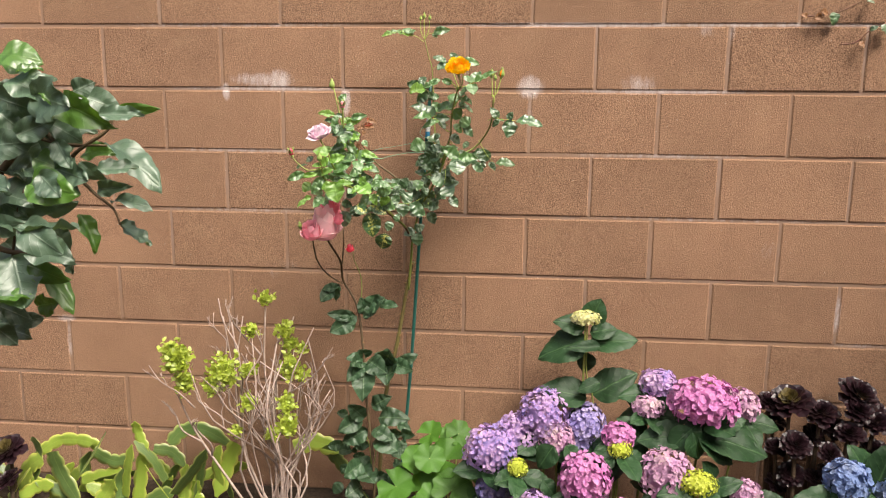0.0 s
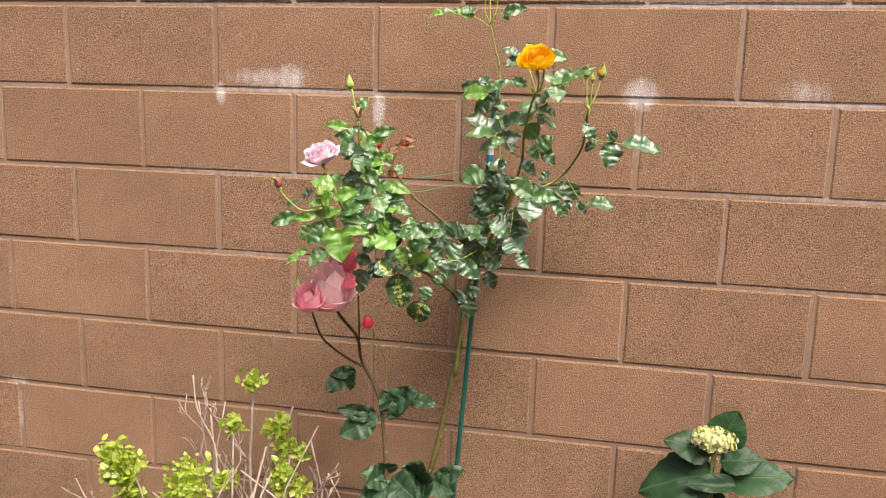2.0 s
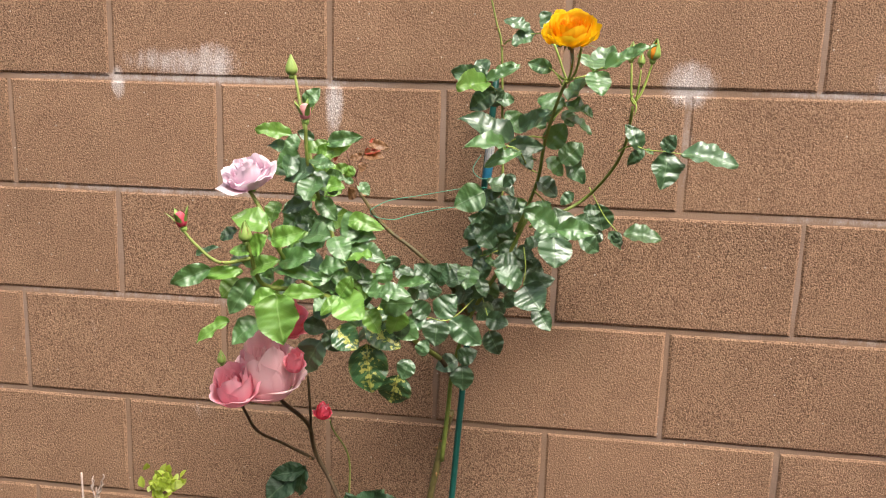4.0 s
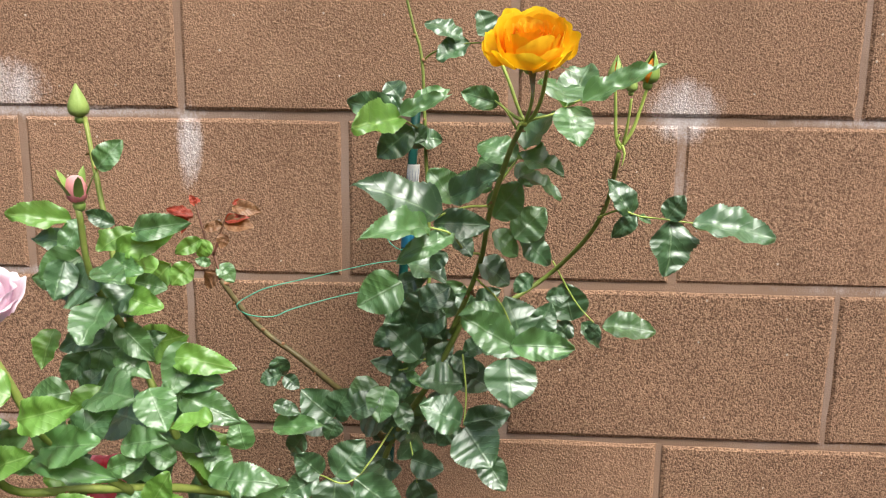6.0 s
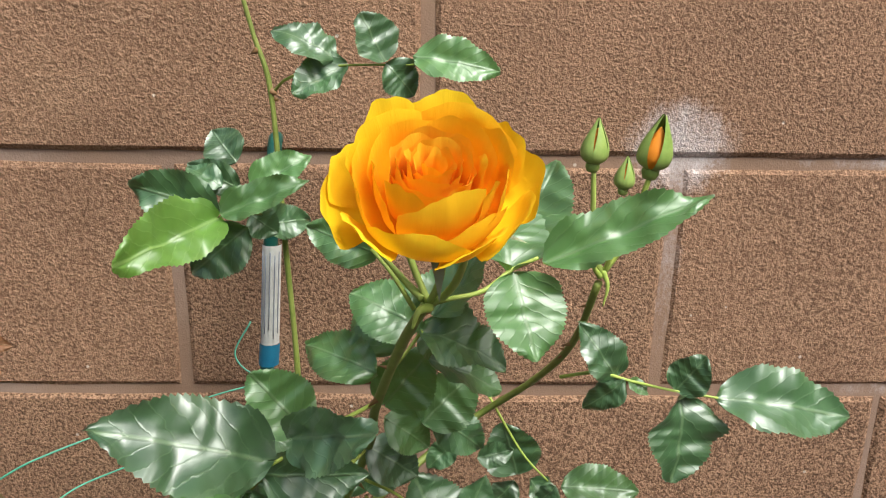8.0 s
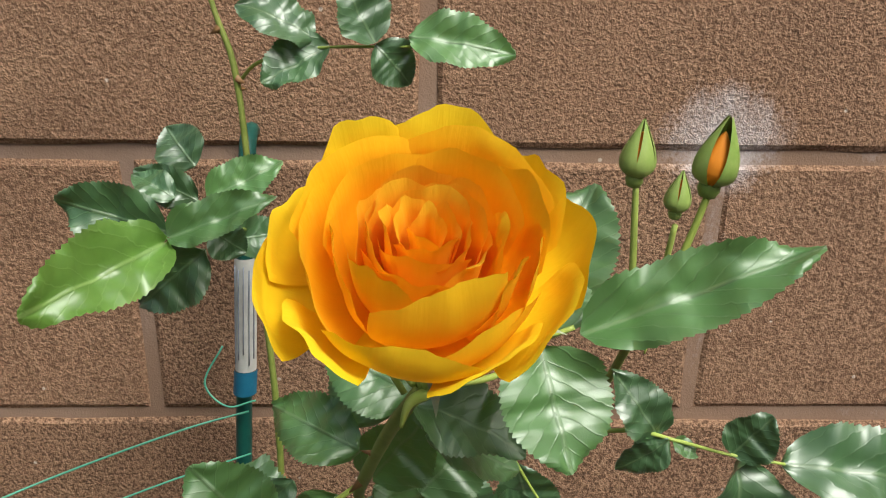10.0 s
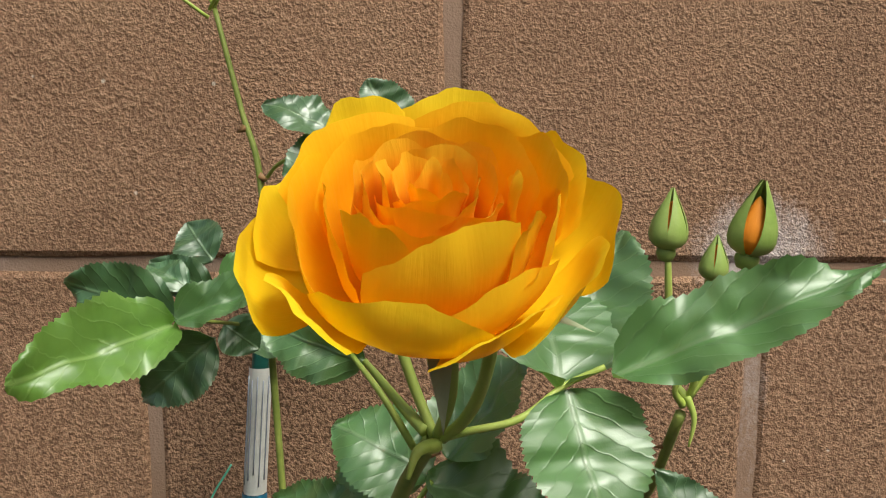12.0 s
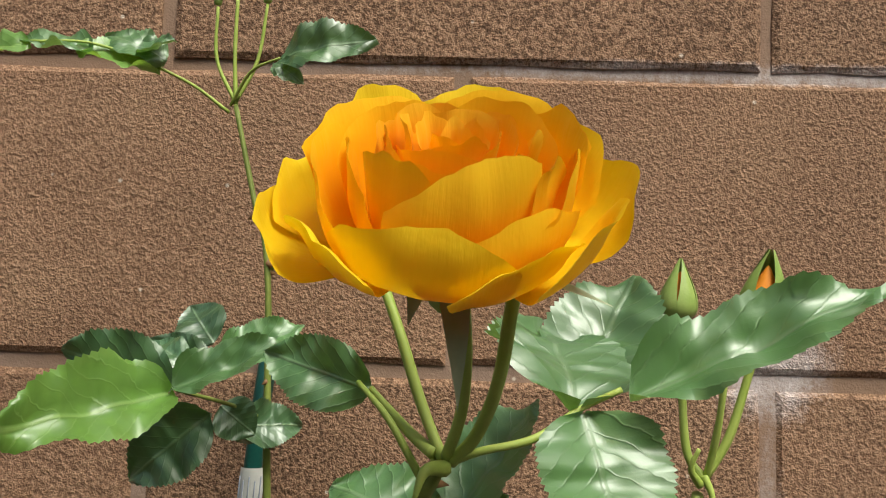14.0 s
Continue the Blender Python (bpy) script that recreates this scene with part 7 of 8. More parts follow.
tree_leaf("dark", (-0.496, -1.639, 1.128), (-0.455, -1.650, 1.118), .7, 9)
tree_leaf("dark", (-0.397, -1.640, 1.339), (-0.371, -1.651, 1.306), .5, 26)
tree_leaf("fresh", (-0.376, -1.667, 1.380), (-0.394, -1.669, 1.399), .4, 22)
tree_leaf("dark", (-0.486, -1.639, 1.331), (-0.435, -1.658, 1.339), .6, 29)
tree_leaf("dark", (-0.493, -1.646, 1.282), (-0.443, -1.667, 1.279), .6, -6)
tree_leaf("dark", (-0.520, -1.600, 1.406), (-0.476, -1.625, 1.379), .6, -17)
tree_leaf("dark", (-0.521, -1.637, 1.302), (-0.494, -1.625, 1.280), .6, -5)
tree_leaf("dark", (-0.570, -1.584, 1.206), (-0.516, -1.606, 1.196), .6, -15)
tree_leaf("dark", (-0.545, -1.605, 1.356), (-0.520, -1.591, 1.327), .6, -4)
tree_leaf("dark", (-0.532, -1.647, 1.129), (-0.478, -1.671, 1.123), .6, 2)
tree_leaf("fresh", (-0.481, -1.651, 1.432), (-0.461, -1.641, 1.412), .6, 32)
tree_leaf("dark", (-0.538, -1.652, 1.247), (-0.490, -1.668, 1.236), .6, 29)
tree_leaf("dark", (-0.435, -1.606, 1.228), (-0.413, -1.595, 1.196), .5, -14)
tree_leaf("dark", (-0.411, -1.657, 1.299), (-0.375, -1.672, 1.274), .6, 28)
tree_leaf("dark", (-0.445, -1.643, 1.413), (-0.389, -1.656, 1.393), 0.60, -7)
tree_leaf("dark", (-0.480, -1.628, 1.392), (-0.424, -1.637, 1.372), 0.60, 40)
tree_leaf("dark", (-0.411, -1.654, 1.393), (-0.345, -1.684, 1.380), 0.60, 42)
tree_leaf("fresh", (-0.524, -1.582, 1.349), (-0.494, -1.563, 1.311), 0.70, -6)
tree_leaf("dark", (-0.508, -1.575, 1.327), (-0.474, -1.559, 1.296), 0.70, -26)
tree_leaf("dark", (-0.457, -1.595, 1.314), (-0.411, -1.584, 1.306), 0.60, 15)
tree_leaf("dark", (-0.499, -1.618, 1.272), (-0.444, -1.634, 1.268), 0.70, -15)
tree_leaf("fresh", (-0.433, -1.647, 1.284), (-0.373, -1.674, 1.288), 0.60, 8)
tree_leaf("dark", (-0.493, -1.641, 1.246), (-0.443, -1.631, 1.217), 0.70, -43)
tree_leaf("dark", (-0.528, -1.580, 1.183), (-0.493, -1.575, 1.151), 0.70, 40)
tree_leaf("dark", (-0.493, -1.580, 1.207), (-0.453, -1.565, 1.221), 0.60, 7)
tree_leaf("fresh", (-0.477, -1.669, 1.151), (-0.430, -1.661, 1.144), 0.60, -31)
tree_leaf("dark", (-0.509, -1.640, 1.106), (-0.476, -1.637, 1.076), 0.60, 2)
tree_leaf("dark", (-0.409, -1.629, 1.359), (-0.377, -1.612, 1.338), 0.60, 10)
tree_leaf("dark", (-0.402, -1.636, 1.304), (-0.349, -1.653, 1.293), 0.60, 34)
tree_leaf("fresh", (-0.472, -1.622, 1.433), (-0.428, -1.613, 1.420), 0.50, -14)
tree_leaf("fresh", (-0.441, -1.650, 1.185), (-0.396, -1.653, 1.165), 0.50, 30)
tree_leaf("dark", (-0.438, -1.653, 1.346), (-0.392, -1.643, 1.366), 0.50, 40)
stalk(tree, "limb", [(-0.596, -1.620, 1.166), (-0.523, -1.620, 1.257), (-0.463, -1.620, 1.323), (-0.425, -1.620, 1.358), (-0.396, -1.620, 1.386)], 0.006, 0.003, brown_cane_mat)
stalk(tree, "limb", [(-0.396, -1.620, 1.386), (-0.382, -1.620, 1.397), (-0.378, -1.620, 1.401)], 0.004, 0.002, brown_cane_mat)
stalk(tree, "limb", [(-0.426, -1.620, 1.357), (-0.390, -1.620, 1.303), (-0.366, -1.620, 1.275), (-0.341, -1.620, 1.254), (-0.333, -1.620, 1.234)], 0.003, 0.0012, brown_cane_mat)
stalk(tree, "limb", [(-0.397, -1.620, 1.303), (-0.384, -1.620, 1.324), (-0.341, -1.620, 1.352), (-0.333, -1.620, 1.373)], 0.003, 0.0015, brown_cane_mat)
stalk(tree, "limb", [(-0.456, -1.620, 1.276), (-0.470, -1.620, 1.244), (-0.482, -1.620, 1.187)], 0.0025, 0.0015, brown_cane_mat)
stalk(tree, "limb", [(-0.541, -1.620, 1.227), (-0.498, -1.620, 1.199), (-0.460, -1.620, 1.192), (-0.422, -1.620, 1.186)], 0.005, 0.002, brown_cane_mat)
stalk(tree, "limb", [(-0.438, -1.620, 1.344), (-0.402, -1.620, 1.334), (-0.343, -1.620, 1.333)], 0.003, 0.0015, brown_cane_mat)
stalk(tree, "limb", [(-0.406, -1.620, 1.288), (-0.445, -1.620, 1.266), (-0.456, -1.620, 1.276)], 0.003, 0.002, brown_cane_mat)
stalk(tree, "limb", [(-0.524, -1.620, 1.242), (-0.509, -1.620, 1.169), (-0.500, -1.620, 1.108)], 0.004, 0.002, brown_cane_mat)

# hydrangeas
hydrangea = thing("hydrangea_bush", (0.42, -0.25, 0.0), "hydrangea bush with mauve, violet and pink mophead flowers", "hydrangea")
pink_hydrangea = thing("hydrangea_bush", (0.74, -0.3, 0.0), "hydrangea bush with hot pink and mixed pink flower heads", "hydrangea")
blue_hydrangea = thing("hydrangea_bush", (1.12, -0.4, 0.0), "hydrangea bush with pale blue flower heads", "hydrangea")
tall_hydrangea = thing("hydrangea_bush", (0.42, -0.16, 0.0), "tall hydrangea shoot with one cream-yellow flower head", "hydrangea")
flower_head(hydrangea, (0.109, -0.300, 0.327), (0.079, 0.075), mauve_head_mat, 240, 0.0190, 3)
stalk(hydrangea, "stem", [(0.128, -0.270, 0.000), (0.123, -0.285, 0.164), (0.109, -0.300, 0.295)], 0.0042, 0.003, green_stalk_mat)
collar(hydrangea, (0.109, -0.300, 0.266), 5, 0.095, 0)
flower_head(hydrangea, (0.190, -0.240, 0.358), (0.067, 0.064), mauve_head_mat, 180, 0.0190, 4)
stalk(hydrangea, "stem", [(0.201, -0.216, 0.000), (0.200, -0.228, 0.179), (0.190, -0.240, 0.331)], 0.0042, 0.003, green_stalk_mat)
collar(hydrangea, (0.190, -0.240, 0.306), 5, 0.095, 1)
flower_head(hydrangea, (0.271, -0.240, 0.419), (0.074, 0.091), mauve_head_mat, 220, 0.0190, 5)
stalk(hydrangea, "stem", [(0.274, -0.216, 0.000), (0.278, -0.228, 0.210), (0.271, -0.240, 0.381)], 0.0042, 0.003, green_stalk_mat)
collar(hydrangea, (0.271, -0.240, 0.347), 5, 0.095, 2)
flower_head(hydrangea, (0.312, -0.270, 0.359), (0.053, 0.053), mixed_head_mat, 120, 0.0190, 6)
stalk(hydrangea, "stem", [(0.311, -0.243, 0.000), (0.317, -0.257, 0.180), (0.312, -0.270, 0.336)], 0.0042, 0.003, green_stalk_mat)
collar(hydrangea, (0.312, -0.270, 0.316), 5, 0.095, 3)
flower_head(hydrangea, (0.401, -0.200, 0.382), (0.065, 0.072), violet_head_mat, 180, 0.0190, 7)
stalk(hydrangea, "stem", [(0.390, -0.180, 0.000), (0.400, -0.190, 0.191), (0.401, -0.200, 0.351)], 0.0042, 0.003, green_stalk_mat)
collar(hydrangea, (0.401, -0.200, 0.324), 5, 0.095, 4)
flower_head(hydrangea, (0.387, -0.220, 0.318), (0.040, 0.040), violet_head_mat, 80, 0.0190, 8)
stalk(hydrangea, "stem", [(0.379, -0.198, 0.000), (0.388, -0.209, 0.159), (0.387, -0.220, 0.299)], 0.0042, 0.003, green_stalk_mat)
collar(hydrangea, (0.387, -0.220, 0.283), 5, 0.095, 5)
flower_head(hydrangea, (0.124, -0.320, 0.215), (0.055, 0.051), violet_head_mat, 120, 0.0190, 9)
stalk(hydrangea, "stem", [(0.142, -0.288, 0.000), (0.138, -0.304, 0.108), (0.124, -0.320, 0.192)], 0.0042, 0.003, green_stalk_mat)
collar(hydrangea, (0.124, -0.320, 0.173), 5, 0.095, 6)
flower_head(hydrangea, (0.390, -0.420, 0.305), (0.073, 0.079), pink_head_mat, 170, 0.0238, 10)
stalk(hydrangea, "stem", [(0.381, -0.378, 0.000), (0.391, -0.399, 0.152), (0.390, -0.420, 0.270)], 0.0042, 0.003, green_stalk_mat)
collar(hydrangea, (0.390, -0.420, 0.240), 5, 0.095, 7)
flower_head(hydrangea, (0.492, -0.330, 0.407), (0.047, 0.037), pink_head_mat, 90, 0.0209, 11)
stalk(hydrangea, "stem", [(0.473, -0.297, 0.000), (0.488, -0.314, 0.204), (0.492, -0.330, 0.390)], 0.0042, 0.003, green_stalk_mat)
collar(hydrangea, (0.492, -0.330, 0.375), 5, 0.095, 8)
flower_head(hydrangea, (0.493, -0.370, 0.383), (0.035, 0.027), lime_head_mat, 120, 0.0095, 12)
stalk(hydrangea, "stem", [(0.474, -0.333, 0.000), (0.489, -0.351, 0.191), (0.493, -0.370, 0.371)], 0.0042, 0.003, green_stalk_mat)
collar(hydrangea, (0.493, -0.370, 0.360), 5, 0.095, 9)
flower_head(pink_hydrangea, (0.623, -0.400, 0.322), (0.074, 0.081), mixed_head_mat, 190, 0.0209, 13)
stalk(pink_hydrangea, "stem", [(0.590, -0.360, 0.000), (0.611, -0.380, 0.161), (0.623, -0.400, 0.287)], 0.0042, 0.003, green_stalk_mat)
collar(pink_hydrangea, (0.623, -0.400, 0.257), 5, 0.095, 10)
flower_head(pink_hydrangea, (0.626, -0.200, 0.528), (0.057, 0.043), mauve_head_mat, 100, 0.0218, 14)
stalk(pink_hydrangea, "stem", [(0.593, -0.180, 0.000), (0.615, -0.190, 0.264), (0.626, -0.200, 0.509)], 0.0042, 0.003, green_stalk_mat)
collar(pink_hydrangea, (0.626, -0.200, 0.491), 5, 0.095, 11)
flower_head(pink_hydrangea, (0.588, -0.260, 0.473), (0.046, 0.033), mixed_head_mat, 90, 0.0171, 15)
stalk(pink_hydrangea, "stem", [(0.559, -0.234, 0.000), (0.579, -0.247, 0.236), (0.588, -0.260, 0.458)], 0.0042, 0.003, green_stalk_mat)
collar(pink_hydrangea, (0.588, -0.260, 0.444), 5, 0.095, 12)
flower_head(pink_hydrangea, (0.737, -0.330, 0.523), (0.096, 0.069), pink_head_mat, 180, 0.0257, 16)
stalk(pink_hydrangea, "stem", [(0.693, -0.297, 0.000), (0.720, -0.314, 0.261), (0.737, -0.330, 0.492)], 0.0042, 0.003, green_stalk_mat)
collar(pink_hydrangea, (0.737, -0.330, 0.465), 5, 0.095, 13)
flower_head(pink_hydrangea, (0.868, -0.240, 0.482), (0.050, 0.053), mixed_head_mat, 120, 0.0190, 17)
stalk(pink_hydrangea, "stem", [(0.811, -0.216, 0.000), (0.845, -0.228, 0.241), (0.868, -0.240, 0.458)], 0.0042, 0.003, green_stalk_mat)
collar(pink_hydrangea, (0.868, -0.240, 0.437), 5, 0.095, 14)
flower_head(pink_hydrangea, (0.703, -0.450, 0.328), (0.053, 0.031), lime_head_mat, 180, 0.0114, 18)
stalk(pink_hydrangea, "stem", [(0.662, -0.405, 0.000), (0.687, -0.427, 0.164), (0.703, -0.450, 0.314)], 0.0042, 0.003, green_stalk_mat)
collar(pink_hydrangea, (0.703, -0.450, 0.302), 5, 0.095, 15)
flower_head(hydrangea, (0.193, -0.370, 0.306), (0.030, 0.030), lime_head_mat, 120, 0.0095, 19)
stalk(hydrangea, "stem", [(0.204, -0.333, 0.000), (0.203, -0.351, 0.153), (0.193, -0.370, 0.293)], 0.0042, 0.003, green_stalk_mat)
collar(hydrangea, (0.193, -0.370, 0.282), 5, 0.095, 16)
flower_head(pink_hydrangea, (0.853, -0.400, 0.279), (0.043, 0.036), mixed_head_mat, 100, 0.0190, 20)
stalk(pink_hydrangea, "stem", [(0.798, -0.360, 0.000), (0.830, -0.380, 0.139), (0.853, -0.400, 0.262)], 0.0042, 0.003, green_stalk_mat)
collar(pink_hydrangea, (0.853, -0.400, 0.247), 5, 0.095, 17)
flower_head(blue_hydrangea, (1.130, -0.400, 0.334), (0.060, 0.057), blue_head_mat, 110, 0.0266, 21)
stalk(blue_hydrangea, "stem", [(1.047, -0.360, 0.000), (1.094, -0.380, 0.167), (1.130, -0.400, 0.308)], 0.0042, 0.003, green_stalk_mat)
collar(blue_hydrangea, (1.130, -0.400, 0.285), 5, 0.095, 18)
flower_head(blue_hydrangea, (1.285, -0.360, 0.287), (0.052, 0.045), blue_head_mat, 100, 0.0247, 22)
stalk(blue_hydrangea, "stem", [(1.186, -0.324, 0.000), (1.241, -0.342, 0.143), (1.285, -0.360, 0.266)], 0.0042, 0.003, green_stalk_mat)
collar(blue_hydrangea, (1.285, -0.360, 0.247), 5, 0.095, 19)
flower_head(tall_hydrangea, (0.392, -0.200, 0.732), (0.043, 0.022), cream_head_mat, 84, 0.0142, 23)
stalk(tall_hydrangea, "stem", [(0.383, -0.180, 0.000), (0.393, -0.190, 0.366), (0.392, -0.200, 0.721)], 0.0042, 0.003, green_stalk_mat)
flower_head(hydrangea, (0.236, -0.420, 0.197), (0.068, 0.058), mauve_head_mat, 140, 0.0190, 24)
stalk(hydrangea, "stem", [(0.242, -0.378, 0.000), (0.244, -0.399, 0.098), (0.236, -0.420, 0.171)], 0.0042, 0.003, green_stalk_mat)
collar(hydrangea, (0.236, -0.420, 0.149), 5, 0.095, 21)
flower_head(pink_hydrangea, (0.504, -0.500, 0.224), (0.064, 0.055), pink_head_mat, 120, 0.0228, 25)
stalk(pink_hydrangea, "stem", [(0.484, -0.450, 0.000), (0.499, -0.475, 0.112), (0.504, -0.500, 0.199)], 0.0042, 0.003, green_stalk_mat)
collar(pink_hydrangea, (0.504, -0.500, 0.177), 5, 0.095, 22)
wide_leaf(tall_hydrangea, (0.401, -0.200, 0.661), (0.247, -0.220, 0.627), 0.68)
wide_leaf(tall_hydrangea, (0.410, -0.200, 0.649), (0.548, -0.220, 0.686), 0.60)
wide_leaf(tall_hydrangea, (0.391, -0.190, 0.696), (0.307, -0.210, 0.735), 0.75)
wide_leaf(tall_hydrangea, (0.410, -0.170, 0.709), (0.434, -0.190, 0.788), 0.90)
wide_leaf(tall_hydrangea, (0.408, -0.200, 0.685), (0.479, -0.220, 0.716), 0.80)
wide_leaf(tall_hydrangea, (0.440, -0.230, 0.649), (0.338, -0.250, 0.658), 0.36)
wide_leaf(tall_hydrangea, (0.406, -0.170, 0.611), (0.398, -0.190, 0.552), 0.90)
wide_leaf(tall_hydrangea, (0.405, -0.200, 0.472), (0.262, -0.220, 0.516), 0.66)
wide_leaf(tall_hydrangea, (0.428, -0.180, 0.474), (0.540, -0.200, 0.569), 0.72)
wide_leaf(tall_hydrangea, (0.443, -0.220, 0.531), (0.372, -0.240, 0.514), 0.60)
wide_leaf(tall_hydrangea, (0.429, -0.200, 0.425), (0.340, -0.220, 0.401), 0.70)
wide_leaf(pink_hydrangea, (0.706, -0.350, 0.440), (0.928, -0.370, 0.399), 0.50)
wide_leaf(pink_hydrangea, (0.694, -0.380, 0.452), (0.726, -0.400, 0.376), 0.90)
wide_leaf(pink_hydrangea, (0.688, -0.340, 0.425), (0.545, -0.360, 0.418), 0.60)
wide_leaf(pink_hydrangea, (0.695, -0.370, 0.457), (0.623, -0.390, 0.392), 0.70)
wide_leaf(pink_hydrangea, (0.729, -0.300, 0.428), (0.859, -0.320, 0.479), 0.60)
wide_leaf(pink_hydrangea, (0.713, -0.370, 0.440), (0.832, -0.390, 0.377), 0.60)
wide_leaf(pink_hydrangea, (0.692, -0.200, 0.419), (0.527, -0.220, 0.513), 0.60)
wide_leaf(pink_hydrangea, (0.625, -0.160, 0.475), (0.716, -0.180, 0.506), 0.70)
wide_leaf(blue_hydrangea, (1.128, -0.420, 0.278), (0.980, -0.440, 0.301), 0.50)
wide_leaf(blue_hydrangea, (1.229, -0.350, 0.264), (1.181, -0.370, 0.412), 0.80)
wide_leaf(blue_hydrangea, (1.233, -0.350, 0.300), (1.271, -0.370, 0.434), 0.70)
wide_leaf(hydrangea, (0.414, -0.380, 0.376), (0.511, -0.400, 0.337), 0.70)
wide_leaf(hydrangea, (0.334, -0.360, 0.326), (0.351, -0.380, 0.282), 0.80)
wide_leaf(hydrangea, (0.300, -0.340, 0.369), (0.251, -0.360, 0.303), 0.80)
wide_leaf(hydrangea, (0.472, -0.380, 0.361), (0.457, -0.400, 0.281), 0.80)
wide_leaf(hydrangea, (0.334, -0.340, 0.371), (0.385, -0.360, 0.319), 0.70)
wide_leaf(hydrangea, (0.235, -0.380, 0.257), (0.167, -0.400, 0.282), 0.70)
wide_leaf(hydrangea, (0.268, -0.380, 0.277), (0.310, -0.400, 0.236), 0.80)
wide_leaf(pink_hydrangea, (0.768, -0.380, 0.306), (0.735, -0.400, 0.368), 0.70)
wide_leaf(pink_hydrangea, (0.752, -0.420, 0.291), (0.821, -0.440, 0.340), 0.60)
wide_leaf(pink_hydrangea, (0.577, -0.280, 0.374), (0.502, -0.300, 0.453), 0.70)
stalk(tall_hydrangea, "stem", [(0.46, -0.17, 0.0), (0.429, -0.190, 0.440), (0.402, -0.200, 0.556), (0.398, -0.200, 0.712)], 0.003, 0.002, green_stalk_mat)

# dry shrub
twig_tree((-0.610, -0.323, 0.0), (-0.849, -0.400, 0.520), 0.0062, 0, 3)
twig_tree((-0.570, -0.277, 0.0), (-0.800, -0.420, 0.619), 0.0044, 1, 3)
twig_tree((-0.530, -0.292, 0.0), (-0.721, -0.340, 0.540), 0.0044, 2, 3)
twig_tree((-0.590, -0.307, 0.0), (-0.670, -0.300, 0.583), 0.0044, 3, 3)
twig_tree((-0.550, -0.323, 0.0), (-0.612, -0.240, 0.743), 0.0062, 4, 3)
twig_tree((-0.610, -0.277, 0.0), (-0.657, -0.250, 0.660), 0.0044, 5, 3)
twig_tree((-0.570, -0.292, 0.0), (-0.547, -0.250, 0.664), 0.0044, 6, 3)
twig_tree((-0.530, -0.307, 0.0), (-0.524, -0.240, 0.606), 0.0044, 7, 3)
twig_tree((-0.590, -0.323, 0.0), (-0.483, -0.220, 0.639), 0.0062, 8, 3)
twig_tree((-0.550, -0.277, 0.0), (-0.433, -0.240, 0.572), 0.0044, 9, 3)
twig_tree((-0.610, -0.292, 0.0), (-0.403, -0.260, 0.486), 0.0044, 10, 3)
twig_tree((-0.570, -0.307, 0.0), (-0.463, -0.200, 0.519), 0.0044, 11, 3)
twig_tree((-0.530, -0.323, 0.0), (-0.740, -0.200, 0.680), 0.0062, 12, 3)
twig_tree((-0.590, -0.277, 0.0), (-0.543, -0.300, 0.588), 0.0044, 13, 3)
twig_tree((-0.550, -0.292, 0.0), (-0.588, -0.280, 0.542), 0.0044, 14, 3)
twig_tree((-0.610, -0.307, 0.0), (-0.642, -0.340, 0.488), 0.0044, 15, 3)
twig_tree((-0.570, -0.323, 0.0), (-0.533, -0.200, 0.706), 0.0062, 16, 3)
twig_tree((-0.530, -0.277, 0.0), (-0.474, -0.300, 0.480), 0.0044, 17, 3)
twig_tree((-0.590, -0.292, 0.0), (-0.759, -0.220, 0.704), 0.0044, 18, 3)
twig_tree((-0.550, -0.307, 0.0), (-0.701, -0.200, 0.700), 0.0044, 19, 3)
twig_tree((-0.610, -0.323, 0.0), (-0.573, -0.260, 0.629), 0.0062, 20, 3)
twig_tree((-0.570, -0.277, 0.0), (-0.458, -0.240, 0.683), 0.0044, 21, 3)
twig_tree((-0.530, -0.292, 0.0), (-0.616, -0.300, 0.585), 0.0044, 22, 3)
twig_tree((-0.590, -0.307, 0.0), (-0.504, -0.220, 0.543), 0.0044, 23, 3)
tuft((-0.826, -0.420, 0.618), 0.044, 0.051, 396, 0)
tuft((-0.846, -0.430, 0.647), 0.027, 0.034, 180, 1)
tuft((-0.817, -0.410, 0.543), 0.031, 0.038, 180, 2)
tuft((-0.720, -0.340, 0.558), 0.053, 0.050, 468, 3)
tuft((-0.754, -0.350, 0.514), 0.032, 0.028, 162, 4)
tuft((-0.653, -0.300, 0.556), 0.032, 0.023, 126, 5)
tuft((-0.611, -0.240, 0.770), 0.028, 0.019, 144, 6)
tuft((-0.657, -0.250, 0.666), 0.022, 0.026, 108, 7)
tuft((-0.547, -0.250, 0.674), 0.028, 0.030, 144, 8)
tuft((-0.533, -0.240, 0.625), 0.022, 0.022, 108, 9)
tuft((-0.535, -0.260, 0.556), 0.033, 0.044, 216, 10)
tuft((-0.643, -0.340, 0.466), 0.025, 0.028, 126, 11)
tuft((-0.533, -0.300, 0.449), 0.029, 0.032, 162, 12)
tuft((-0.526, -0.320, 0.382), 0.032, 0.039, 180, 13)
tuft((-0.499, -0.230, 0.609), 0.015, 0.015, 57, 14)
tuft((-0.578, -0.330, 0.356), 0.025, 0.021, 93, 15)
tuft((-0.499, -0.240, 0.522), 0.019, 0.026, 86, 16)
tuft((-0.687, -0.340, 0.364), 0.021, 0.018, 50, 17)

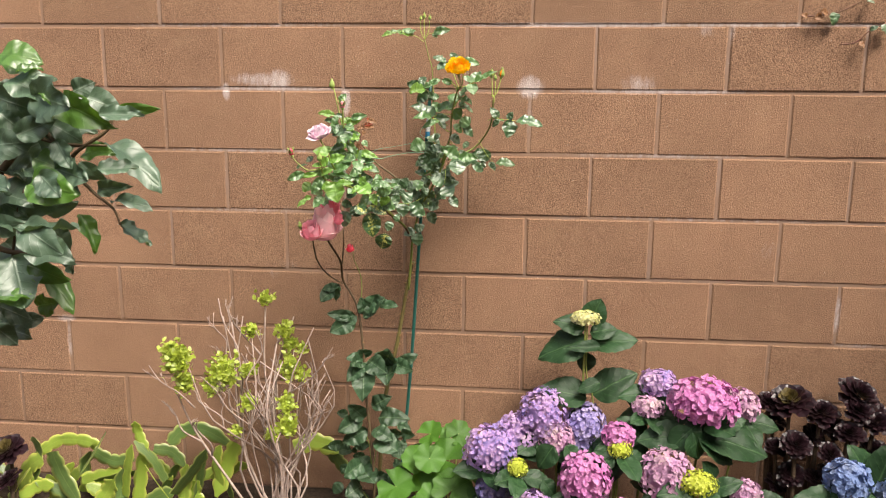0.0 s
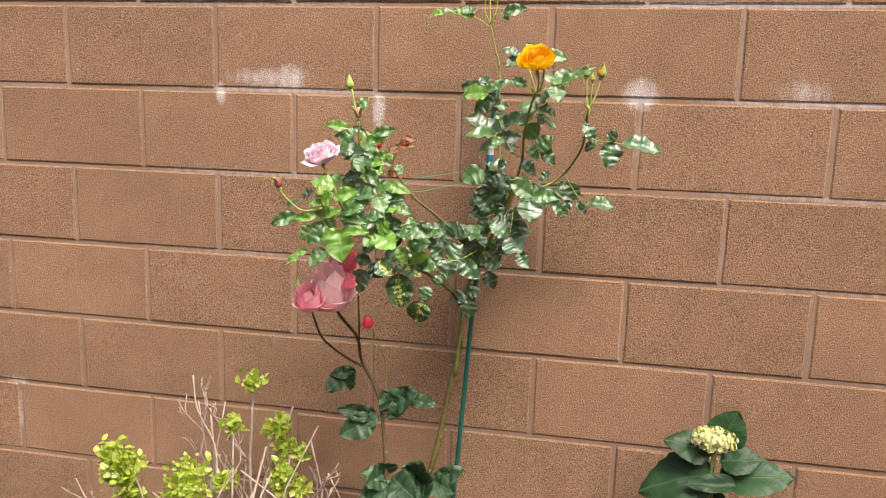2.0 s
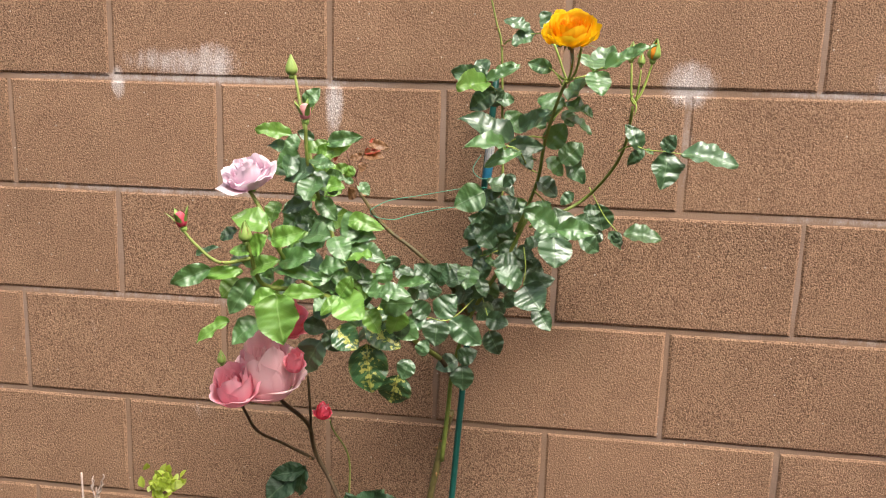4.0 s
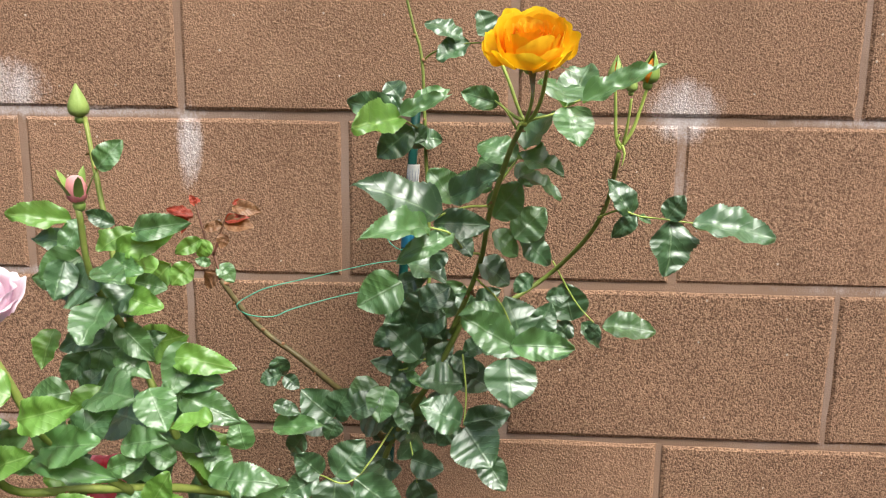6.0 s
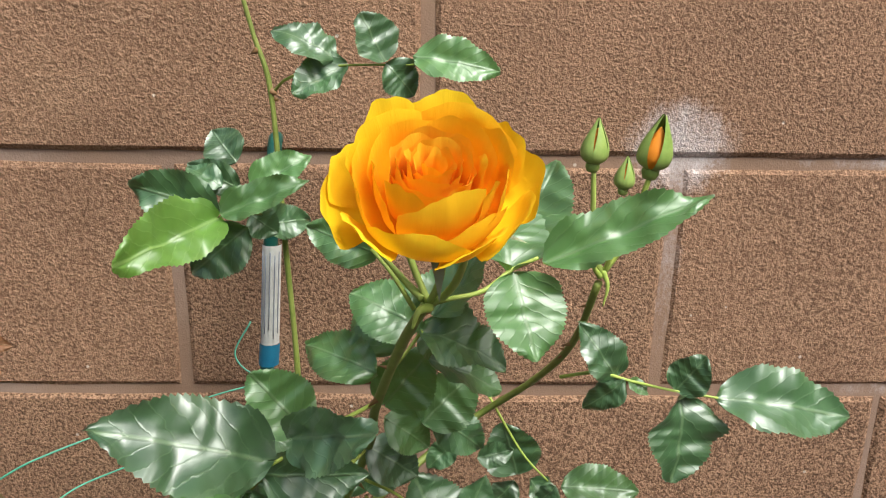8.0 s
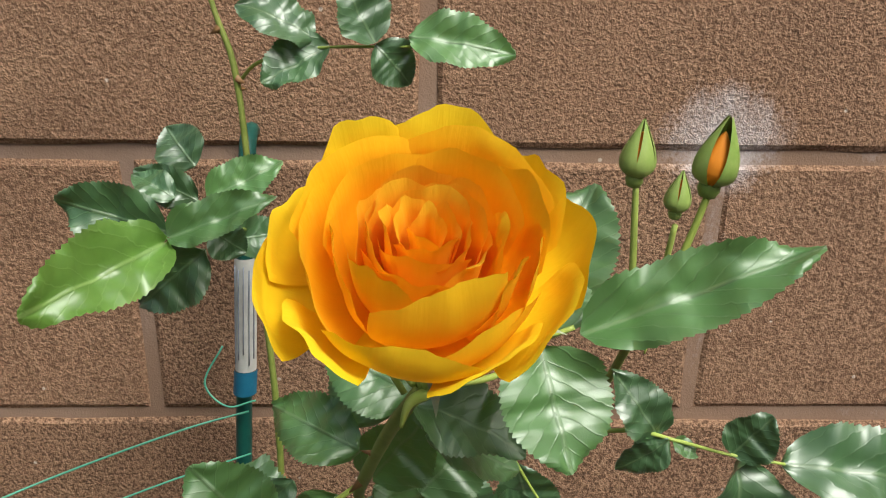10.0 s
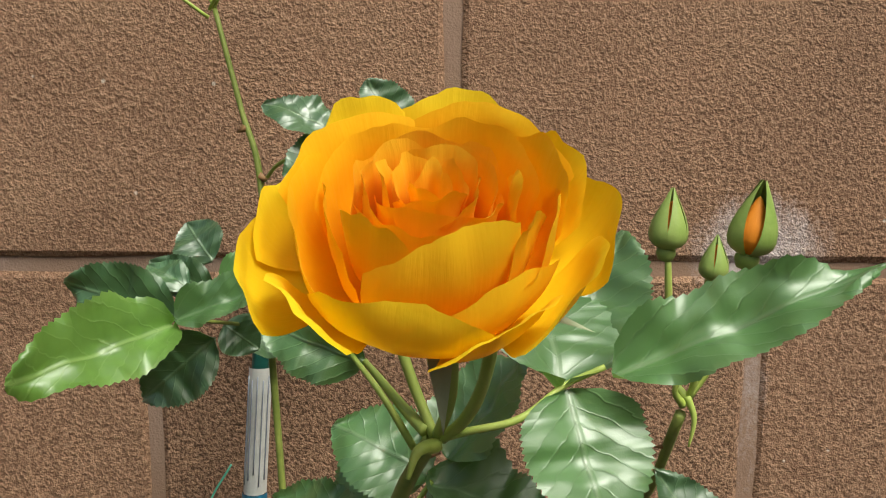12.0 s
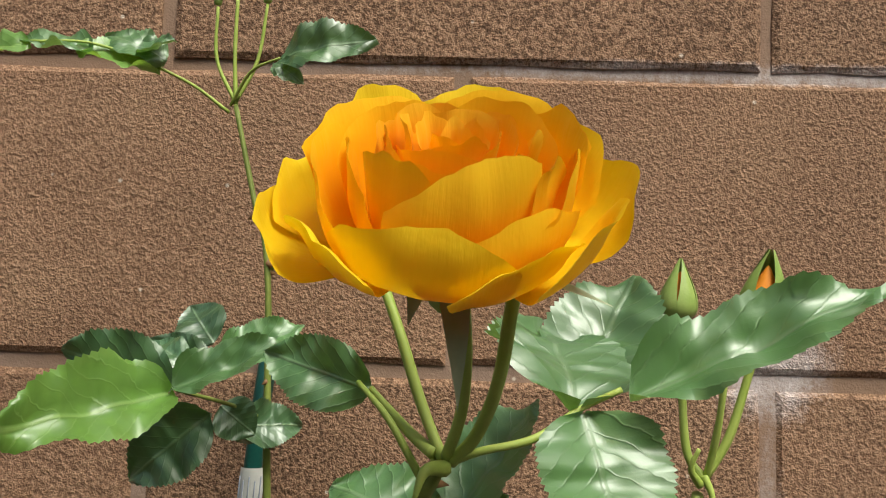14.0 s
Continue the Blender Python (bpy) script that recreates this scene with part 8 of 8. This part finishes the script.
# flat succulent
strap([(-1.442, -0.200, 0.191), (-1.364, -0.188, 0.235), (-1.255, -0.200, 0.236), (-1.241, -0.188, 0.196)], 0.0212, 0, 0)
strap([(-1.248, -0.200, 0.205), (-1.186, -0.188, 0.167), (-1.102, -0.200, 0.182)], 0.0228, 0, 1)
strap([(-1.079, -0.240, 0.024), (-1.067, -0.228, 0.142), (-1.038, -0.240, 0.251)], 0.0240, 0, 2)
strap([(-1.039, -0.240, 0.241), (-1.067, -0.228, 0.295), (-1.071, -0.240, 0.338)], 0.0176, 0, 3)
strap([(-1.022, -0.220, 0.233), (-0.963, -0.208, 0.220), (-0.915, -0.220, 0.175)], 0.0210, 0, 4)
strap([(-1.065, -0.180, 0.170), (-1.026, -0.168, 0.145), (-0.982, -0.180, 0.102)], 0.0197, 0, 5)
strap([(-0.901, -0.280, 0.057), (-0.896, -0.268, 0.132), (-0.881, -0.280, 0.215)], 0.0220, 0, 6)
strap([(-1.165, -0.260, 0.298), (-1.220, -0.248, 0.215), (-1.273, -0.260, 0.137)], 0.0159, 60, 7)
strap([(-1.444, -0.220, 0.252), (-1.437, -0.208, 0.195), (-1.455, -0.220, 0.095)], 0.0258, 30, 8)
strap([(-1.420, -0.220, 0.180), (-1.484, -0.208, 0.129), (-1.507, -0.220, 0.029)], 0.0323, 20, 9)
strap([(-1.330, -0.300, 0.244), (-1.310, -0.288, 0.159), (-1.252, -0.300, 0.067)], 0.0280, 0, 10)
strap([(-1.297, -0.200, 0.094), (-1.211, -0.188, 0.109), (-1.132, -0.200, 0.128)], 0.0260, 0, 11)
strap([(-1.459, -0.300, 0.075), (-1.404, -0.288, 0.109), (-1.335, -0.300, 0.127)], 0.0218, 0, 12)
strap([(-1.014, -0.120, 0.205), (-0.965, -0.108, 0.253), (-0.878, -0.120, 0.262), (-0.791, -0.108, 0.203)], 0.0252, 0, 13)
strap([(-0.704, -0.300, 0.307), (-0.742, -0.288, 0.221), (-0.780, -0.300, 0.116)], 0.0265, 0, 14)
strap([(-0.570, -0.120, 0.216), (-0.493, -0.108, 0.235), (-0.412, -0.120, 0.208)], 0.0303, 0, 15)
strap([(-0.461, -0.120, 0.226), (-0.415, -0.108, 0.171), (-0.378, -0.120, 0.126)], 0.0303, 30, 16)
strap([(-1.194, -0.300, 0.050), (-1.157, -0.288, 0.107), (-1.127, -0.300, 0.155)], 0.0280, 0, 17)
strap([(-1.117, -0.280, 0.044), (-1.123, -0.268, 0.119), (-1.101, -0.280, 0.187)], 0.0220, 40, 18)
strap([(-1.029, -0.260, 0.038), (-1.012, -0.248, 0.073), (-0.936, -0.260, 0.105)], 0.0254, 0, 19)
strap([(-0.842, -0.260, 0.049), (-0.873, -0.248, 0.102), (-0.856, -0.260, 0.150)], 0.0222, 0, 20)
strap([(-1.339, -0.260, 0.019), (-1.362, -0.248, 0.073), (-1.379, -0.260, 0.141)], 0.0254, 0, 21)
strap([(-1.582, -0.180, -0.041), (-1.563, -0.168, 0.019), (-1.567, -0.180, 0.111)], 0.0295, 0, 22)
strap([(-1.237, -0.140, -0.001), (-1.286, -0.150, 0.040), (-1.322, -0.160, 0.073)], 0.0177, 37, 40)
strap([(-1.029, -0.166, 0.034), (-0.994, -0.176, 0.105), (-0.952, -0.186, 0.172)], 0.0168, 48, 41)
strap([(-1.515, -0.282, 0.036), (-1.466, -0.292, 0.113), (-1.410, -0.302, 0.183)], 0.0205, -57, 42)
strap([(-1.592, -0.178, -0.041), (-1.657, -0.188, 0.016), (-1.773, -0.198, 0.041)], 0.0163, -9, 43)
strap([(-1.534, -0.151, 0.040), (-1.622, -0.161, 0.104), (-1.665, -0.171, 0.142)], 0.0169, 37, 44)
strap([(-1.290, -0.157, 0.041), (-1.305, -0.167, 0.130), (-1.274, -0.177, 0.190)], 0.0208, 56, 45)
strap([(-0.761, -0.214, 0.067), (-0.777, -0.225, 0.163), (-0.808, -0.234, 0.245)], 0.0161, -31, 46)
strap([(-1.357, -0.106, -0.004), (-1.327, -0.116, 0.070), (-1.333, -0.126, 0.120)], 0.0191, 2, 47)
strap([(-1.418, -0.207, 0.059), (-1.359, -0.217, 0.117), (-1.305, -0.227, 0.172)], 0.0166, 23, 48)
strap([(-1.574, -0.217, 0.078), (-1.538, -0.227, 0.146), (-1.498, -0.237, 0.210)], 0.0167, -26, 49)
strap([(-1.213, -0.185, -0.020), (-1.117, -0.195, 0.014), (-1.067, -0.205, 0.018)], 0.0180, -37, 50)
strap([(-0.918, -0.298, 0.069), (-0.969, -0.308, 0.152), (-1.006, -0.318, 0.226)], 0.0164, -58, 51)
strap([(-1.691, -0.064, -0.064), (-1.616, -0.074, -0.034), (-1.492, -0.084, -0.034)], 0.0187, 34, 52)
strap([(-0.871, -0.245, 0.081), (-0.848, -0.255, 0.172), (-0.838, -0.265, 0.254)], 0.0169, 53, 53)
strap([(-0.821, -0.230, 0.144), (-0.732, -0.240, 0.193), (-0.688, -0.250, 0.212)], 0.0187, 23, 54)
strap([(-0.981, -0.232, 0.128), (-1.017, -0.242, 0.208), (-1.072, -0.252, 0.274)], 0.0161, 46, 55)
strap([(-1.248, -0.196, 0.090), (-1.147, -0.205, 0.125), (-1.061, -0.215, 0.150)], 0.0218, 55, 56)
strap([(-0.970, -0.159, 0.061), (-0.869, -0.169, 0.119), (-0.778, -0.179, 0.171)], 0.0181, -15, 57)
strap([(-0.926, -0.296, 0.116), (-0.847, -0.306, 0.213), (-0.798, -0.316, 0.288)], 0.0207, 49, 58)
strap([(-1.145, -0.209, 0.023), (-1.215, -0.219, 0.064), (-1.266, -0.229, 0.093)], 0.0217, 22, 59)
strap([(-1.104, -0.270, 0.083), (-1.086, -0.280, 0.185), (-1.059, -0.290, 0.279)], 0.0166, -11, 60)
strap([(-1.294, -0.266, 0.060), (-1.341, -0.276, 0.099), (-1.409, -0.286, 0.125)], 0.0200, 19, 61)
strap([(-0.763, -0.293, 0.152), (-0.771, -0.303, 0.237), (-0.750, -0.313, 0.304)], 0.0192, -19, 62)
strap([(-1.492, -0.073, -0.001), (-1.577, -0.084, 0.022), (-1.639, -0.093, 0.032)], 0.0177, -8, 63)
strap([(-1.445, -0.180, -0.031), (-1.397, -0.190, 0.039), (-1.346, -0.200, 0.107)], 0.0197, 41, 64)
strap([(-1.468, -0.095, -0.009), (-1.395, -0.105, 0.049), (-1.327, -0.115, 0.103)], 0.0216, -12, 65)

# geranium leaves
round_leaf((-0.097, -0.130, 0.294), 0.0918, (-0.36, -0.55, 0.70), 0)
round_leaf((-0.002, -0.130, 0.299), 0.0918, (0.24, -0.65, 0.70), 53)
round_leaf((-0.031, -0.120, 0.289), 0.0709, (0.00, -0.75, 0.70), 106)
round_leaf((-0.040, -0.200, 0.236), 0.1439, (-0.24, -0.55, 0.70), 159)
round_leaf((-0.139, -0.200, 0.231), 0.0960, (0.36, -0.65, 0.70), 212)
round_leaf((-0.088, -0.240, 0.259), 0.1011, (0.12, -0.75, 0.70), 265)
round_leaf((-0.195, -0.260, 0.165), 0.1202, (-0.12, -0.55, 0.70), 318)
round_leaf((-0.110, -0.240, 0.147), 0.1145, (-0.36, -0.65, 0.70), 11)
round_leaf((-0.011, -0.280, 0.174), 0.1324, (0.24, -0.75, 0.70), 64)
round_leaf((0.048, -0.200, 0.171), 0.1165, (0.00, -0.55, 0.70), 117)
round_leaf((-0.173, -0.160, 0.158), 0.0906, (-0.24, -0.65, 0.70), 170)
round_leaf((-0.063, -0.300, 0.139), 0.1312, (0.36, -0.75, 0.70), 223)
round_leaf((-0.207, -0.300, 0.111), 0.1181, (0.12, -0.55, 0.70), 276)
round_leaf((0.063, -0.300, 0.147), 0.0984, (-0.12, -0.65, 0.70), 329)

# rosette succulents
aeonium = thing("aeonium", (1.06, -0.14, 0.0), "dark purple-black rosette succulent on bare brown stems", "succulent")
side_aeonium = thing("aeonium", (-1.28, -0.28, 0.0), "dark purple-black rosette succulent on bare brown stems", "succulent")
rosette(aeonium, (1.050, -0.140, 0.464), 0.0711, (-0.30, -0.35, 0.80), 0, True)
stalk(aeonium, "stem", [(1.052, -0.140, 0.000), (1.051, -0.140, 0.232), (1.050, -0.130, 0.454)], 0.009, 0.006, shrub_stalk_mat)
rosette(aeonium, (0.991, -0.120, 0.454), 0.0405, (0.20, -0.50, 0.80), 1, False)
stalk(aeonium, "stem", [(1.008, -0.120, 0.000), (1.000, -0.120, 0.227), (0.991, -0.110, 0.444)], 0.009, 0.006, shrub_stalk_mat)
rosette(aeonium, (1.057, -0.200, 0.347), 0.0513, (0.00, -0.65, 0.80), 2, False)
stalk(aeonium, "stem", [(1.058, -0.200, 0.000), (1.058, -0.200, 0.174), (1.057, -0.190, 0.337)], 0.009, 0.006, shrub_stalk_mat)
rosette(aeonium, (1.147, -0.140, 0.431), 0.0526, (-0.20, -0.35, 0.80), 3, False)
stalk(aeonium, "stem", [(1.126, -0.140, 0.000), (1.136, -0.140, 0.216), (1.147, -0.130, 0.421)], 0.009, 0.006, shrub_stalk_mat)
rosette(aeonium, (1.261, -0.120, 0.485), 0.0717, (0.30, -0.50, 0.80), 4, False)
stalk(aeonium, "stem", [(1.211, -0.120, 0.000), (1.236, -0.120, 0.243), (1.261, -0.110, 0.475)], 0.009, 0.006, shrub_stalk_mat)
rosette(aeonium, (1.244, -0.170, 0.456), 0.0489, (0.10, -0.65, 0.80), 5, False)
stalk(aeonium, "stem", [(1.198, -0.170, 0.000), (1.221, -0.170, 0.228), (1.244, -0.160, 0.446)], 0.009, 0.006, shrub_stalk_mat)
rosette(aeonium, (1.213, -0.200, 0.393), 0.0483, (-0.10, -0.35, 0.80), 6, False)
stalk(aeonium, "stem", [(1.175, -0.200, 0.000), (1.194, -0.200, 0.196), (1.213, -0.190, 0.383)], 0.009, 0.006, shrub_stalk_mat)
rosette(aeonium, (1.301, -0.170, 0.418), 0.0428, (-0.30, -0.50, 0.80), 7, False)
stalk(aeonium, "stem", [(1.241, -0.170, 0.000), (1.271, -0.170, 0.209), (1.301, -0.160, 0.408)], 0.009, 0.006, shrub_stalk_mat)
rosette(aeonium, (1.153, -0.220, 0.332), 0.0419, (0.20, -0.65, 0.80), 8, False)
stalk(aeonium, "stem", [(1.129, -0.220, 0.000), (1.141, -0.220, 0.166), (1.153, -0.210, 0.322)], 0.009, 0.006, shrub_stalk_mat)
rosette(aeonium, (1.013, -0.160, 0.319), 0.0399, (0.00, -0.35, 0.80), 9, False)
stalk(aeonium, "stem", [(1.025, -0.160, 0.000), (1.019, -0.160, 0.159), (1.013, -0.150, 0.309)], 0.009, 0.006, shrub_stalk_mat)
rosette(aeonium, (1.200, -0.130, 0.376), 0.0435, (-0.20, -0.50, 0.80), 10, False)
stalk(aeonium, "stem", [(1.165, -0.130, 0.000), (1.182, -0.130, 0.188), (1.200, -0.120, 0.366)], 0.009, 0.006, shrub_stalk_mat)
rosette(aeonium, (1.137, -0.120, 0.349), 0.0405, (0.30, -0.65, 0.80), 11, False)
stalk(aeonium, "stem", [(1.118, -0.120, 0.000), (1.127, -0.120, 0.175), (1.137, -0.110, 0.339)], 0.009, 0.006, shrub_stalk_mat)
rosette(aeonium, (1.014, -0.110, 0.387), 0.0407, (0.10, -0.35, 0.80), 12, False)
stalk(aeonium, "stem", [(1.026, -0.110, 0.000), (1.020, -0.110, 0.194), (1.014, -0.100, 0.377)], 0.009, 0.006, shrub_stalk_mat)
rosette(aeonium, (1.318, -0.100, 0.436), 0.0409, (-0.10, -0.50, 0.80), 13, False)
stalk(aeonium, "stem", [(1.253, -0.100, 0.000), (1.285, -0.100, 0.218), (1.318, -0.090, 0.426)], 0.009, 0.006, shrub_stalk_mat)
rosette(aeonium, (1.057, -0.180, 0.238), 0.0456, (-0.30, -0.65, 0.80), 14, False)
stalk(aeonium, "stem", [(1.058, -0.180, 0.000), (1.057, -0.180, 0.119), (1.057, -0.170, 0.228)], 0.009, 0.006, shrub_stalk_mat)
rosette(aeonium, (1.127, -0.200, 0.234), 0.0422, (0.20, -0.35, 0.80), 15, False)
stalk(aeonium, "stem", [(1.111, -0.200, 0.000), (1.119, -0.200, 0.117), (1.127, -0.190, 0.224)], 0.009, 0.006, shrub_stalk_mat)
rosette(aeonium, (1.232, -0.180, 0.283), 0.0456, (0.00, -0.50, 0.80), 16, False)
stalk(aeonium, "stem", [(1.189, -0.180, 0.000), (1.211, -0.180, 0.141), (1.232, -0.170, 0.273)], 0.009, 0.006, shrub_stalk_mat)
rosette(aeonium, (1.305, -0.160, 0.319), 0.0460, (-0.20, -0.65, 0.80), 17, False)
stalk(aeonium, "stem", [(1.243, -0.160, 0.000), (1.274, -0.160, 0.160), (1.305, -0.150, 0.309)], 0.009, 0.006, shrub_stalk_mat)
rosette(aeonium, (1.027, -0.150, 0.192), 0.0400, (0.30, -0.35, 0.80), 18, False)
stalk(aeonium, "stem", [(1.035, -0.150, 0.000), (1.031, -0.150, 0.096), (1.027, -0.140, 0.182)], 0.009, 0.006, shrub_stalk_mat)
rosette(aeonium, (1.202, -0.120, 0.216), 0.0437, (0.10, -0.50, 0.80), 19, False)
stalk(aeonium, "stem", [(1.167, -0.120, 0.000), (1.184, -0.120, 0.108), (1.202, -0.110, 0.206)], 0.009, 0.006, shrub_stalk_mat)
rosette(side_aeonium, (-1.484, -0.300, 0.244), 0.0606, (-0.10, -0.65, 0.80), 20, True)
stalk(side_aeonium, "stem", [(-1.463, -0.300, 0.000), (-1.473, -0.300, 0.122), (-1.484, -0.290, 0.234)], 0.009, 0.006, shrub_stalk_mat)
rosette(side_aeonium, (-1.461, -0.340, 0.161), 0.0425, (-0.30, -0.35, 0.80), 21, False)
stalk(side_aeonium, "stem", [(-1.446, -0.340, 0.000), (-1.454, -0.340, 0.080), (-1.461, -0.330, 0.151)], 0.009, 0.006, shrub_stalk_mat)
rosette(side_aeonium, (-1.597, -0.300, 0.189), 0.0520, (0.20, -0.50, 0.80), 22, False)
stalk(side_aeonium, "stem", [(-1.548, -0.300, 0.000), (-1.572, -0.300, 0.095), (-1.597, -0.290, 0.179)], 0.009, 0.006, shrub_stalk_mat)

# vine
stalk(vine, "stem", [(1.015, -0.020, 1.649), (1.072, -0.020, 1.654), (1.129, -0.020, 1.666), (1.190, -0.020, 1.698), (1.235, -0.020, 1.730)], 0.0022, 0.002, red_stalk_mat)
stalk(vine, "stem", [(1.132, -0.020, 1.567), (1.179, -0.020, 1.575), (1.216, -0.020, 1.608), (1.259, -0.020, 1.630), (1.307, -0.020, 1.666)], 0.0022, 0.002, red_stalk_mat)
leaf(vine, "dark", (1.104, -0.022, 1.662), (1.113, -0.035, 1.628), 0.8)
leaf(vine, "olive", (1.072, -0.022, 1.653), (1.044, -0.035, 1.641), 0.6)
leaf(vine, "dark", (1.198, -0.022, 1.695), (1.214, -0.035, 1.683), 0.8)
leaf(vine, "olive", (1.186, -0.022, 1.575), (1.202, -0.035, 1.563), 0.7)
leaf(vine, "dark", (1.215, -0.022, 1.608), (1.232, -0.035, 1.622), 0.6)
leaf(vine, "olive", (1.031, -0.022, 1.649), (1.010, -0.035, 1.655), 0.6)
leaf(vine, "dark", (1.246, -0.022, 1.625), (1.275, -0.035, 1.602), 0.7)
leaf(vine, "olive", (1.088, -0.022, 1.657), (1.061, -0.035, 1.664), 0.6)

# ---- block wall ----
COURSE, HALF, JOINT = 0.2032, 0.2032, 0.0100


def mortar_core():
    """The wall's body, its joints hollowed a little behind the blocks' faces."""
    s = Shape()
    x0, x1, y0, y1, z1 = -4.2, 4.2, 0.0034, 0.19, 10 * COURSE
    v = [(x0, y0, -0.3), (x1, y0, -0.3), (x1, y1, -0.3), (x0, y1, -0.3), (x0, y0, z1), (x1, y0, z1), (x1, y1, z1), (x0, y1, z1)]
    f = [(0, 1, 5, 4), (1, 2, 6, 5), (2, 3, 7, 6), (3, 0, 4, 7), (4, 5, 6, 7)]
    return s.add(v, f, [(0, 0)] * 8).mesh("wall", mortar_mat, smooth=False)


wall_north = part("wall_north", mortar_core(), None, "brown concrete block garden wall with tan mortar joints and white salt stains", kind="structure")
wall_north["category"] = "wall"


def block_mesh(width, seed):
    """One block face: slightly worn edges and a face that is not quite flat."""
    w, h, d = width - JOINT, COURSE - JOINT, 0.05
    nx, nz = 13, 7
    v, uv = [], []
    for i in range(nz):
        for j in range(nx):
            x, z = -w / 2 + w * j / (nx - 1), -h / 2 + h * i / (nz - 1)
            rim = min(w / 2 - abs(x), h / 2 - abs(z))
            y = 0.0026 * max(0.0, 1 - rim / 0.004) + 0.0011 * noise.noise(Vector((x * 16, z * 16, seed * 3.1)))
            edge = 0.0024 * noise.noise(Vector((x * 24, z * 24, seed * 1.9 + 5)))
            if j in (0, nx - 1):
                x += edge
            if i in (0, nz - 1):
                z += edge
            v.append((x, y, z))
            uv.append((j / (nx - 1), i / (nz - 1)))
    # an inner ring close to the edge keeps the arris crisp
    for q in range(len(v)):
        i, j = divmod(q, nx)
        x, y, z = v[q]
        if j in (1, nx - 2) and i not in (0, nz - 1):
            v[q] = (math.copysign(w / 2 - 0.004, x), y * 0.3, z)
        x, y, z = v[q]
        if i in (1, nz - 2) and j not in (0, nx - 1):
            v[q] = (x, y * 0.3, math.copysign(h / 2 - 0.004, z))
    s = Shape().add(v, grid_faces(nz, nx), uv)
    rim = [j for j in range(nx)] + [i * nx + nx - 1 for i in range(1, nz)] + [(nz - 1) * nx + j for j in range(nx - 2, -1, -1)] + [i * nx for i in range(nz - 2, 0, -1)]
    front = [v[k] for k in rim]
    back = [(x, d, z) for x, y, z in front]
    n = len(rim)
    s.add(front + back, [((k + 1) % n, k, n + k, n + (k + 1) % n) for k in range(n)], [(0, 0)] * (2 * n))
    return s.mesh("block", block_mat, smooth=False)


BLOCKS = [block_mesh(2 * HALF, k) for k in range(8)]
pick = random.Random(4)
for row in range(10):
    offset = 0.0 if row % 2 else HALF
    for col in range(-10, 10):
        x = (col + 0.5) * 2 * HALF + offset
        if abs(x) < 4.0:
            part("block", BLOCKS[pick.randrange(8)], wall_north, "", Matrix.Translation((x + pick.uniform(-0.0012, 0.0012), pick.uniform(-0.0012, 0.0012), (row + 0.5) * COURSE + pick.uniform(-0.001, 0.001))))
